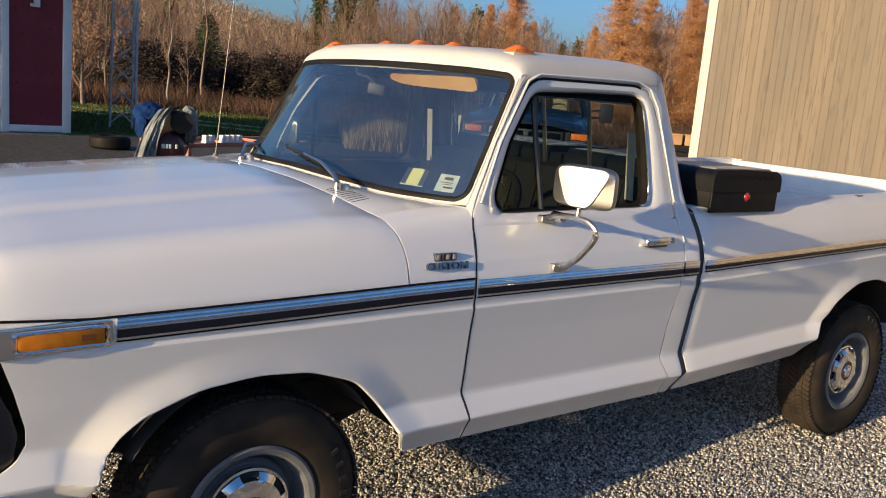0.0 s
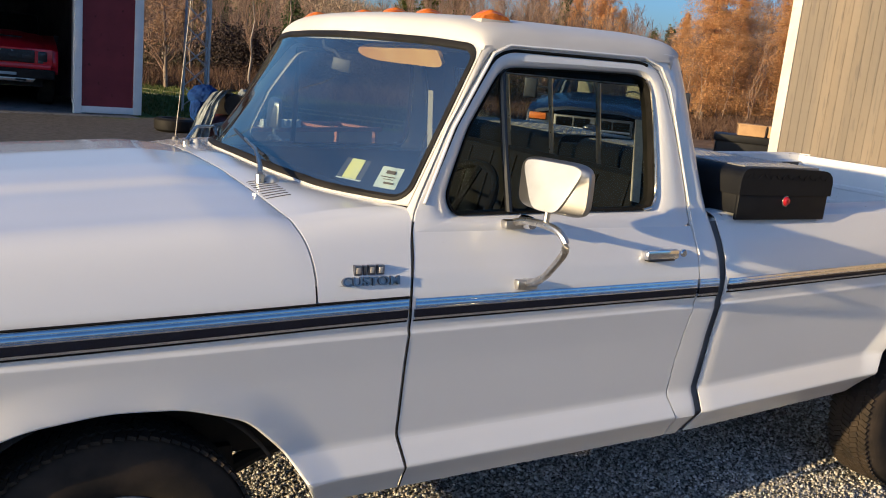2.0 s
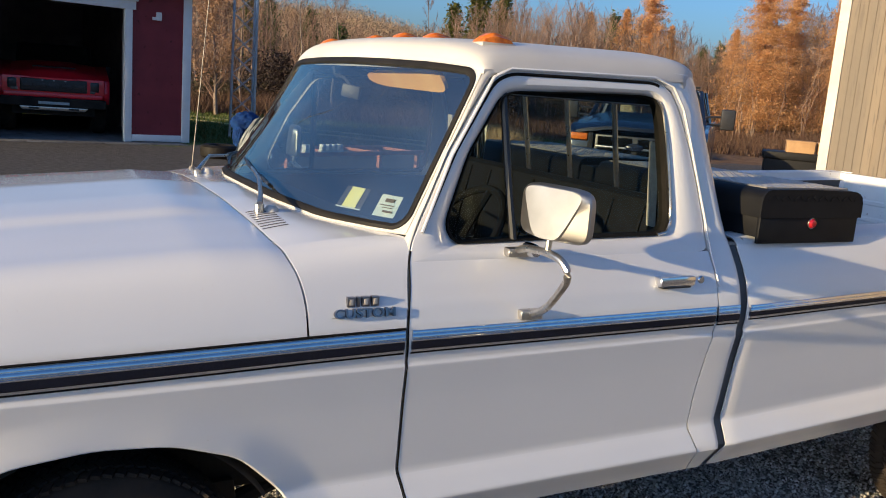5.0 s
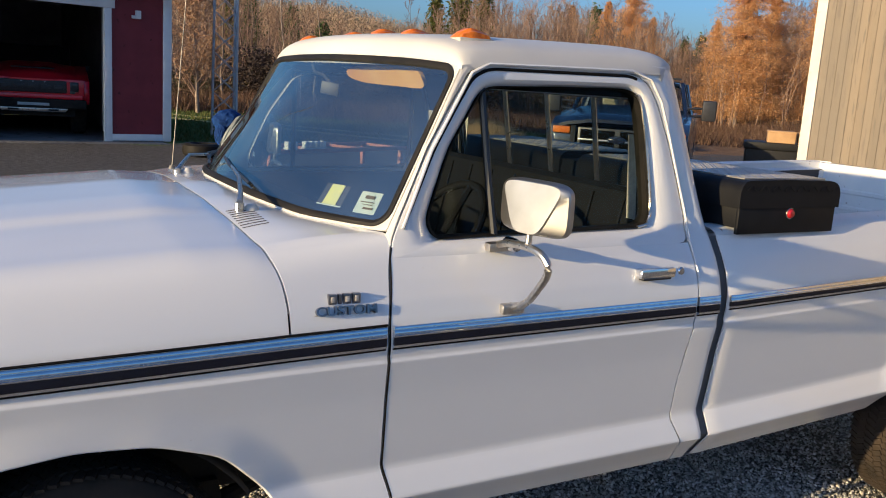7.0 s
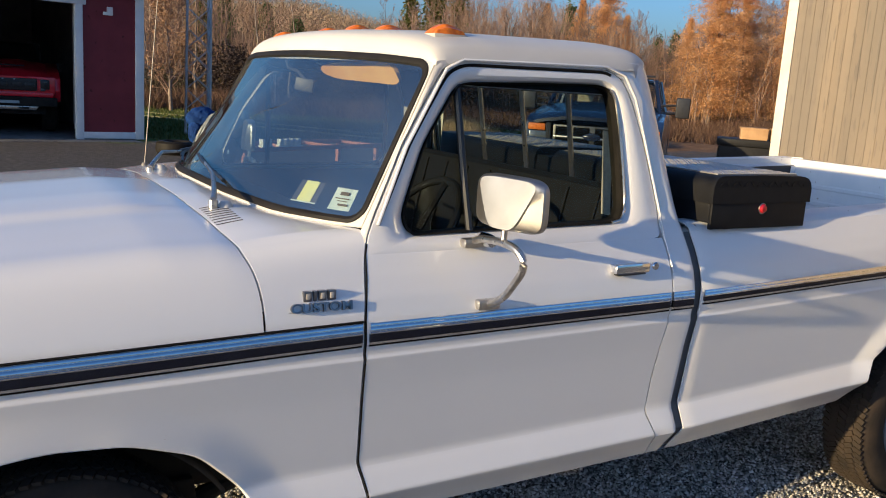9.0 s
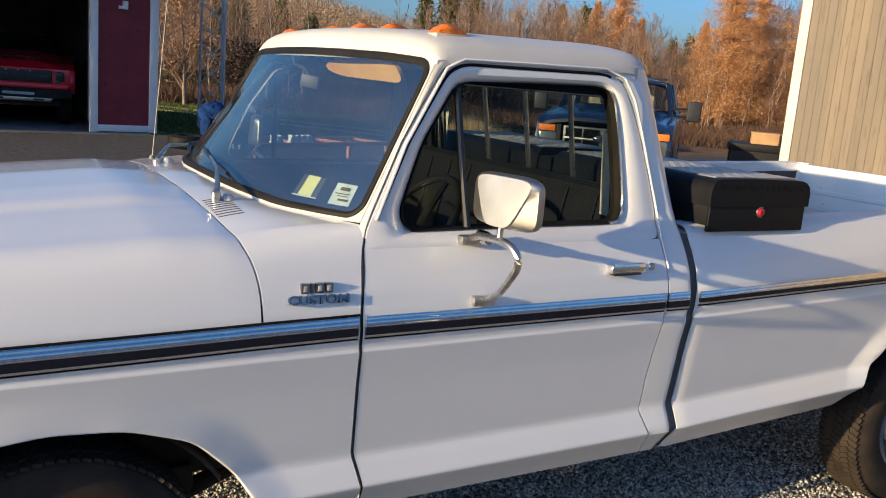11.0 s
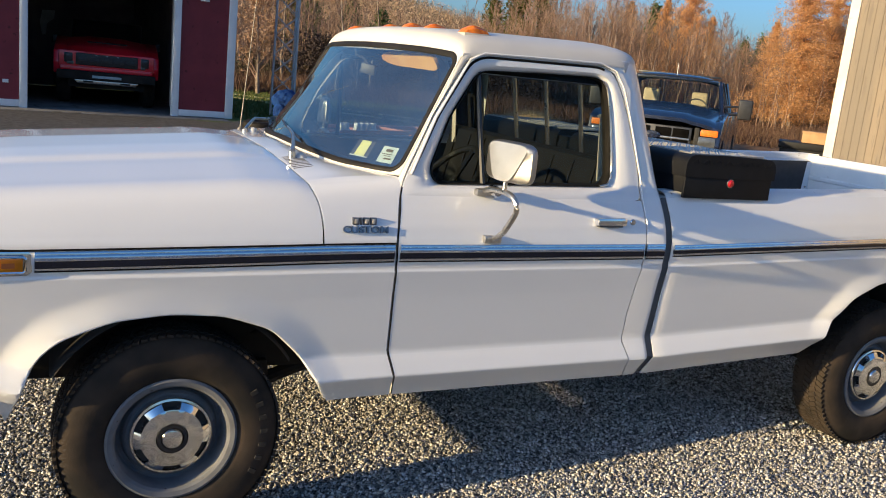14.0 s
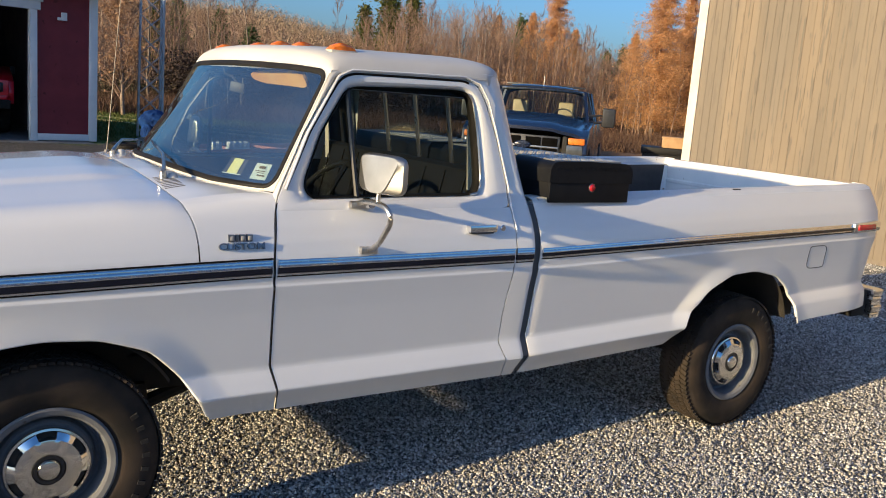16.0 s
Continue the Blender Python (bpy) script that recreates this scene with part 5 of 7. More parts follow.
GROUND = ground_material()
gx = np.unique(np.r_[np.linspace(-1200, -60, 12), np.linspace(-60, -8, 14), np.linspace(-8, 3.5, 24), np.linspace(3.5, 12, 86), np.linspace(12, 16, 9), np.linspace(16, 80, 33), np.linspace(80, 320, 25), np.linspace(320, 1500, 12)])
gy = np.unique(np.r_[np.linspace(-1200, -60, 12), np.linspace(-60, -8, 14), np.linspace(-8, -3, 11), np.linspace(-3, 5, 81), np.linspace(5, 20, 31), np.linspace(20, 90, 36), np.linspace(90, 360, 28), np.linspace(360, 1500, 12)])
verts = [(x, y, ground_z(x, y)) for x in gx for y in gy]
ny = len(gy)
faces = [(i * ny + j, (i + 1) * ny + j, (i + 1) * ny + j + 1, i * ny + j + 1) for i in range(len(gx) - 1) for j in range(ny - 1)]
ground = link_mesh("ground", raw_mesh("ground", verts, faces, GROUND, True))
tagged(ground, "gravel yard running into dirt, lawn and brown scrub", "ground", kind="structure")

STONE = island("gravel_stones", [(0.080, 0.077, 0.073), (0.237, 0.231, 0.218), (0.469, 0.458, 0.430), (0.402, 0.374, 0.329), (0.580, 0.565, 0.530), (0.737, 0.726, 0.706)], 0.85, 0.25)


def stones(count, x0, x1, y0, y1, smin, smax, seed, power=1.0):
    rng = np.random.default_rng(seed)
    base = np.array([(1, 0, 0), (-1, 0.1, 0.1), (0.1, 1, 0), (0, -1, 0.1), (0.25, 0.1, 1), (0, 0, -0.5)], float)
    tri = np.array([(0, 2, 4), (2, 1, 4), (1, 3, 4), (3, 0, 4), (2, 0, 5), (1, 2, 5), (3, 1, 5), (0, 3, 5)])
    x = x0 + (x1 - x0) * rng.random(count) ** power
    y = y0 + (y1 - y0) * rng.random(count)
    rim = np.minimum(np.minimum(x - x0, x1 - x), np.minimum(y - y0, y1 - y))
    keep = rng.random(count) < rim / 0.45          # the patch thins out towards its edges
    x, y = x[keep], y[keep]
    count = len(x)
    s = smin + (smax - smin) * rng.random(count) ** 2
    a = rng.random(count) * 6.28319
    v = base[None] * (0.75 + 0.5 * rng.random((count, 6, 1))) * (s[:, None, None] * np.stack([0.8 + 0.5 * rng.random(count), 0.6 + 0.4 * rng.random(count), 0.65 + 0.60 * rng.random(count)], 1)[:, None, :])
    ca, sa = np.cos(a)[:, None], np.sin(a)[:, None]
    tilt = (rng.random((count, 1)) - 0.5) * 0.9
    v = np.stack([v[..., 0] * ca - v[..., 1] * sa, v[..., 0] * sa + v[..., 1] * ca, v[..., 2] + v[..., 0] * tilt], 2)
    gz = np.array([ground_z(p, q) for p, q in zip(x, y)])
    v[..., 0] += x[:, None]
    v[..., 1] += y[:, None]
    v[..., 2] += (s * 0.22 + gz)[:, None]
    f = (tri[None] + 6 * np.arange(count)[:, None, None]).reshape(-1, 3)
    return v.reshape(-1, 3), f


v1, f1 = stones(145000, -1.3, 3.15, -1.15, 2.1, 0.0040, 0.0110, 1)
v2, f2 = stones(112000, 2.65, 6.9, -2.0, 2.6, 0.0045, 0.0120, 2)
v3, f3 = stones(30000, 6.4, 11.4, -1.3, 4.8, 0.008, 0.017, 3)
gv = np.concatenate([v1, v2, v3])
gf = np.concatenate([f1, f2 + len(v1), f3 + len(v1) + len(v2)])
gravel = link_mesh("gravel", raw_mesh("gravel", gv, gf, STONE))
tagged(gravel, "loose pale grey and tan crushed gravel stones", "gravel", kind="stuff")

# ---- grey-brown board building ----
BOARD = mat("weathered_board", (0.205, 0.166, 0.119), 0.85, 0, (0.156, 0.134, 0.106), 2.6, 9, per=0.07, space="World", bump=0.35, bump_scale=60, dist=0.003, fleck=(0.140, 0.120, 0.096), fleck_scale=26.0, fleck_at=0.55, stretch=(1, 1, 0.10))
BARNTRIM = mat("cream_trim_paint", (0.60, 0.565, 0.50), 0.7, 0, (0.50, 0.47, 0.41), 4, 5, fleck=(0.36, 0.33, 0.28), fleck_scale=14, fleck_at=0.68)
WHITETRIM = mat("white_trim_paint", (0.82, 0.82, 0.80), 0.6, 0, (0.75, 0.75, 0.74), 4, 5, fleck=(0.5, 0.48, 0.45), fleck_scale=14, fleck_at=0.7)
BC, BD = Vector((9.17, 5.62, 0)), Vector((0.295, -0.955, 0))     # near corner and the wall's run
barn = thing("wall_barn", "tall barn wall of weathered tan vertical boards with white corner trim", "building", Matrix.Translation(BC) @ Matrix.Rotation(math.atan2(BD.y, BD.x), 4, "Z"))
tagged(barn, kind="structure")
part("backing", boxed(0.03, -0.013, -0.05, 16.0, 6.0, 7.0), BOARD, barn)
shared = None
x = 0.10
while x < 9.0:
    w = 0.1016
    if shared is None:
        b = boxed(0.002, -0.020, -0.03, w - 0.0035, 0.02, 6.9, 0.002, 1)
        shared = from_bm(b, "board", BOARD)
    o = link_mesh("board", shared, barn)
    o.location = (x, random.uniform(-0.002, 0.002), 0.10)
    x += w
part("corner_trim", boxed(-0.02, -0.032, 0.02, 0.098, 0.04, 7.0, 0.004), BARNTRIM, barn, "cream corner board")
part("corner_trim", boxed(-0.03, -0.02, 0.02, 0.012, 0.11, 7.0, 0.004), BARNTRIM, barn)
part("barn_roof", prism([(-0.5, 6.9), (-0.5, 7.1), (3.0, 9.6), (6.5, 7.1), (6.5, 6.9), (3.0, 9.4)], -0.4, 16.4, "x"), BOARD, barn)

# ---- red shed with an open bay ----
RED = mat("barn_red_siding", (0.155, 0.017, 0.027), 0.6, 0, (0.19, 0.022, 0.032), 2.5, 5, bump=0.1, bump_scale=40, dist=0.002, fleck=(0.08, 0.008, 0.012), fleck_scale=9, fleck_at=0.64)
DARKWALL = mat("shed_inside", (0.26, 0.24, 0.25), 0.9, 0, (0.34, 0.31, 0.31), 3)
CONCRETE = mat("concrete", (0.26, 0.25, 0.24), 0.9, 0, (0.34, 0.33, 0.31), 3, 6, fleck=(0.18, 0.17, 0.16), fleck_scale=20, fleck_at=0.66)
SZ = 0.09
shed = thing("wall_shed", "dark red shed with white trim and an open vehicle bay", "shed", pose(2.33, 16.55, SZ, 0, 0, 8.0))
tagged(shed, kind="structure")
# local x along the front, y into the shed; the bay's right edge is at x = 0
part("wall_front_right", boxed(0.12, 0.02, 0.06, 1.30, 0.16, 3.1), RED, shed)
part("wall_front_left", boxed(-5.5, 0.02, 0.06, -2.90, 0.16, 3.1), RED, shed)
part("wall_over_bay", boxed(-2.90, 0.02, 2.74, 0.12, 0.16, 3.1), RED, shed)
part("wall_right", boxed(1.18, 0.16, 0.06, 1.30, 8.0, 3.1), RED, shed)
part("wall_left", boxed(-5.5, 0.16, 0.06, -5.38, 8.0, 3.1), RED, shed)
part("wall_back", boxed(-5.38, 7.88, 0.06, 1.18, 8.0, 3.1), RED, shed)
for nm, a in (("bay_trim", (0.0, -0.015, -0.0, 0.14, 0.10, 2.66)), ("bay_trim", (-2.92, -0.015, -0.0, -2.78, 0.10, 2.66)), ("bay_head", (-2.98, -0.03, 2.60, 0.20, 0.10, 2.76)),
              ("corner_trim", (1.16, -0.012, 0.02, 1.33, 0.06, 3.1)), ("corner_trim", (1.27, 0.06, 0.02, 1.335, 0.20, 3.1)), ("sill_trim", (0.141, -0.010, 0.03, 1.159, 0.05, 0.16)), ("sill_trim", (-5.5, -0.010, 0.03, -2.921, 0.05, 0.16))):
    part(nm, boxed(*a, 0.006), WHITETRIM, shed)
part("bay_cap", boxed(-3.02, -0.06, 2.761, 0.24, 0.05, 2.80, 0.006), WHITETRIM, shed)
part("footing", boxed(0.10, 0.03, -0.12, 1.29, 0.30, 0.058), CONCRETE, shed)
part("footing", boxed(-5.48, 0.03, -0.12, -2.92, 0.30, 0.058), CONCRETE, shed)
part("bay_floor", boxed(-5.3, -0.50, -0.12, 1.15, 7.9, 0.012, 0.03), mat("stained_concrete", (0.12, 0.118, 0.115), 0.9, 0, (0.20, 0.195, 0.188), 1.3, 6, fleck=(0.07, 0.068, 0.066), fleck_scale=5, fleck_at=0.58), shed)
part("outlet_box", boxed(-3.215, -0.012, 0.470, -3.110, 0.02, 0.535, 0.006), WHITETRIM, shed, "small white outlet box")
part("bay_ceiling", boxed(-5.38, 0.16, 3.0, 1.18, 7.88, 3.06), DARKWALL, shed)
for a in ((-5.37, 7.80, 0.02, 1.17, 7.87, 3.0), (1.10, 0.17, 0.02, 1.17, 7.8, 3.0), (-5.37, 0.17, 0.02, -5.30, 7.8, 3.0)):
    part("lining", boxed(*a), DARKWALL, shed)
part("shed_roof", prism([(-0.45, 3.08), (-0.45, 3.22), (4.0, 3.95), (8.45, 3.22), (8.45, 3.08), (4.0, 3.80)], -5.9, 1.75, "x"), DARKWALL, shed)
for x in (-5.5, 1.18):
    part("gable", prism([(0.06, 3.10), (7.96, 3.10), (4.0, 3.78)], x, x + 0.12, "x"), RED, shed)
sheet = part("hanging_sheet", prism([(-0.16, 0.0), (-0.10, 0.34), (0.22, 0.36), (0.20, 0.14), (0.02, 0.0), (0.0, -0.30), (-0.10, -0.32)], 7.76, 7.78), mat("pale_plastic_sheet", (0.75, 0.73, 0.70), 0.7, 0, (0.60, 0.58, 0.56), 5), shed, "pale sheet hanging on the back wall")
sheet.location = (-1.22, 0, 1.70)
lm = part("wall_lamp", boxed(0.60, -0.06, 2.44, 0.70, 0.02, 2.60, 0.01), WHITETRIM, shed, "small white outdoor lamp")
part("lamp_arm", boxed(0.52, -0.05, 2.44, 0.60, -0.01, 2.50, 0.006), WHITETRIM, lm)
part("bay_door_track", boxed(0.02, 0.17, 0.2, 0.08, 0.25, 2.6), CONCRETE, shed)


# ---- vehicles behind ----
BLUE = mat("dark_blue_paint", (0.006, 0.010, 0.030), 0.25, 0.0, (0.009, 0.014, 0.040), 3, coat=0.5)
DARKTRIM = mat("dark_grey_plastic", (0.03, 0.03, 0.032), 0.5, 0, (0.05, 0.05, 0.05), 12)
TANSEAT = mat("tan_leather", (0.42, 0.36, 0.24), 0.6, 0, (0.34, 0.29, 0.19), 9)
REDPAINT = mat("red_paint", (0.82, 0.010, 0.034), 0.28, 0, (0.74, 0.009, 0.028), 3, coat=0.8)
LAMPCLEAR = mat("clear_lamp", (0.10, 0.105, 0.115), 0.12, 0.3, (0.07, 0.075, 0.08), 18, coat=0.6)


HOLE = mat("deep_shadow_black", (0.003, 0.003, 0.003), 0.95, 0, (0.005, 0.005, 0.005), 9, spec=0.02)


DIMGLASS = glass("tinted_truck_glass", (0.62, 0.68, 0.67), 0.05, 0.0, 0.6)


def sym(bm):
    b2 = bm.copy()
    for v in b2.verts:
        v.co.y = -v.co.y
    bmesh.ops.reverse_faces(b2, faces=b2.faces)
    return b2


def pair(name, bm, material, parent, label=""):
    b2 = sym(bm)
    return part(name, bm, material, parent, label), part(name, b2, material, parent, label)


def round_wheel(parent, x, y, r, w):
    t = part("tyre", lathe([(r * 0.56, -w / 2), (r * 0.8, -w / 2 - 0.01), (r * 0.95, -w * 0.42), (r, -w * 0.3), (r, w * 0.3), (r * 0.95, w * 0.42), (r * 0.8, w / 2 + 0.01), (r * 0.56, w / 2)], 36, "y", (x, y, r)), TYRE, parent)
    part("rim", lathe([(r * 0.57, -w * 0.5), (r * 0.5, -w * 0.4), (r * 0.2, -w * 0.3), (0.0, -w * 0.34)] if y < 0 else [(r * 0.57, w * 0.5), (r * 0.5, w * 0.4), (r * 0.2, w * 0.3), (0.0, w * 0.34)], 30, "y", (x, y, r)), DULLCHROME, t)


def big_pickup():
    """Dark blue heavy pickup; local x runs back from the nose, y from its driver's side (minus) across."""
    p = thing("pickup_truck", "dark blue heavy pickup with tan seats facing the yard", "pickup truck", pose(8.15, 7.99, 0.03, 0, 0, 43.8))
    # hood with a raised middle
    def hood2(u, v):
        y = (u - 0.5) * 1.80
        c = abs(u - 0.5) * 2
        z = 1.20 + 0.16 * v + 0.08 * (1 - c ** 5) - 0.05 * max(0, 0.15 - v) / 0.15 + 0.028 / (1 + math.exp((abs(y) - 0.50) / 0.03))
        return (0.10 + 1.25 * v - 0.08 * (1 - c ** 2), y, z)
    part("hood", lip(grid(hood2, 30, 14), (0, 0, -0.05)), BLUE, p)
    fen = prism([(0.08, 0.62), (0.05, 0.90), (0.10, 1.16), (0.40, 1.255), (1.42, 1.365), (1.42, 0.55), (1.22, 0.55), (1.16, 0.80), (1.0, 0.94), (0.72, 0.96), (0.52, 0.88), (0.42, 0.60)], -1.0, -0.86, "y", 0.02)
    pair("fender", fen, BLUE, p)
    pair("door", prism([(1.44, 0.50), (1.44, 1.31), (2.60, 1.33), (2.60, 0.50)], -1.0, -0.92, "y", 0.02), BLUE, p)
    pair("rear_side", prism([(2.63, 0.50), (2.63, 1.34), (5.7, 1.36), (5.7, 0.60), (4.7, 0.60), (4.6, 0.92), (3.95, 0.92), (3.8, 0.55)], -1.0, -0.90, "y", 0.02), BLUE, p)
    part("roof", lip(grid(lambda u, v: (1.98 + 1.0 * v - 0.06 * (1 - (2 * u - 1) ** 2) * (1 - v), (u - 0.5) * 1.50, 1.86 + 0.085 * (1 - abs(2 * u - 1) ** 4) * math.sin(min(1, 0.15 + v * 4) * 1.5708) - 0.06 * max(0, v - 0.85) / 0.15), 20, 14), (0, 0, -0.03)), BLUE, p)
    part("cab_back", boxed(2.90, -0.80, 1.28, 2.96, 0.80, 1.42), BLUE, p)
    pair("pillar", tube(bmesh.new(), [(1.36, -0.90, 1.31), (1.70, -0.82, 1.62), (1.99, -0.755, 1.86)], 0.035, 8), BLUE, p)
    pair("rear_pillar", tube(bmesh.new(), [(2.93, -0.90, 1.31), (2.93, -0.76, 1.86)], 0.07, 8), BLUE, p)
    pair("door_frame", tube(bmesh.new(), [(2.50, -0.93, 1.32), (2.46, -0.76, 1.87)], 0.03, 8), BLUE, p)
    w = part("windshield", grid(lambda u, v: (1.34 + 0.66 * v - 0.10 * (1 - (2 * u - 1) ** 2), (u - 0.5) * (1.74 - 0.26 * v), 1.385 + 0.485 * v), 12, 4), DIMGLASS, p)
    w.visible_shadow = False
    rw = part("rear_glass", grid(lambda u, v: (2.94, (u - 0.5) * 1.45, 1.42 + 0.40 * v), 2, 2), GLASS, p)
    rw.visible_shadow = False
    for y in (-0.35, 0.35):
        part("glass_bar", boxed(2.92, y - 0.015, 1.42, 2.95, y + 0.015, 1.84), BLACKTRIM, rw)
    part("roof_edge_strip", tube(bmesh.new(), [(1.94, -0.72, 1.885), (1.88, 0, 1.905), (1.94, 0.72, 1.885)], 0.012, 6), BLACKTRIM, p)
    part("light_bar", boxed(2.55, -0.72, 1.93, 2.62, 0.72, 1.965, 0.008), BLACKTRIM, p, "low black rack bar across the cab roof")
    part("dash", boxed(1.36, -0.82, 1.05, 1.72, 0.82, 1.345, 0.05), DARKTRIM, p)
    for y in (-0.42, 0.42):
        s = part("seat", boxed(2.35, y - 0.26, 0.75, 2.52, y + 0.26, 1.40, 0.06, 3), TANSEAT, p, "tan leather seat")
        part("headrest", boxed(2.40, y - 0.14, 1.43, 2.50, y + 0.14, 1.67, 0.05, 3), TANSEAT, s)
    sw = lathe([(0.19 + 0.014 * math.cos(a), 0.014 * math.sin(a)) for a in np.linspace(0, 6.2832, 9)], 28, "z")
    sw.transform(pose(1.90, -0.42, 1.39, 0, -60, 0))
    part("steering_wheel", sw, DARKTRIM, p)
    part("cab_floor", boxed(0.3, -0.86, 0.45, 5.6, 0.86, 0.60), UNDER, p)
    part("firewall", boxed(1.30, -0.86, 0.6, 1.36, 0.86, 1.28), UNDER, p)
    # nose
    g = part("grille", boxed(0.03, -0.58, 0.78, 0.10, 0.58, 1.13, 0.02), mat("dark_chrome", (0.10, 0.098, 0.095), 0.4, 0.9, (0.07, 0.068, 0.066), 14), p, "chrome grille with wide openings")
    for i in range(2):
        for j in range(2):
            for k in range(2):
                y0 = (-0.54 if j == 0 else 0.04) + k * 0.262
                part("grille_slot", boxed(0.016, y0, 0.805 + i * 0.165, 0.06, y0 + 0.240, 0.935 + i * 0.165, 0.012), HOLE, g)
    part("grille_bar", boxed(0.0, -0.56, 0.940, 0.05, 0.56, 0.966, 0.01), DULLCHROME, g)
    ov = lathe([(0.0, -0.015), (0.10, -0.012), (0.115, 0.0)], 28, "x", (0.0, 0, 0))
    ov.transform(pose(-0.005, 0, 0.975) @ Matrix.Diagonal((1, 1.15, 0.5, 1)))
    part("emblem", ov, BLUE, g)
    for s in (-1, 1):
        hl = part("headlight", boxed(0.04, min(s * 0.62, s * 0.94), 0.80, 0.14, max(s * 0.62, s * 0.94), 1.02, 0.03), LAMPCLEAR, p, "clear headlight")
        part("turn_lens", boxed(0.045, min(s * 0.70, s * 0.96), 1.025, 0.16, max(s * 0.70, s * 0.96), 1.125, 0.02), AMBER, hl, "amber turn lens")
        part("lamp_dark", boxed(0.035, min(s * 0.615, s * 0.69), 0.86, 0.10, max(s * 0.615, s * 0.69), 1.14, 0.015), GAPDARK, hl)
    part("bumper", boxed(-0.06, -0.98, 0.52, 0.14, 0.98, 0.76, 0.04, 3), CHROME, p, "chrome bumper")
    for s in (-1, 1):
        m = part("tow_mirror", boxed(1.50, min(s * 1.12, s * 1.34), 1.30, 1.62, max(s * 1.12, s * 1.34), 1.62, 0.03, 3), BLACKTRIM, p, "black tow mirror")
        part("mirror_arm", tube(bmesh.new(), [(1.52, s * 0.92, 1.36), (1.56, s * 1.16, 1.38)], 0.022, 8), BLACKTRIM, m)
        part("mirror_arm", tube(bmesh.new(), [(1.52, s * 0.90, 1.48), (1.56, s * 1.16, 1.50)], 0.018, 8), BLACKTRIM, m)
    for x in (0.82, 4.27):
        for s in (-1, 1):
            round_wheel(p, x, s * 0.86, 0.40, 0.26)
    part("wiper", tube(bmesh.new(), [(1.33, -0.65, 1.395), (1.37, -0.05, 1.425)], 0.012, 6), BLACKTRIM, p)
    part("wiper", tube(bmesh.new(), [(1.33, 0.05, 1.415), (1.37, 0.62, 1.415)], 0.012, 6), BLACKTRIM, p)
    part("roof_antenna", tube(bmesh.new(), [(2.2, 0.0, 1.94), (2.22, 0.0, 2.12)], 0.006, 5), WHITETRIM, p)
    return p


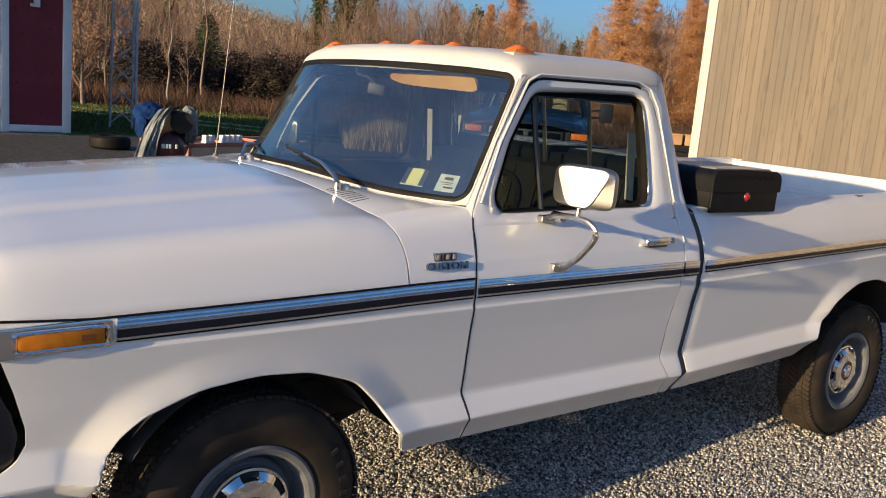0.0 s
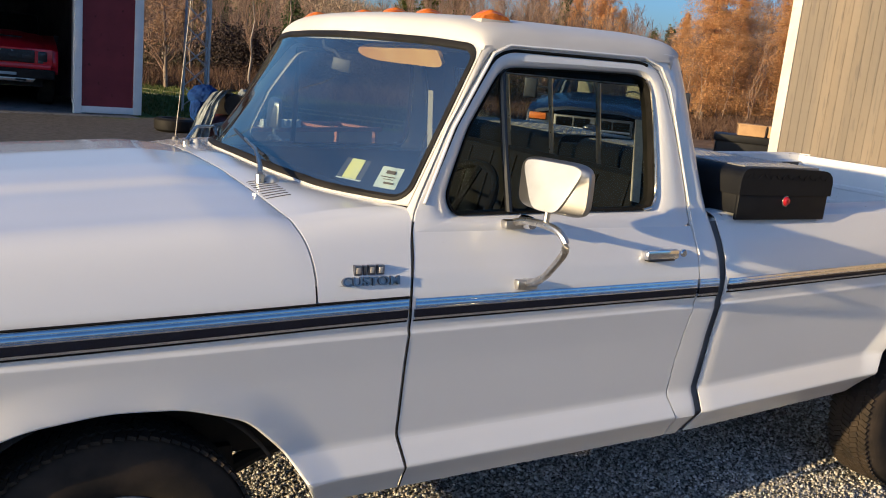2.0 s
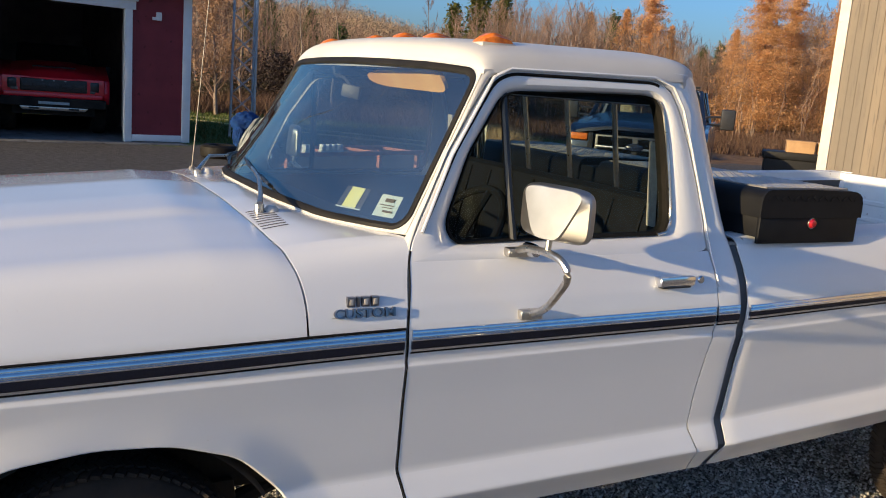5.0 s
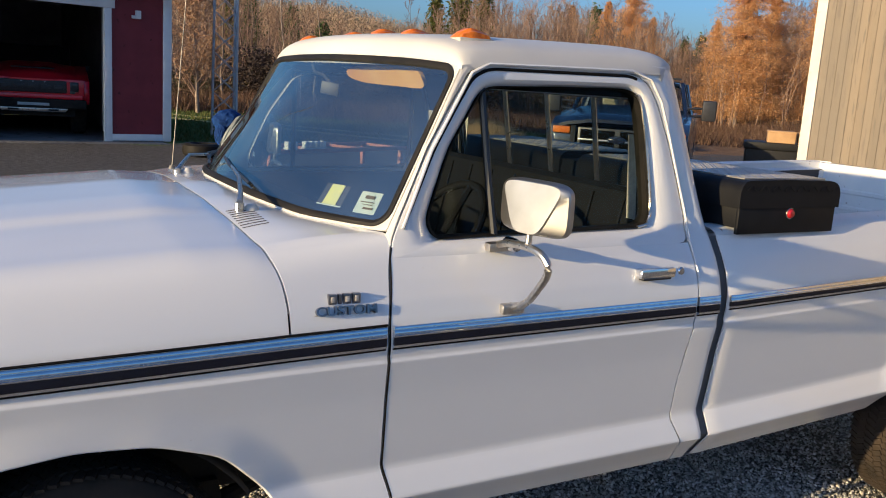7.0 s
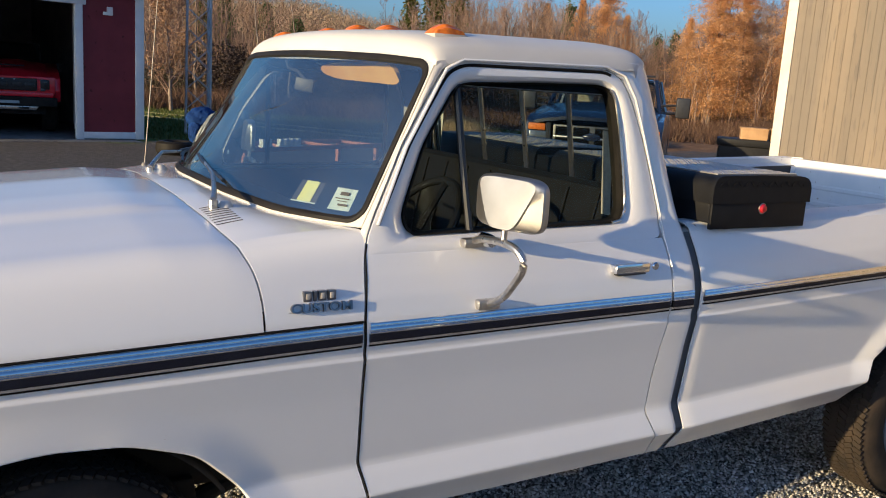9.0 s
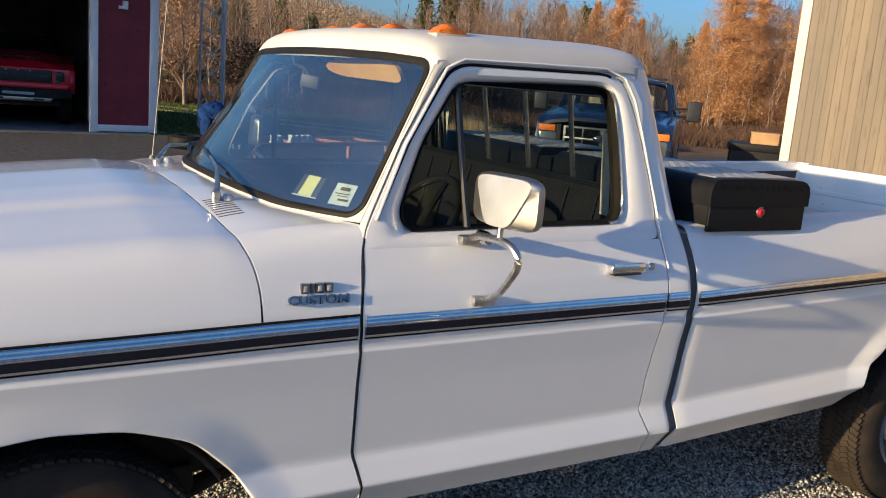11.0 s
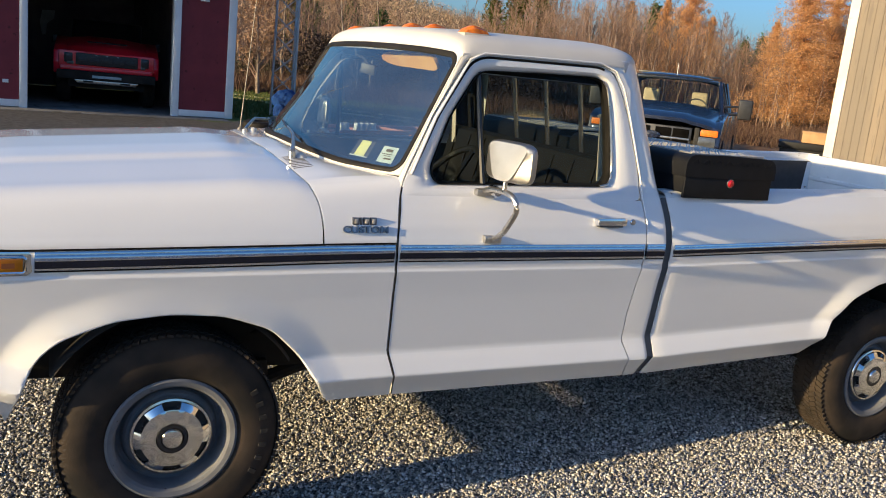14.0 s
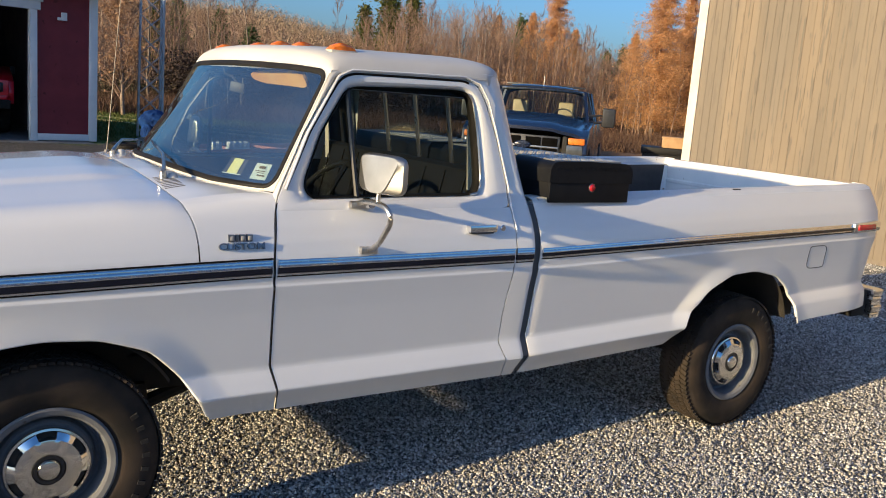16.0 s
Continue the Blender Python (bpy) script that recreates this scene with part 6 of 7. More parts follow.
def red_pickup():
    """Wide red pickup nosed towards the bay opening; local x back from the nose."""
    p = thing("pickup_truck", "bright red pickup with a black grille parked inside the shed", "pickup truck", pose(1.12, 17.6, SZ + 0.02, 0, 0, 86.0) @ Matrix.Diagonal((1, 0.97, 0.92, 1)))
    def hood3(u, v):
        y = (u - 0.5) * 1.70
        c = abs(u - 0.5) * 2
        z = 1.25 + 0.26 * v + 0.05 * (1 - c ** 6) + 0.03 / (1 + math.exp((abs(y) - 0.45) / 0.03)) - 0.10 * max(0, 0.2 - v) / 0.2
        return (0.05 + 1.3 * v - 0.06 * (1 - c ** 2), y, z)
    part("hood", lip(grid(hood3, 24, 12), (0, 0, -0.08)), REDPAINT, p)
    part("hood_scoop", boxed(0.55, -0.42, 1.44, 0.95, 0.42, 1.475, 0.01), GAPDARK, p)
    pair("fender", prism([(0.12, 0.70), (0.05, 0.95), (0.10, 1.22), (0.45, 1.34), (1.5, 1.54), (1.5, 0.60), (1.38, 0.62), (1.28, 0.92), (1.05, 1.04), (0.78, 1.04), (0.56, 0.94), (0.48, 0.70)], -1.09, -0.82, "y", 0.03), REDPAINT, p)
    g = part("grille", boxed(-0.015, -0.64, 0.93, 0.10, 0.64, 1.20, 0.03, 3), BLACKTRIM, p, "black grille with blocky relief")
    for i, y in enumerate((-0.50, -0.25, 0.0, 0.25, 0.50)):
        part("grille_block", boxed(-0.030, y - 0.095, 1.02, 0.03, y + 0.095, 1.105, 0.012), DARKTRIM, g)
    for y in (-0.22, 0.0, 0.22):
        part("marker_light", boxed(-0.024, y - 0.016, 1.16, 0.01, y + 0.016, 1.178), STICKERW, g)
    for s in (-1, 1):
        part("headlight", boxed(0.004, min(s * 0.70, s * 0.88), 0.96, 0.16, max(s * 0.70, s * 0.88), 1.19, 0.04), BLACKTRIM, p, "dark headlight")
        part("lamp_glint", boxed(-0.004, min(s * 0.76, s * 0.84), 1.10, 0.05, max(s * 0.76, s * 0.84), 1.15, 0.01), LAMPCLEAR, p)
        part("corner_vent", boxed(0.010, min(s * 0.68, s * 0.80), 0.93, 0.08, max(s * 0.70, s * 0.82), 1.0, 0.01), LAMPCLEAR, p)
        part("fog_light", boxed(-0.06, min(s * 0.80, s * 0.96), 0.66, 0.02, max(s * 0.80, s * 0.96), 0.72, 0.01), LAMPCLEAR, p)
    part("nose_panel", boxed(0.03, -0.99, 0.86, 0.15, 0.99, 1.245, 0.03, 3), REDPAINT, p)
    part("lower_lip", boxed(0.0, -0.95, 0.80, 0.12, 0.95, 0.895, 0.02), REDPAINT, p)
    b = part("bumper", boxed(-0.08, -1.02, 0.60, 0.10, 1.02, 0.80, 0.04, 3), UNDER, p, "black front bumper with a silver skid plate")
    part("skid_plate", prism([(-0.66, 0.60), (0.66, 0.60), (0.60, 0.52), (-0.60, 0.52)], -0.10, 0.05, "x", 0.015), DULLCHROME, b)
    for s in (-0.38, 0.38):
        part("plate_hole", boxed(-0.108, s - 0.10, 0.545, -0.09, s + 0.10, 0.585), GAPDARK, b)
    part("number_plate", boxed(-0.095, -0.30, 0.655, -0.078, 0.30, 0.715, 0.004), STICKERW, b, "plain pale plate")
    part("cab", prism([(1.35, 1.50), (2.05, 1.98), (3.4, 2.01), (3.7, 1.46)], -0.78, 0.78, "y", 0.05), BLACKTRIM, p)
    part("windshield", grid(lambda u, v: (1.33 + 0.62 * v, (u - 0.5) * (1.5 - 0.2 * v), 1.535 + 0.42 * v), 4, 3), mat("dark_glass", (0.01, 0.011, 0.012), 0.08), p)
    part("body_side", boxed(1.5, -0.98, 0.55, 5.6, 0.98, 1.34, 0.05), REDPAINT, p)
    part("under", boxed(0.1, -0.8, 0.42, 5.4, 0.8, 0.62), UNDER, p)
    for s in (-1, 1):
        part("door_mirror", boxed(1.62, min(s * 1.0, s * 1.20), 1.36, 1.74, max(s * 1.0, s * 1.20), 1.55, 0.04, 3), BLACKTRIM, p)
    for x in (0.92, 4.2):
        for s in (-1, 1):
            round_wheel(p, x, s * 0.90, 0.44, 0.30)


big_pickup()
red_pickup()

# ---- things in the yard ----
STEEL = mat("galvanised_steel", (0.62, 0.61, 0.58), 0.6, 0.0, (0.46, 0.45, 0.43), 6, 4, rough2=0.6)
TX, TY = 5.31, 18.55
tz = ground_z(TX, TY)
tower = thing("lattice_mast", "galvanised three-legged lattice mast on the lawn", "radio mast", pose(TX, TY, tz, 0, 0, 20) @ Matrix.Diagonal((0.97, 0.97, 0.95, 1)))
legs = [(0.36 * math.cos(a), 0.36 * math.sin(a)) for a in (radians(-90), radians(30), radians(150))]
for x, y in legs:
    part("mast_leg", tube(bmesh.new(), [(x, y, -0.05), (x * 0.86, y * 0.86, 7.0)], 0.030, 8), STEEL, tower)
for k in range(14):
    z0, z1 = 0.15 + 0.48 * k, 0.15 + 0.48 * (k + 1)
    s0, s1 = 1 - 0.02 * z0, 1 - 0.02 * z1
    for i in range(3):
        a, b = legs[i], legs[(i + 1) % 3]
        part("mast_brace", tube(bmesh.new(), [(a[0] * s0, a[1] * s0, z0), (b[0] * s1, b[1] * s1, z1)], 0.010, 5), STEEL, tower)
        part("mast_brace", tube(bmesh.new(), [(b[0] * s0, b[1] * s0, z0), (a[0] * s1, a[1] * s1, z1)], 0.010, 5), STEEL, tower)
# red air compressor under a grey tarp with a blue cover
COMPRED = mat("compressor_red", (0.055, 0.011, 0.013), 0.45, 0, (0.04, 0.009, 0.010), 5, coat=0.3)
TARP = mat("grey_tarp", (0.11, 0.125, 0.13), 0.7, 0, (0.25, 0.275, 0.27), 8, 6, bump=0.5, bump_scale=16, dist=0.03)
BLUETARP = mat("blue_cover", (0.006, 0.022, 0.10), 0.85, 0, (0.010, 0.038, 0.16), 8, spec=0.15, bump=0.3, bump_scale=18, dist=0.02)
cx, cy = 3.33, 10.35
cz = ground_z(cx, cy)
comp = thing("air_compressor", "red tank compressor half covered by a grey and blue tarp", "compressor", pose(cx, cy, cz, 0, 0, -8))
tank = lathe([(0.0, -0.46), (0.10, -0.45), (0.20, -0.40), (0.25, -0.32), (0.26, -0.26), (0.26, 0.30), (0.23, 0.40), (0.12, 0.46), (0.0, 0.48)], 32, "y", (0, 0, 0.42))
tank.transform(pose(0.05, 0, 0, 0, 0, -18))
part("tank", tank, COMPRED, comp, "dark red tank")
for s in (-1, 1):
    part("foot", boxed(-0.16, s * 0.30 - 0.03, 0.0, 0.16, s * 0.30 + 0.03, 0.22, 0.01), COMPRED, comp)
part("pump", boxed(-0.10, -0.30, 0.66, 0.20, 0.20, 0.96, 0.05), UNDER, comp)
part("flywheel", lathe([(0.0, -0.03), (0.15, -0.03), (0.16, 0.0), (0.15, 0.03), (0.0, 0.03)], 24, "y", (0.16, -0.34, 0.80)), UNDER, comp)
for x0, w in ((-0.13, 0.05), (-0.07, 0.03), (-0.03, 0.03), (0.06, 0.025)):
    part("tank_mark", boxed(x0, -0.475, 0.44, x0 + w, -0.452, 0.50, 0.003), STICKERW, comp)


def lump(cx0, cy0, cz0, rx, ry, rz, seed, fold=0.07):
    """A crumpled bundle of sheet."""
    bm = bmesh.new()
    bmesh.ops.create_icosphere(bm, subdivisions=5, radius=1)
    for v in bm.verts:
        d = noise.noise(v.co * 2.3 + Vector((seed, 0, 0))) + 0.8 * abs(noise.noise(Vector((v.co.x * 5, v.co.y * 5, v.co.z * 2.2)) + Vector((0, seed, 0)))) + 0.3 * noise.noise(v.co * 11)
        k = 1 + fold * 2.2 * d
        v.co = Vector((cx0 + v.co.x * rx * k, cy0 + v.co.y * ry * k, cz0 + v.co.z * rz * k))
    return bm


def drape(line, width, seed):
    """A sheet hanging along a line of places, with folds down its length."""
    line = smooth_line(line, 40)
    def at(u, v):
        p = Vector(line[round(v * 40)])
        f = noise.noise((u * 4.5 + seed, v * 1.2, seed)) * 0.09 + noise.noise((u * 11, v * 3 + seed, 2.0)) * 0.03
        w = width * (0.75 + 0.35 * v + 0.15 * noise.noise((v * 4, seed, 0.0)))
        return p + Vector(((u - 0.5) * w, -f - 0.04 * math.sin(math.pi * u), 0.30 * f + 0.05 * (u - 0.5)))
    return lip(grid(at, 28, 40, False), (0.0, 0.010, 0.0))


part("cover", lump(-0.22, 0.0, 0.88, 0.21, 0.22, 0.16, 1.0, 0.05), BLUETARP, comp, "crumpled blue plastic cover")
part("cover", lump(-0.32, -0.10, 0.70, 0.10, 0.14, 0.16, 6.0, 0.06), BLUETARP, comp)
part("tarp", lump(0.34, 0.04, 0.74, 0.13, 0.22, 0.27, 4.0, 0.07), TARP, comp, "crumpled grey tarp")
part("tarp", drape([(0.12, -0.22, 0.98), (-0.04, -0.34, 1.00), (-0.18, -0.42, 0.82), (-0.30, -0.46, 0.52), (-0.38, -0.48, 0.20)], 0.26, 3.0), TARP, comp)

loose = thing("loose_tyre", "black tyre lying flat on the dirt by the shed", "tyre", pose(3.62, 13.95, ground_z(3.6, 13.9)))
part("tyre_casing", lathe([(0.19, 0.03), (0.22, 0.0), (0.30, 0.0), (0.345, 0.04), (0.355, 0.12), (0.345, 0.20), (0.30, 0.235), (0.22, 0.235), (0.19, 0.20), (0.21, 0.12), (0.19, 0.03)], 40, "z"), GASKET, loose)

# orange flat trailer frame with white fittings
ORANGE = mat("faded_orange_paint", (0.52, 0.18, 0.10), 0.7, 0, (0.40, 0.19, 0.13), 5, 5)
frx, fry = 4.22, 11.05
fr = thing("trailer_frame", "low orange steel trailer frame with white clamps on top", "trailer", pose(frx, fry, ground_z(frx, fry), 0, 0, 25) @ Matrix.Diagonal((1, 1, 0.69, 1)))
for y in (0.0, 0.9):
    part("frame_beam", boxed(-0.45, y - 0.04, 0.52, 2.95, y + 0.04, 0.62, 0.008), ORANGE, fr)
for x in (-0.38, 0.85, 1.85, 2.85):
    part("cross_beam", boxed(x - 0.04, 0.041, 0.53, x + 0.04, 0.859, 0.60, 0.006), ORANGE, fr)
for x in (-0.35, 2.8):
    for y in (0.0, 0.9):
        part("stand", boxed(x - 0.035, y - 0.035, 0.0, x + 0.035, y + 0.035, 0.52, 0.006), ORANGE, fr)
for x in (0.08, 0.46, 0.72):
    c = part("clamp", boxed(x - 0.11, -0.05, 0.621, x + 0.11, 0.06, 0.66, 0.008), WHITETRIM, fr, "white clamp fitting")
    part("clamp_block", boxed(x - 0.10, -0.04, 0.66, x - 0.03, 0.05, 0.80, 0.01), WHITETRIM, c)
    part("clamp_block", boxed(x + 0.03, -0.04, 0.66, x + 0.10, 0.05, 0.80, 0.01), WHITETRIM, c)

# dark bin with wooden crates by the building's corner
BINX, BINY = 11.3, 8.05
WOOD = mat("pale_crate_wood", (0.42, 0.27, 0.13), 0.75, 0, (0.34, 0.21, 0.10), 7, 5, bump=0.2, bump_scale=40, dist=0.003)
bz = ground_z(BINX, BINY)
binn = thing("storage_bin", "dark lidded storage bin beside the building", "bin", pose(BINX, BINY, bz, 0, 0, 43))
part("bin_body", boxed(-0.35, -1.5, 0, 0.35, 0.28, 0.92, 0.03), BOXBLACK, binn)
part("bin_lid", boxed(-0.38, -1.53, 0.90, 0.38, 0.31, 1.02, 0.025), BOXBLACK, binn)
for i, y in enumerate((-0.25, -0.72)):
    c = thing("wooden_crate", "pale wooden crate standing on the dark bin", "crate", pose(BINX, BINY, bz, 0, 0, 43) @ pose(0, y, 1.02), group="crates on the bin")
    part("crate_side", boxed(-0.22, -0.21, 0, 0.22, 0.21, 0.19, 0.008), WOOD, c)
    part("crate_rim", boxed(-0.23, -0.22, 0.16, 0.23, 0.22, 0.185, 0.004), WOOD, c)


# ---- trees ----
class Twigs:
    """Collects tapered three- or four-sided bars into one mesh."""

    def __init__(self):
        self.v, self.f = [], []

    def bar(self, p0, p1, r0, r1, n=3):
        d = p1 - p0
        L = np.linalg.norm(d)
        if L < 1e-6:
            return
        d = d / L
        a = np.cross(d, (0.31, 0.17, 0.93))
        a /= np.linalg.norm(a) + 1e-9
        b = np.cross(d, a)
        base = len(self.v)
        for p, r in ((p0, r0), (p1, r1)):
            for k in range(n):
                t = 6.28319 * k / n
                self.v.append(p + r * (math.cos(t) * a + math.sin(t) * b))
        for k in range(n):
            self.f.append((base + k, base + (k + 1) % n, base + n + (k + 1) % n, base + n + k))

    def mesh(self, name, material):
        return raw_mesh(name, np.array(self.v), np.array(self.f), material)


BARK = mat("grey_brown_bark", (0.16, 0.12, 0.09), 0.9, 0, (0.25, 0.20, 0.16), 8, 5, per=0.3)
BIRCH = mat("pale_birch_bark", (0.30, 0.26, 0.22), 0.8, 0, (0.17, 0.14, 0.115), 5, 5, per=0.2)
TWIG = mat("red_brown_twigs", (0.150, 0.096, 0.068), 0.9, 0, (0.245, 0.165, 0.112), 0.6, 3, per=0.35, space="World")
LARCH = island("larch_needles", [(0.52, 0.28, 0.11), (0.62, 0.36, 0.15), (0.68, 0.43, 0.20), (0.56, 0.31, 0.125), (0.46, 0.26, 0.11)], 0.8, 0.1, 0.45)
SPRUCE = island("spruce_needles", [(0.03, 0.06, 0.02), (0.06, 0.09, 0.03), (0.085, 0.115, 0.045), (0.04, 0.07, 0.025)], 0.8, 0.1, 0.15)
LEAF = island("dry_brown_leaves", [(0.24, 0.14, 0.085), (0.34, 0.22, 0.14), (0.28, 0.175, 0.105), (0.20, 0.12, 0.075)], 0.8, 0.1, 0.3)
PINE = island("pine_needles", [(0.05, 0.065, 0.015), (0.09, 0.10, 0.025), (0.12, 0.115, 0.03), (0.06, 0.07, 0.02)], 0.8, 0.1, 0.2)


def unit(az, up):
    return np.array([math.cos(az) * math.cos(up), math.sin(az) * math.cos(up), math.sin(up)])


def bare_tree(seed, h=8.0, spread=0.26, limbs=20, pale=False, leafy=0):
    """A leafless tree: trunk, limbs, twigs; of height h."""
    r = random.Random(seed)
    trunk, crown = Twigs(), Twigs()
    pts = [np.array([0.0, 0.0, -0.15])]
    n = 8
    for i in range(n):
        pts.append(pts[-1] + np.array([r.uniform(-1, 1) * 0.02 * h, r.uniform(-1, 1) * 0.02 * h, (h + 0.15) / n]))
    r0 = 0.0095 * h + 0.01
    rad = [r0 * (1 - 0.93 * (i / n) ** 0.85) for i in range(n + 1)]
    for i in range(n):
        trunk.bar(pts[i], pts[i + 1], rad[i], rad[i + 1], 6)
    leaves = []
    for _ in range(limbs):
        t = r.uniform(0.22 if not leafy else 0.08, 0.97)
        k = min(int(t * n), n - 1)
        f = t * n - k
        p = pts[k] * (1 - f) + pts[k + 1] * f
        az, up = r.uniform(0, 6.283), r.uniform(0.55, 1.15)
        L = h * spread * (1.15 - 0.8 * t) * r.uniform(0.7, 1.2)
        rr = rad[k] * 0.45
        for s in range(3):
            q = p + unit(az, up) * L / 3
            crown.bar(p, q, max(rr * (1 - s * 0.28), 0.008), max(rr * (0.72 - s * 0.25), 0.006), 4)
            for _ in range(3 + s):
                a2, u2 = az + r.uniform(-1.3, 1.3), min(1.45, up + r.uniform(-0.4, 0.5))
                l2 = L * r.uniform(0.22, 0.5)
                q2 = q + unit(a2, u2) * l2
                crown.bar(q, q2, 0.008, 0.0045, 3)
                for _ in range(2):
                    m = q * 0.45 + q2 * 0.55
                    q3 = m + unit(a2 + r.uniform(-1, 1), min(1.5, u2 + r.uniform(-0.3, 0.5))) * l2 * r.uniform(0.4, 0.8)
                    crown.bar(m, q3, 0.006, 0.0035, 3)
                    if leafy:
                        leaves += [m, q3, (m + q3) / 2]
            p, az, up = q, az + r.uniform(-0.4, 0.4), min(1.4, up + r.uniform(-0.1, 0.3))
    made = new("tree")
    made.empty_display_size = 0.2
    link_mesh("trunk", trunk.mesh("trunk", BIRCH if pale else BARK), made)
    link_mesh("crown", crown.mesh("crown", TWIG), made)
    if leafy:
        link_mesh("leaves", clumps(leaves, 0.05, seed, LEAF, leafy), made)
    return made


def clumps(points, size, seed, material, each=1, droop=0.0):
    """Small bent leaf shapes round points."""
    rng = np.random.default_rng(seed)
    p = np.repeat(np.array(points), each, 0)
    n = len(p)
    p = p + rng.normal(0, size * 1.6, (n, 3))
    a = rng.normal(0, 1, (n, 3))
    a[:, 2] = a[:, 2] * 0.5 - droop
    a /= np.linalg.norm(a, axis=1)[:, None]
    b = np.cross(a, rng.normal(0, 1, (n, 3)))
    b /= np.linalg.norm(b, axis=1)[:, None] + 1e-9
    s = size * (0.6 + 0.9 * rng.random((n, 1)))
    v = np.stack([p - a * s, p + b * s * 0.45, p + a * s, p - b * s * 0.45], 1).reshape(-1, 3)
    f = np.arange(n * 4).reshape(-1, 4)
    return raw_mesh("leaves", v, f, material)


def conifer(seed, h, width, material, per_branch=26, branches=95, size=0.10, droop=0.15, bare_base=0.08, name="tree"):
    """A needle tree: trunk, drooping branches with many small clumps, ragged outline."""
    r = random.Random(seed)
    trunk, wood = Twigs(), Twigs()
    for i in range(6):
        trunk.bar(np.array([0, 0, h * i / 6 - 0.1]), np.array([0, 0, h * (i + 1) / 6 - 0.1]), 0.014 * h * (1 - i / 6.3), 0.014 * h * (1 - (i + 1) / 6.3), 6)
    pts = []
    for i in range(branches):
        t = bare_base + (1 - bare_base) * (i / branches) ** 0.92
        az = i * 2.399 + r.uniform(-0.4, 0.4)
        L = width * (1 - t) ** 0.8 * r.uniform(0.55, 1.2) + 0.12
        p = np.array([0, 0, h * t])
        up = r.uniform(-0.10, 0.35) - droop * (1 - t)
        steps = 4
        for s in range(steps):
            q = p + unit(az, up) * L / steps
            wood.bar(p, q, 0.02 * (1 - s / 5), 0.014 * (1 - s / 5), 3)
            k = max(1, int(per_branch / steps * (0.4 + 0.8 * L / width)))
            for _ in range(k):
                f = r.random()
                w = 0.14 * L
                pts.append(p * (1 - f) + q * f + np.array([r.gauss(0, w), r.gauss(0, w), r.gauss(-0.03, w * 0.55)]))
            p, up = q, up - 0.10 + r.uniform(-0.1, 0.15)
    for _ in range(24):
        pts.append(np.array([r.gauss(0, 0.05), r.gauss(0, 0.05), h * r.uniform(0.93, 1.02)]))
    made = new(name)
    made.empty_display_size = 0.2
    trunk.v, trunk.f = trunk.v + wood.v, trunk.f + [tuple(k + len(trunk.v) for k in q) for q in wood.f]
    link_mesh("trunk", trunk.mesh("trunk", BARK), made)
    link_mesh("crown", clumps(pts, size, seed, material, 5 if size < 0.05 else 2, droop), made)
    return made


GRASS_AZ = 58.8
EYE_X, EYE_Y = -0.4, -2.5     # the spot in the yard from which bearings below are counted


def at_bearing(az, d):
    x, y = EYE_X + d * math.cos(radians(az)), EYE_Y + d * math.sin(radians(az))
    return x, y, ground_z(x, y)


rt = random.Random(11)
BARE = [bare_tree(100 + i, 8.0, rt.uniform(0.18, 0.28), rt.randint(18, 26), i in (1, 4, 6)) for i in range(7)]
for t in BARE:
    tagged(t, "leafless grey-brown tree with fine reddish twigs", "tree", "bare trees at the wood's edge")
for i in (1, 4, 6):
    tagged(BARE[i], "leafless birch with a pale slender trunk")


def top_angle(az):
    return float(np.interp(az, [36, 41, 44.5, 46, 48, 51, 55, 59, 62, 64, 67, 69, 72, 76, 84, 100], [6.5, 6.0, 4.6, 4.0, 5.0, 5.4, 5.8, 5.6, 4.6, 3.6, 3.4, 3.8, 5.6, 6.2, 6.5, 6.5]))


used = set()
for i in range(150):
    az = rt.uniform(37.0, 86.0)
    if az > 63 and rt.random() < 0.5:
        az = rt.uniform(38.0, 63.0)
    d = rt.uniform(46, 72)
    x, y, z = at_bearing(az, d)
    hgt = (1.65 - z + d * math.tan(radians(top_angle(az)))) * rt.uniform(0.70, 1.04)
    k = rt.randrange(7)
    m = pose(x, y, z, 0, 0, rt.uniform(0, 360)) @ Matrix.Scale(hgt / 8.0, 4)
    if k not in used:
        used.add(k)
        BARE[k].matrix_basis = m
    else:
        c = copy_thing(BARE[k], m)
        c.scale = (hgt / 8.0,) * 3

# tawny larches
L1 = conifer(5, 9.0, 3.0, LARCH, 120, 150, 0.036, 0.1)
tagged(L1, "tall larch in burnt-orange autumn colour", "larch tree", "orange larches")
x, y, z = at_bearing(43.0, 48)
L1.matrix_basis = pose(x, y, z)
L2 = conifer(6, 9.0, 2.7, LARCH, 110, 140, 0.036, 0.1)
tagged(L2, "tall larch in burnt-orange autumn colour", "larch tree", "orange larches")
x, y, z = at_bearing(49.7, 58)
L2.matrix_basis = pose(x, y, z)
for src, az, d, s in ((L2, 41.4, 52, 0.92), (L1, 51.2, 66, 0.85), (L2, 48.4, 63, 0.72), (L1, 38.6, 50, 0.95), (L2, 44.6, 55, 0.66), (L1, 53.4, 72, 0.86)):
    x, y, z = at_bearing(az, d)
    c = copy_thing(src, pose(x, y, z, 0, 0, 73 * s * 5))
    c.scale = (s,) * 3

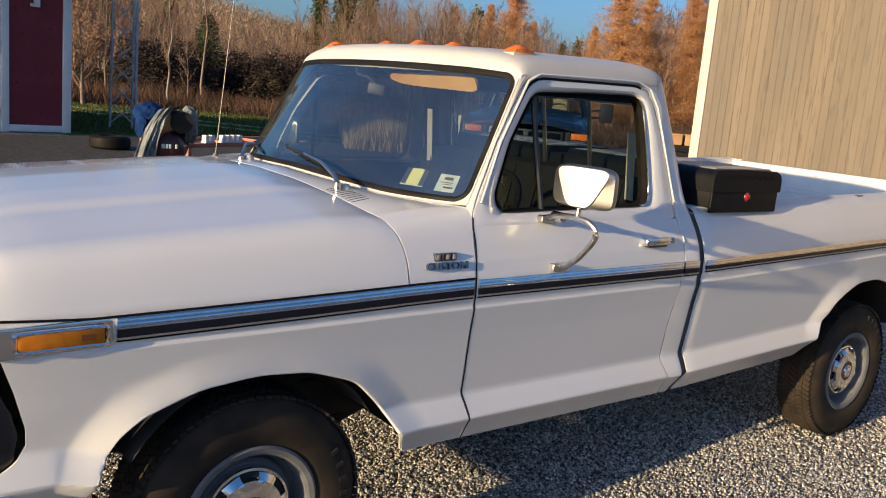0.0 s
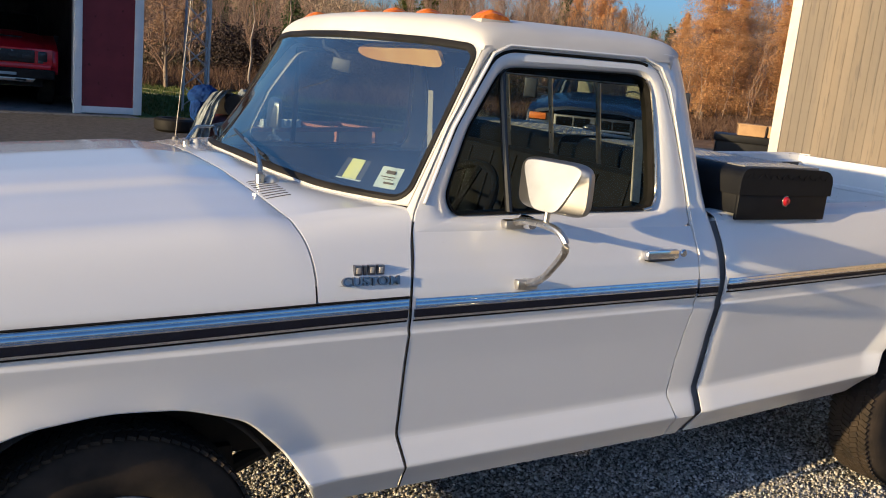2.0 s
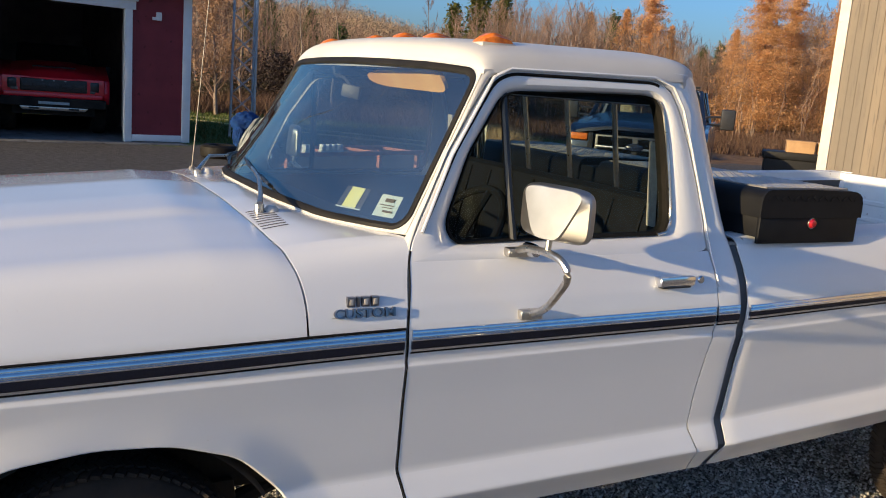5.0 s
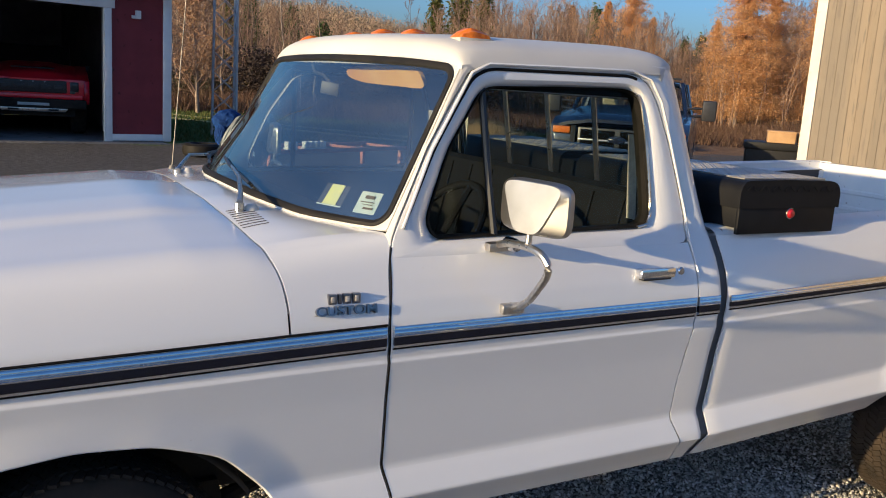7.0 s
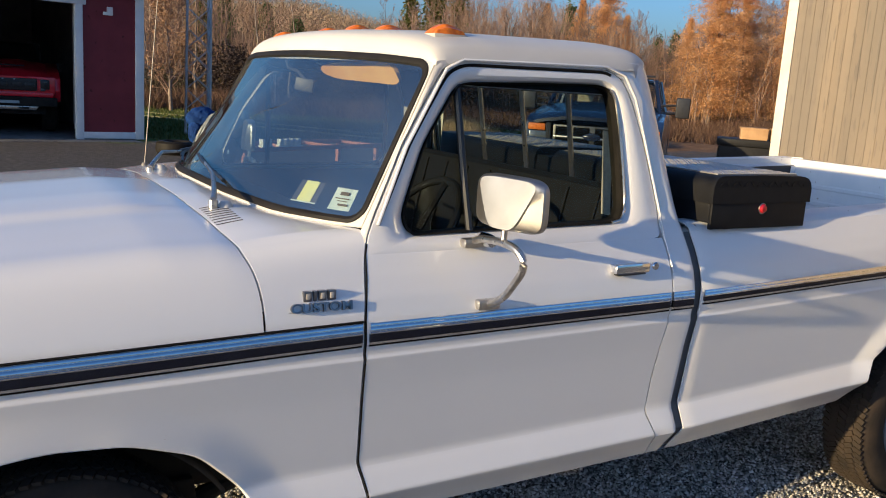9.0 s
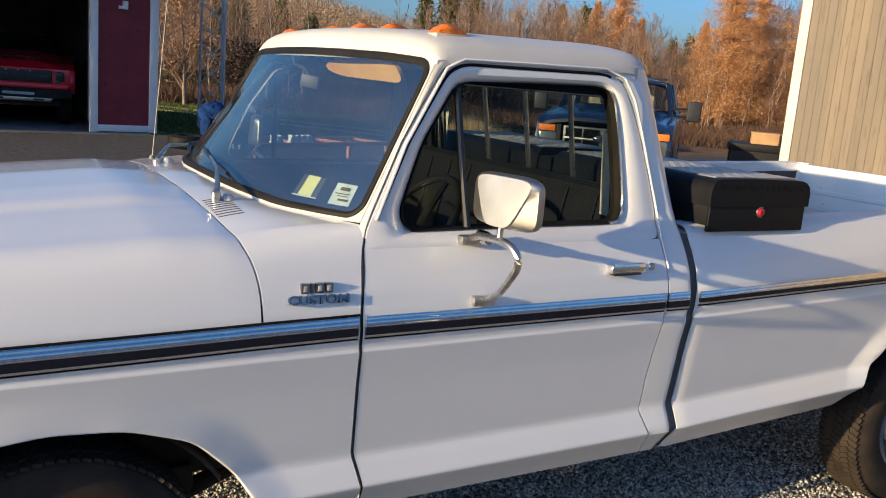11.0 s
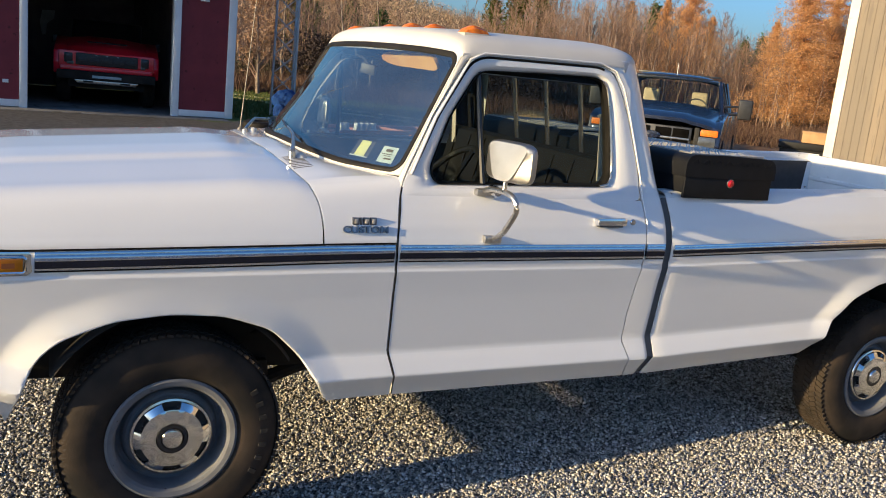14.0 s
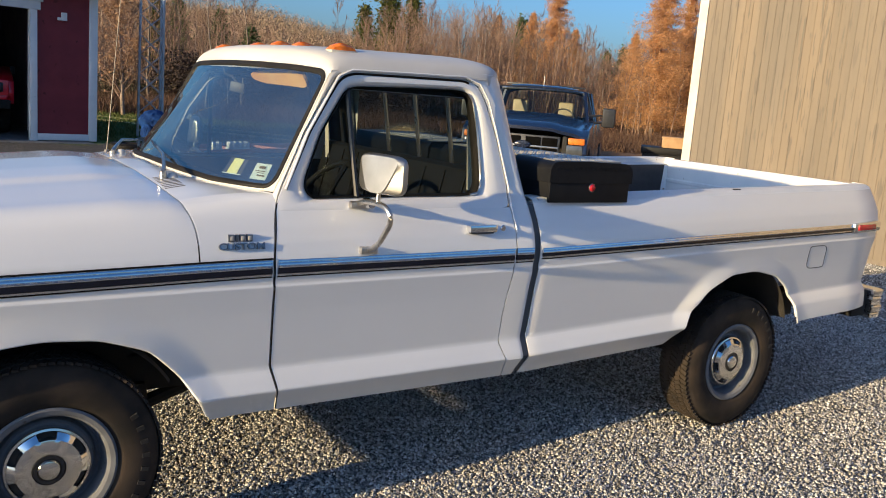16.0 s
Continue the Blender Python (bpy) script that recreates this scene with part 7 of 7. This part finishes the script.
# dark evergreens
S1 = conifer(8, 6.0, 1.7, SPRUCE, 40, 100, 0.10, 0.15)
tagged(S1, "dark green spruce among bare trees", "spruce tree", "evergreens")
x, y, z = at_bearing(69.1, 48)
S1.matrix_basis = pose(x, y, z) @ Matrix.Diagonal((0.80, 0.80, 0.68, 1))
P1 = conifer(9, 9.5, 2.6, PINE, 34, 80, 0.16, -0.1, 0.25)
tagged(P1, "olive green pine rising over the bare trees", "pine tree", "evergreens")
x, y, z = at_bearing(60.4, 66)
P1.matrix_basis = pose(x, y, z) @ Matrix.Scale(0.98, 4)
for src, az, d, s in ((P1, 62.0, 72, 0.80), (P1, 58.9, 74, 0.92), (S1, 46.3, 78, 0.95), (S1, 51.9, 80, 1.35), (S1, 71.0, 80, 1.1), (S1, 73.5, 90, 1.3), (S1, 45.3, 82, 1.05), (P1, 74.8, 70, 0.8)):
    x, y, z = at_bearing(az, d)
    c = copy_thing(src, pose(x, y, z, 0, 0, 57 * az))
    c.scale = (s,) * 3

# young tree with dry leaves near the shed, and two taller bare ones
yt = bare_tree(301, 6.8, 0.17, 85, False, 1)
tagged(yt, "young tree keeping some dry tan leaves beside the shed", "tree")
x, y, z = at_bearing(76.6, 33)
yt.matrix_basis = pose(x, y, z)
for az, d, hgt, k in ((69.4, 42, 6.6, 0), (63.9, 46, 6.0, 2), (71.6, 36, 5.4, 4), (70.4, 40, 2.9, 1), (75.0, 38, 6.0, 3)):
    x, y, z = at_bearing(az, d)
    c = copy_thing(BARE[k], pose(x, y, z, 0, 0, az * 31))
    c.scale = (hgt / 8.0 * 1.0,) * 3
    tagged(c, "single slender leafless tree standing in the scrub")

# thicket behind the front trees
rng = np.random.default_rng(21)
th = Twigs()
for i in range(2700):
    az, d = rng.uniform(36, 92), rng.uniform(46, 95)
    if az > 62.5 and rng.random() < 0.60:
        continue
    x, y, z = at_bearing(az, d)
    hh = (1.65 - z + d * math.tan(radians(top_angle(az)))) * rng.uniform(0.45, 0.97)
    p = np.array([x, y, z])
    q = p + np.array([rng.normal(0, 0.3), rng.normal(0, 0.3), hh])
    m = (p + q) / 2 + np.array([rng.normal(0, 0.25), rng.normal(0, 0.25), 0])
    th.bar(p, m, 0.034, 0.024, 3)
    th.bar(m, q, 0.024, 0.008, 3)
    for j in range(16):
        f = rng.uniform(0.2, 1.0)
        s = p * (1 - 2 * f) + m * 2 * f if f < 0.5 else m * (2 - 2 * f) + q * (2 * f - 1)
        a = rng.uniform(0, 6.28)
        e = s + unit(a, rng.uniform(0.5, 1.3)) * hh * rng.uniform(0.08, 0.2)
        th.bar(s, e, 0.012, 0.005, 3)
        g = (s + e) / 2
        th.bar(g, g + unit(a + rng.uniform(-1.2, 1.2), rng.uniform(0.4, 1.3)) * hh * rng.uniform(0.05, 0.10), 0.008, 0.004, 3)
wood = link_mesh("woodland", th.mesh("woodland", TWIG))
tagged(wood, "dense leafless brown thicket behind the front trees", "woods", kind="stuff")

# brown scrub and dry grass before the trees, colours darkened to paint in shade
SCRUB = island("dry_scrub_shaded", [(0.058, 0.034, 0.025), (0.090, 0.053, 0.037), (0.133, 0.086, 0.056), (0.070, 0.041, 0.030), (0.172, 0.121, 0.078)], 0.9, 0.1)
n = 60000
az = rng.uniform(36, 88, n)
d = 33 + 18 * rng.random(n)
d[: n // 4] += 12
x, y = EYE_X + d * np.cos(np.radians(az)), EYE_Y + d * np.sin(np.radians(az))
z = np.array([ground_z(a, b) for a, b in zip(x, y)])
hh = (0.25 + 0.6 * rng.random(n)) * (0.6 + 0.5 * np.sin(x * 0.6) * np.cos(y * 0.5) + 0.2)
lean = rng.normal(0, 0.55, (n, 2))
wd = 0.010 + 0.014 * rng.random(n)
ang = rng.uniform(0, 6.28, n)
v = np.stack([np.stack([x - wd * np.cos(ang), y - wd * np.sin(ang), z], 1), np.stack([x + wd * np.cos(ang), y + wd * np.sin(ang), z], 1), np.stack([x + lean[:, 0] * hh, y + lean[:, 1] * hh, z + np.abs(hh)], 1)], 1).reshape(-1, 3)
scrub = link_mesh("scrub", raw_mesh("scrub", v, np.arange(n * 3).reshape(-1, 3), SCRUB))
tagged(scrub, "brown and straw-coloured scrub and dry grass", "scrub", kind="stuff")

# stand of tall dry grass behind the pickup
STRAW = island("straw_grass", [(0.42, 0.30, 0.15), (0.52, 0.40, 0.21), (0.36, 0.25, 0.13), (0.58, 0.46, 0.26)], 0.85, 0.1, 0.3)
n = 9000
az = np.clip(rng.normal(GRASS_AZ, 1.1, n), GRASS_AZ - 2.6, GRASS_AZ + 2.6)
d = rng.uniform(20.5, 25.5, n)
x, y = EYE_X + d * np.cos(np.radians(az)), EYE_Y + d * np.sin(np.radians(az))
z = np.array([ground_z(a, b) for a, b in zip(x, y)])
hh = rng.uniform(0.35, 0.72, n) * (1.15 - 0.16 * np.abs(az - GRASS_AZ))
lean = rng.normal(0, 0.14, (n, 2))
wd = 0.006 + 0.008 * rng.random(n)
ang = rng.uniform(0, 6.28, n)
v = np.stack([np.stack([x - wd * np.cos(ang), y - wd * np.sin(ang), z], 1), np.stack([x + wd * np.cos(ang), y + wd * np.sin(ang), z], 1), np.stack([x + lean[:, 0] * hh, y + lean[:, 1] * hh, z + hh], 1)], 1).reshape(-1, 3)
straw = link_mesh("tall_grass", raw_mesh("tall_grass", v, np.arange(n * 3).reshape(-1, 3), STRAW))
tagged(straw, "stand of tall straw-coloured dry grass", "grass", kind="stuff")

# evergreen and bramble clumps along the wood's foot, their dark colours painting its shade
BUSH = island("shaded_bramble", [(0.035, 0.035, 0.02), (0.06, 0.05, 0.03), (0.10, 0.07, 0.045), (0.045, 0.05, 0.022), (0.13, 0.09, 0.06)], 0.9, 0.1)
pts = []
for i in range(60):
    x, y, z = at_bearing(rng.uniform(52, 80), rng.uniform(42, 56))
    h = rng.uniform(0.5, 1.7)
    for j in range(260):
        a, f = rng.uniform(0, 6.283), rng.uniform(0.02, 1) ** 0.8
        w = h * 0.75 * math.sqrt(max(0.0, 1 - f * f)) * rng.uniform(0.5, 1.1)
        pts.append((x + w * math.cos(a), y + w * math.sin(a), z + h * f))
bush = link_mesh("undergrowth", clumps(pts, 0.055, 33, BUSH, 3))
tagged(bush, "low bramble and evergreen undergrowth coloured as in shade", "undergrowth", kind="stuff")

# brush at the wood's foot, past the lawn; near-black colours stand in for shade
BRUSH = island("shaded_brush", [(0.022, 0.018, 0.018), (0.035, 0.027, 0.026), (0.055, 0.042, 0.038), (0.028, 0.024, 0.022), (0.075, 0.057, 0.048)], 0.95, 0.05)
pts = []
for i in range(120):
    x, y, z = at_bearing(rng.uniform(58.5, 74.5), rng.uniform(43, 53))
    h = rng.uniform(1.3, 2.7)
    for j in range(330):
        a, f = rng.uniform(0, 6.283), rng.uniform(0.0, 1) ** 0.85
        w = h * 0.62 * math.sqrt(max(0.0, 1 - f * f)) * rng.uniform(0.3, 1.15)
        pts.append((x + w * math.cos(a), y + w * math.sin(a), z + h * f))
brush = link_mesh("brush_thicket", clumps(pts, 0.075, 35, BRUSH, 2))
tagged(brush, "tangled leafless brush at the foot of the woods, coloured as in shade", "thicket", kind="stuff")

# lawn blades near the shed
GRASSB = island("grass_blades", [(0.05, 0.075, 0.018), (0.09, 0.115, 0.03), (0.16, 0.16, 0.055), (0.07, 0.09, 0.022)], 0.8, 0.1, 0.2)
n = 26000
x = rng.uniform(3.9, 18, n)
y = rng.uniform(17, 34, n)
sun_strip = np.abs(np.abs(0.821 * x + 0.571 * y - 20.0) - 0.8) < 0.34          # no blades on the painted strips of sunlight
x, y = x[~sun_strip], y[~sun_strip]
n = len(x)
z = np.array([ground_z(a, b) for a, b in zip(x, y)])
hh = 0.04 + 0.07 * rng.random(n)
ang = rng.uniform(0, 6.28, n)
v = np.stack([np.stack([x - 0.02 * np.cos(ang), y - 0.02 * np.sin(ang), z], 1), np.stack([x + 0.02 * np.cos(ang), y + 0.02 * np.sin(ang), z], 1), np.stack([x + rng.normal(0, 0.03, n), y + rng.normal(0, 0.03, n), z + hh], 1)], 1).reshape(-1, 3)
lawn = link_mesh("lawn_grass", raw_mesh("lawn_grass", v, np.arange(n * 3).reshape(-1, 3), GRASSB))
tagged(lawn, "short green lawn grass", "grass", kind="stuff")

# far wooded hill
HILL = island("far_woods", [(0.25, 0.185, 0.13), (0.29, 0.215, 0.145), (0.23, 0.175, 0.135), (0.15, 0.14, 0.09), (0.27, 0.19, 0.13), (0.25, 0.18, 0.135)], 0.9, 0.05)
n = 45000
az = rng.uniform(48, 90, n)
d = 112 + 270 * rng.random(n) ** 0.8
x, y = EYE_X + d * np.cos(np.radians(az)), EYE_Y + d * np.sin(np.radians(az))
z = np.array([ground_z(a, b) for a, b in zip(x, y)])
hh = rng.uniform(3.0, 7.0, n)
vs = []
for k in range(9):
    f = rng.random(n)
    w = hh * 0.20 * (1 - f) ** 0.5
    ang = rng.uniform(0, 6.28, n)
    px, py, pz = x + w * np.cos(ang), y + w * np.sin(ang), z + hh * (0.1 + 0.9 * f)
    for_v = [np.stack([px + rng.normal(0, 0.11, n), py + rng.normal(0, 0.11, n), pz + rng.normal(0, 0.20, n)], 1) for _ in range(3)]
    vs.append(np.stack(for_v, 1))
v = np.stack(vs, 1).reshape(-1, 3)
hill = link_mesh("far_woodland", raw_mesh("far_woodland", v, np.arange(len(v)).reshape(-1, 3), HILL))
tagged(hill, "distant ochre and brown wooded hillside", "woods", kind="stuff")
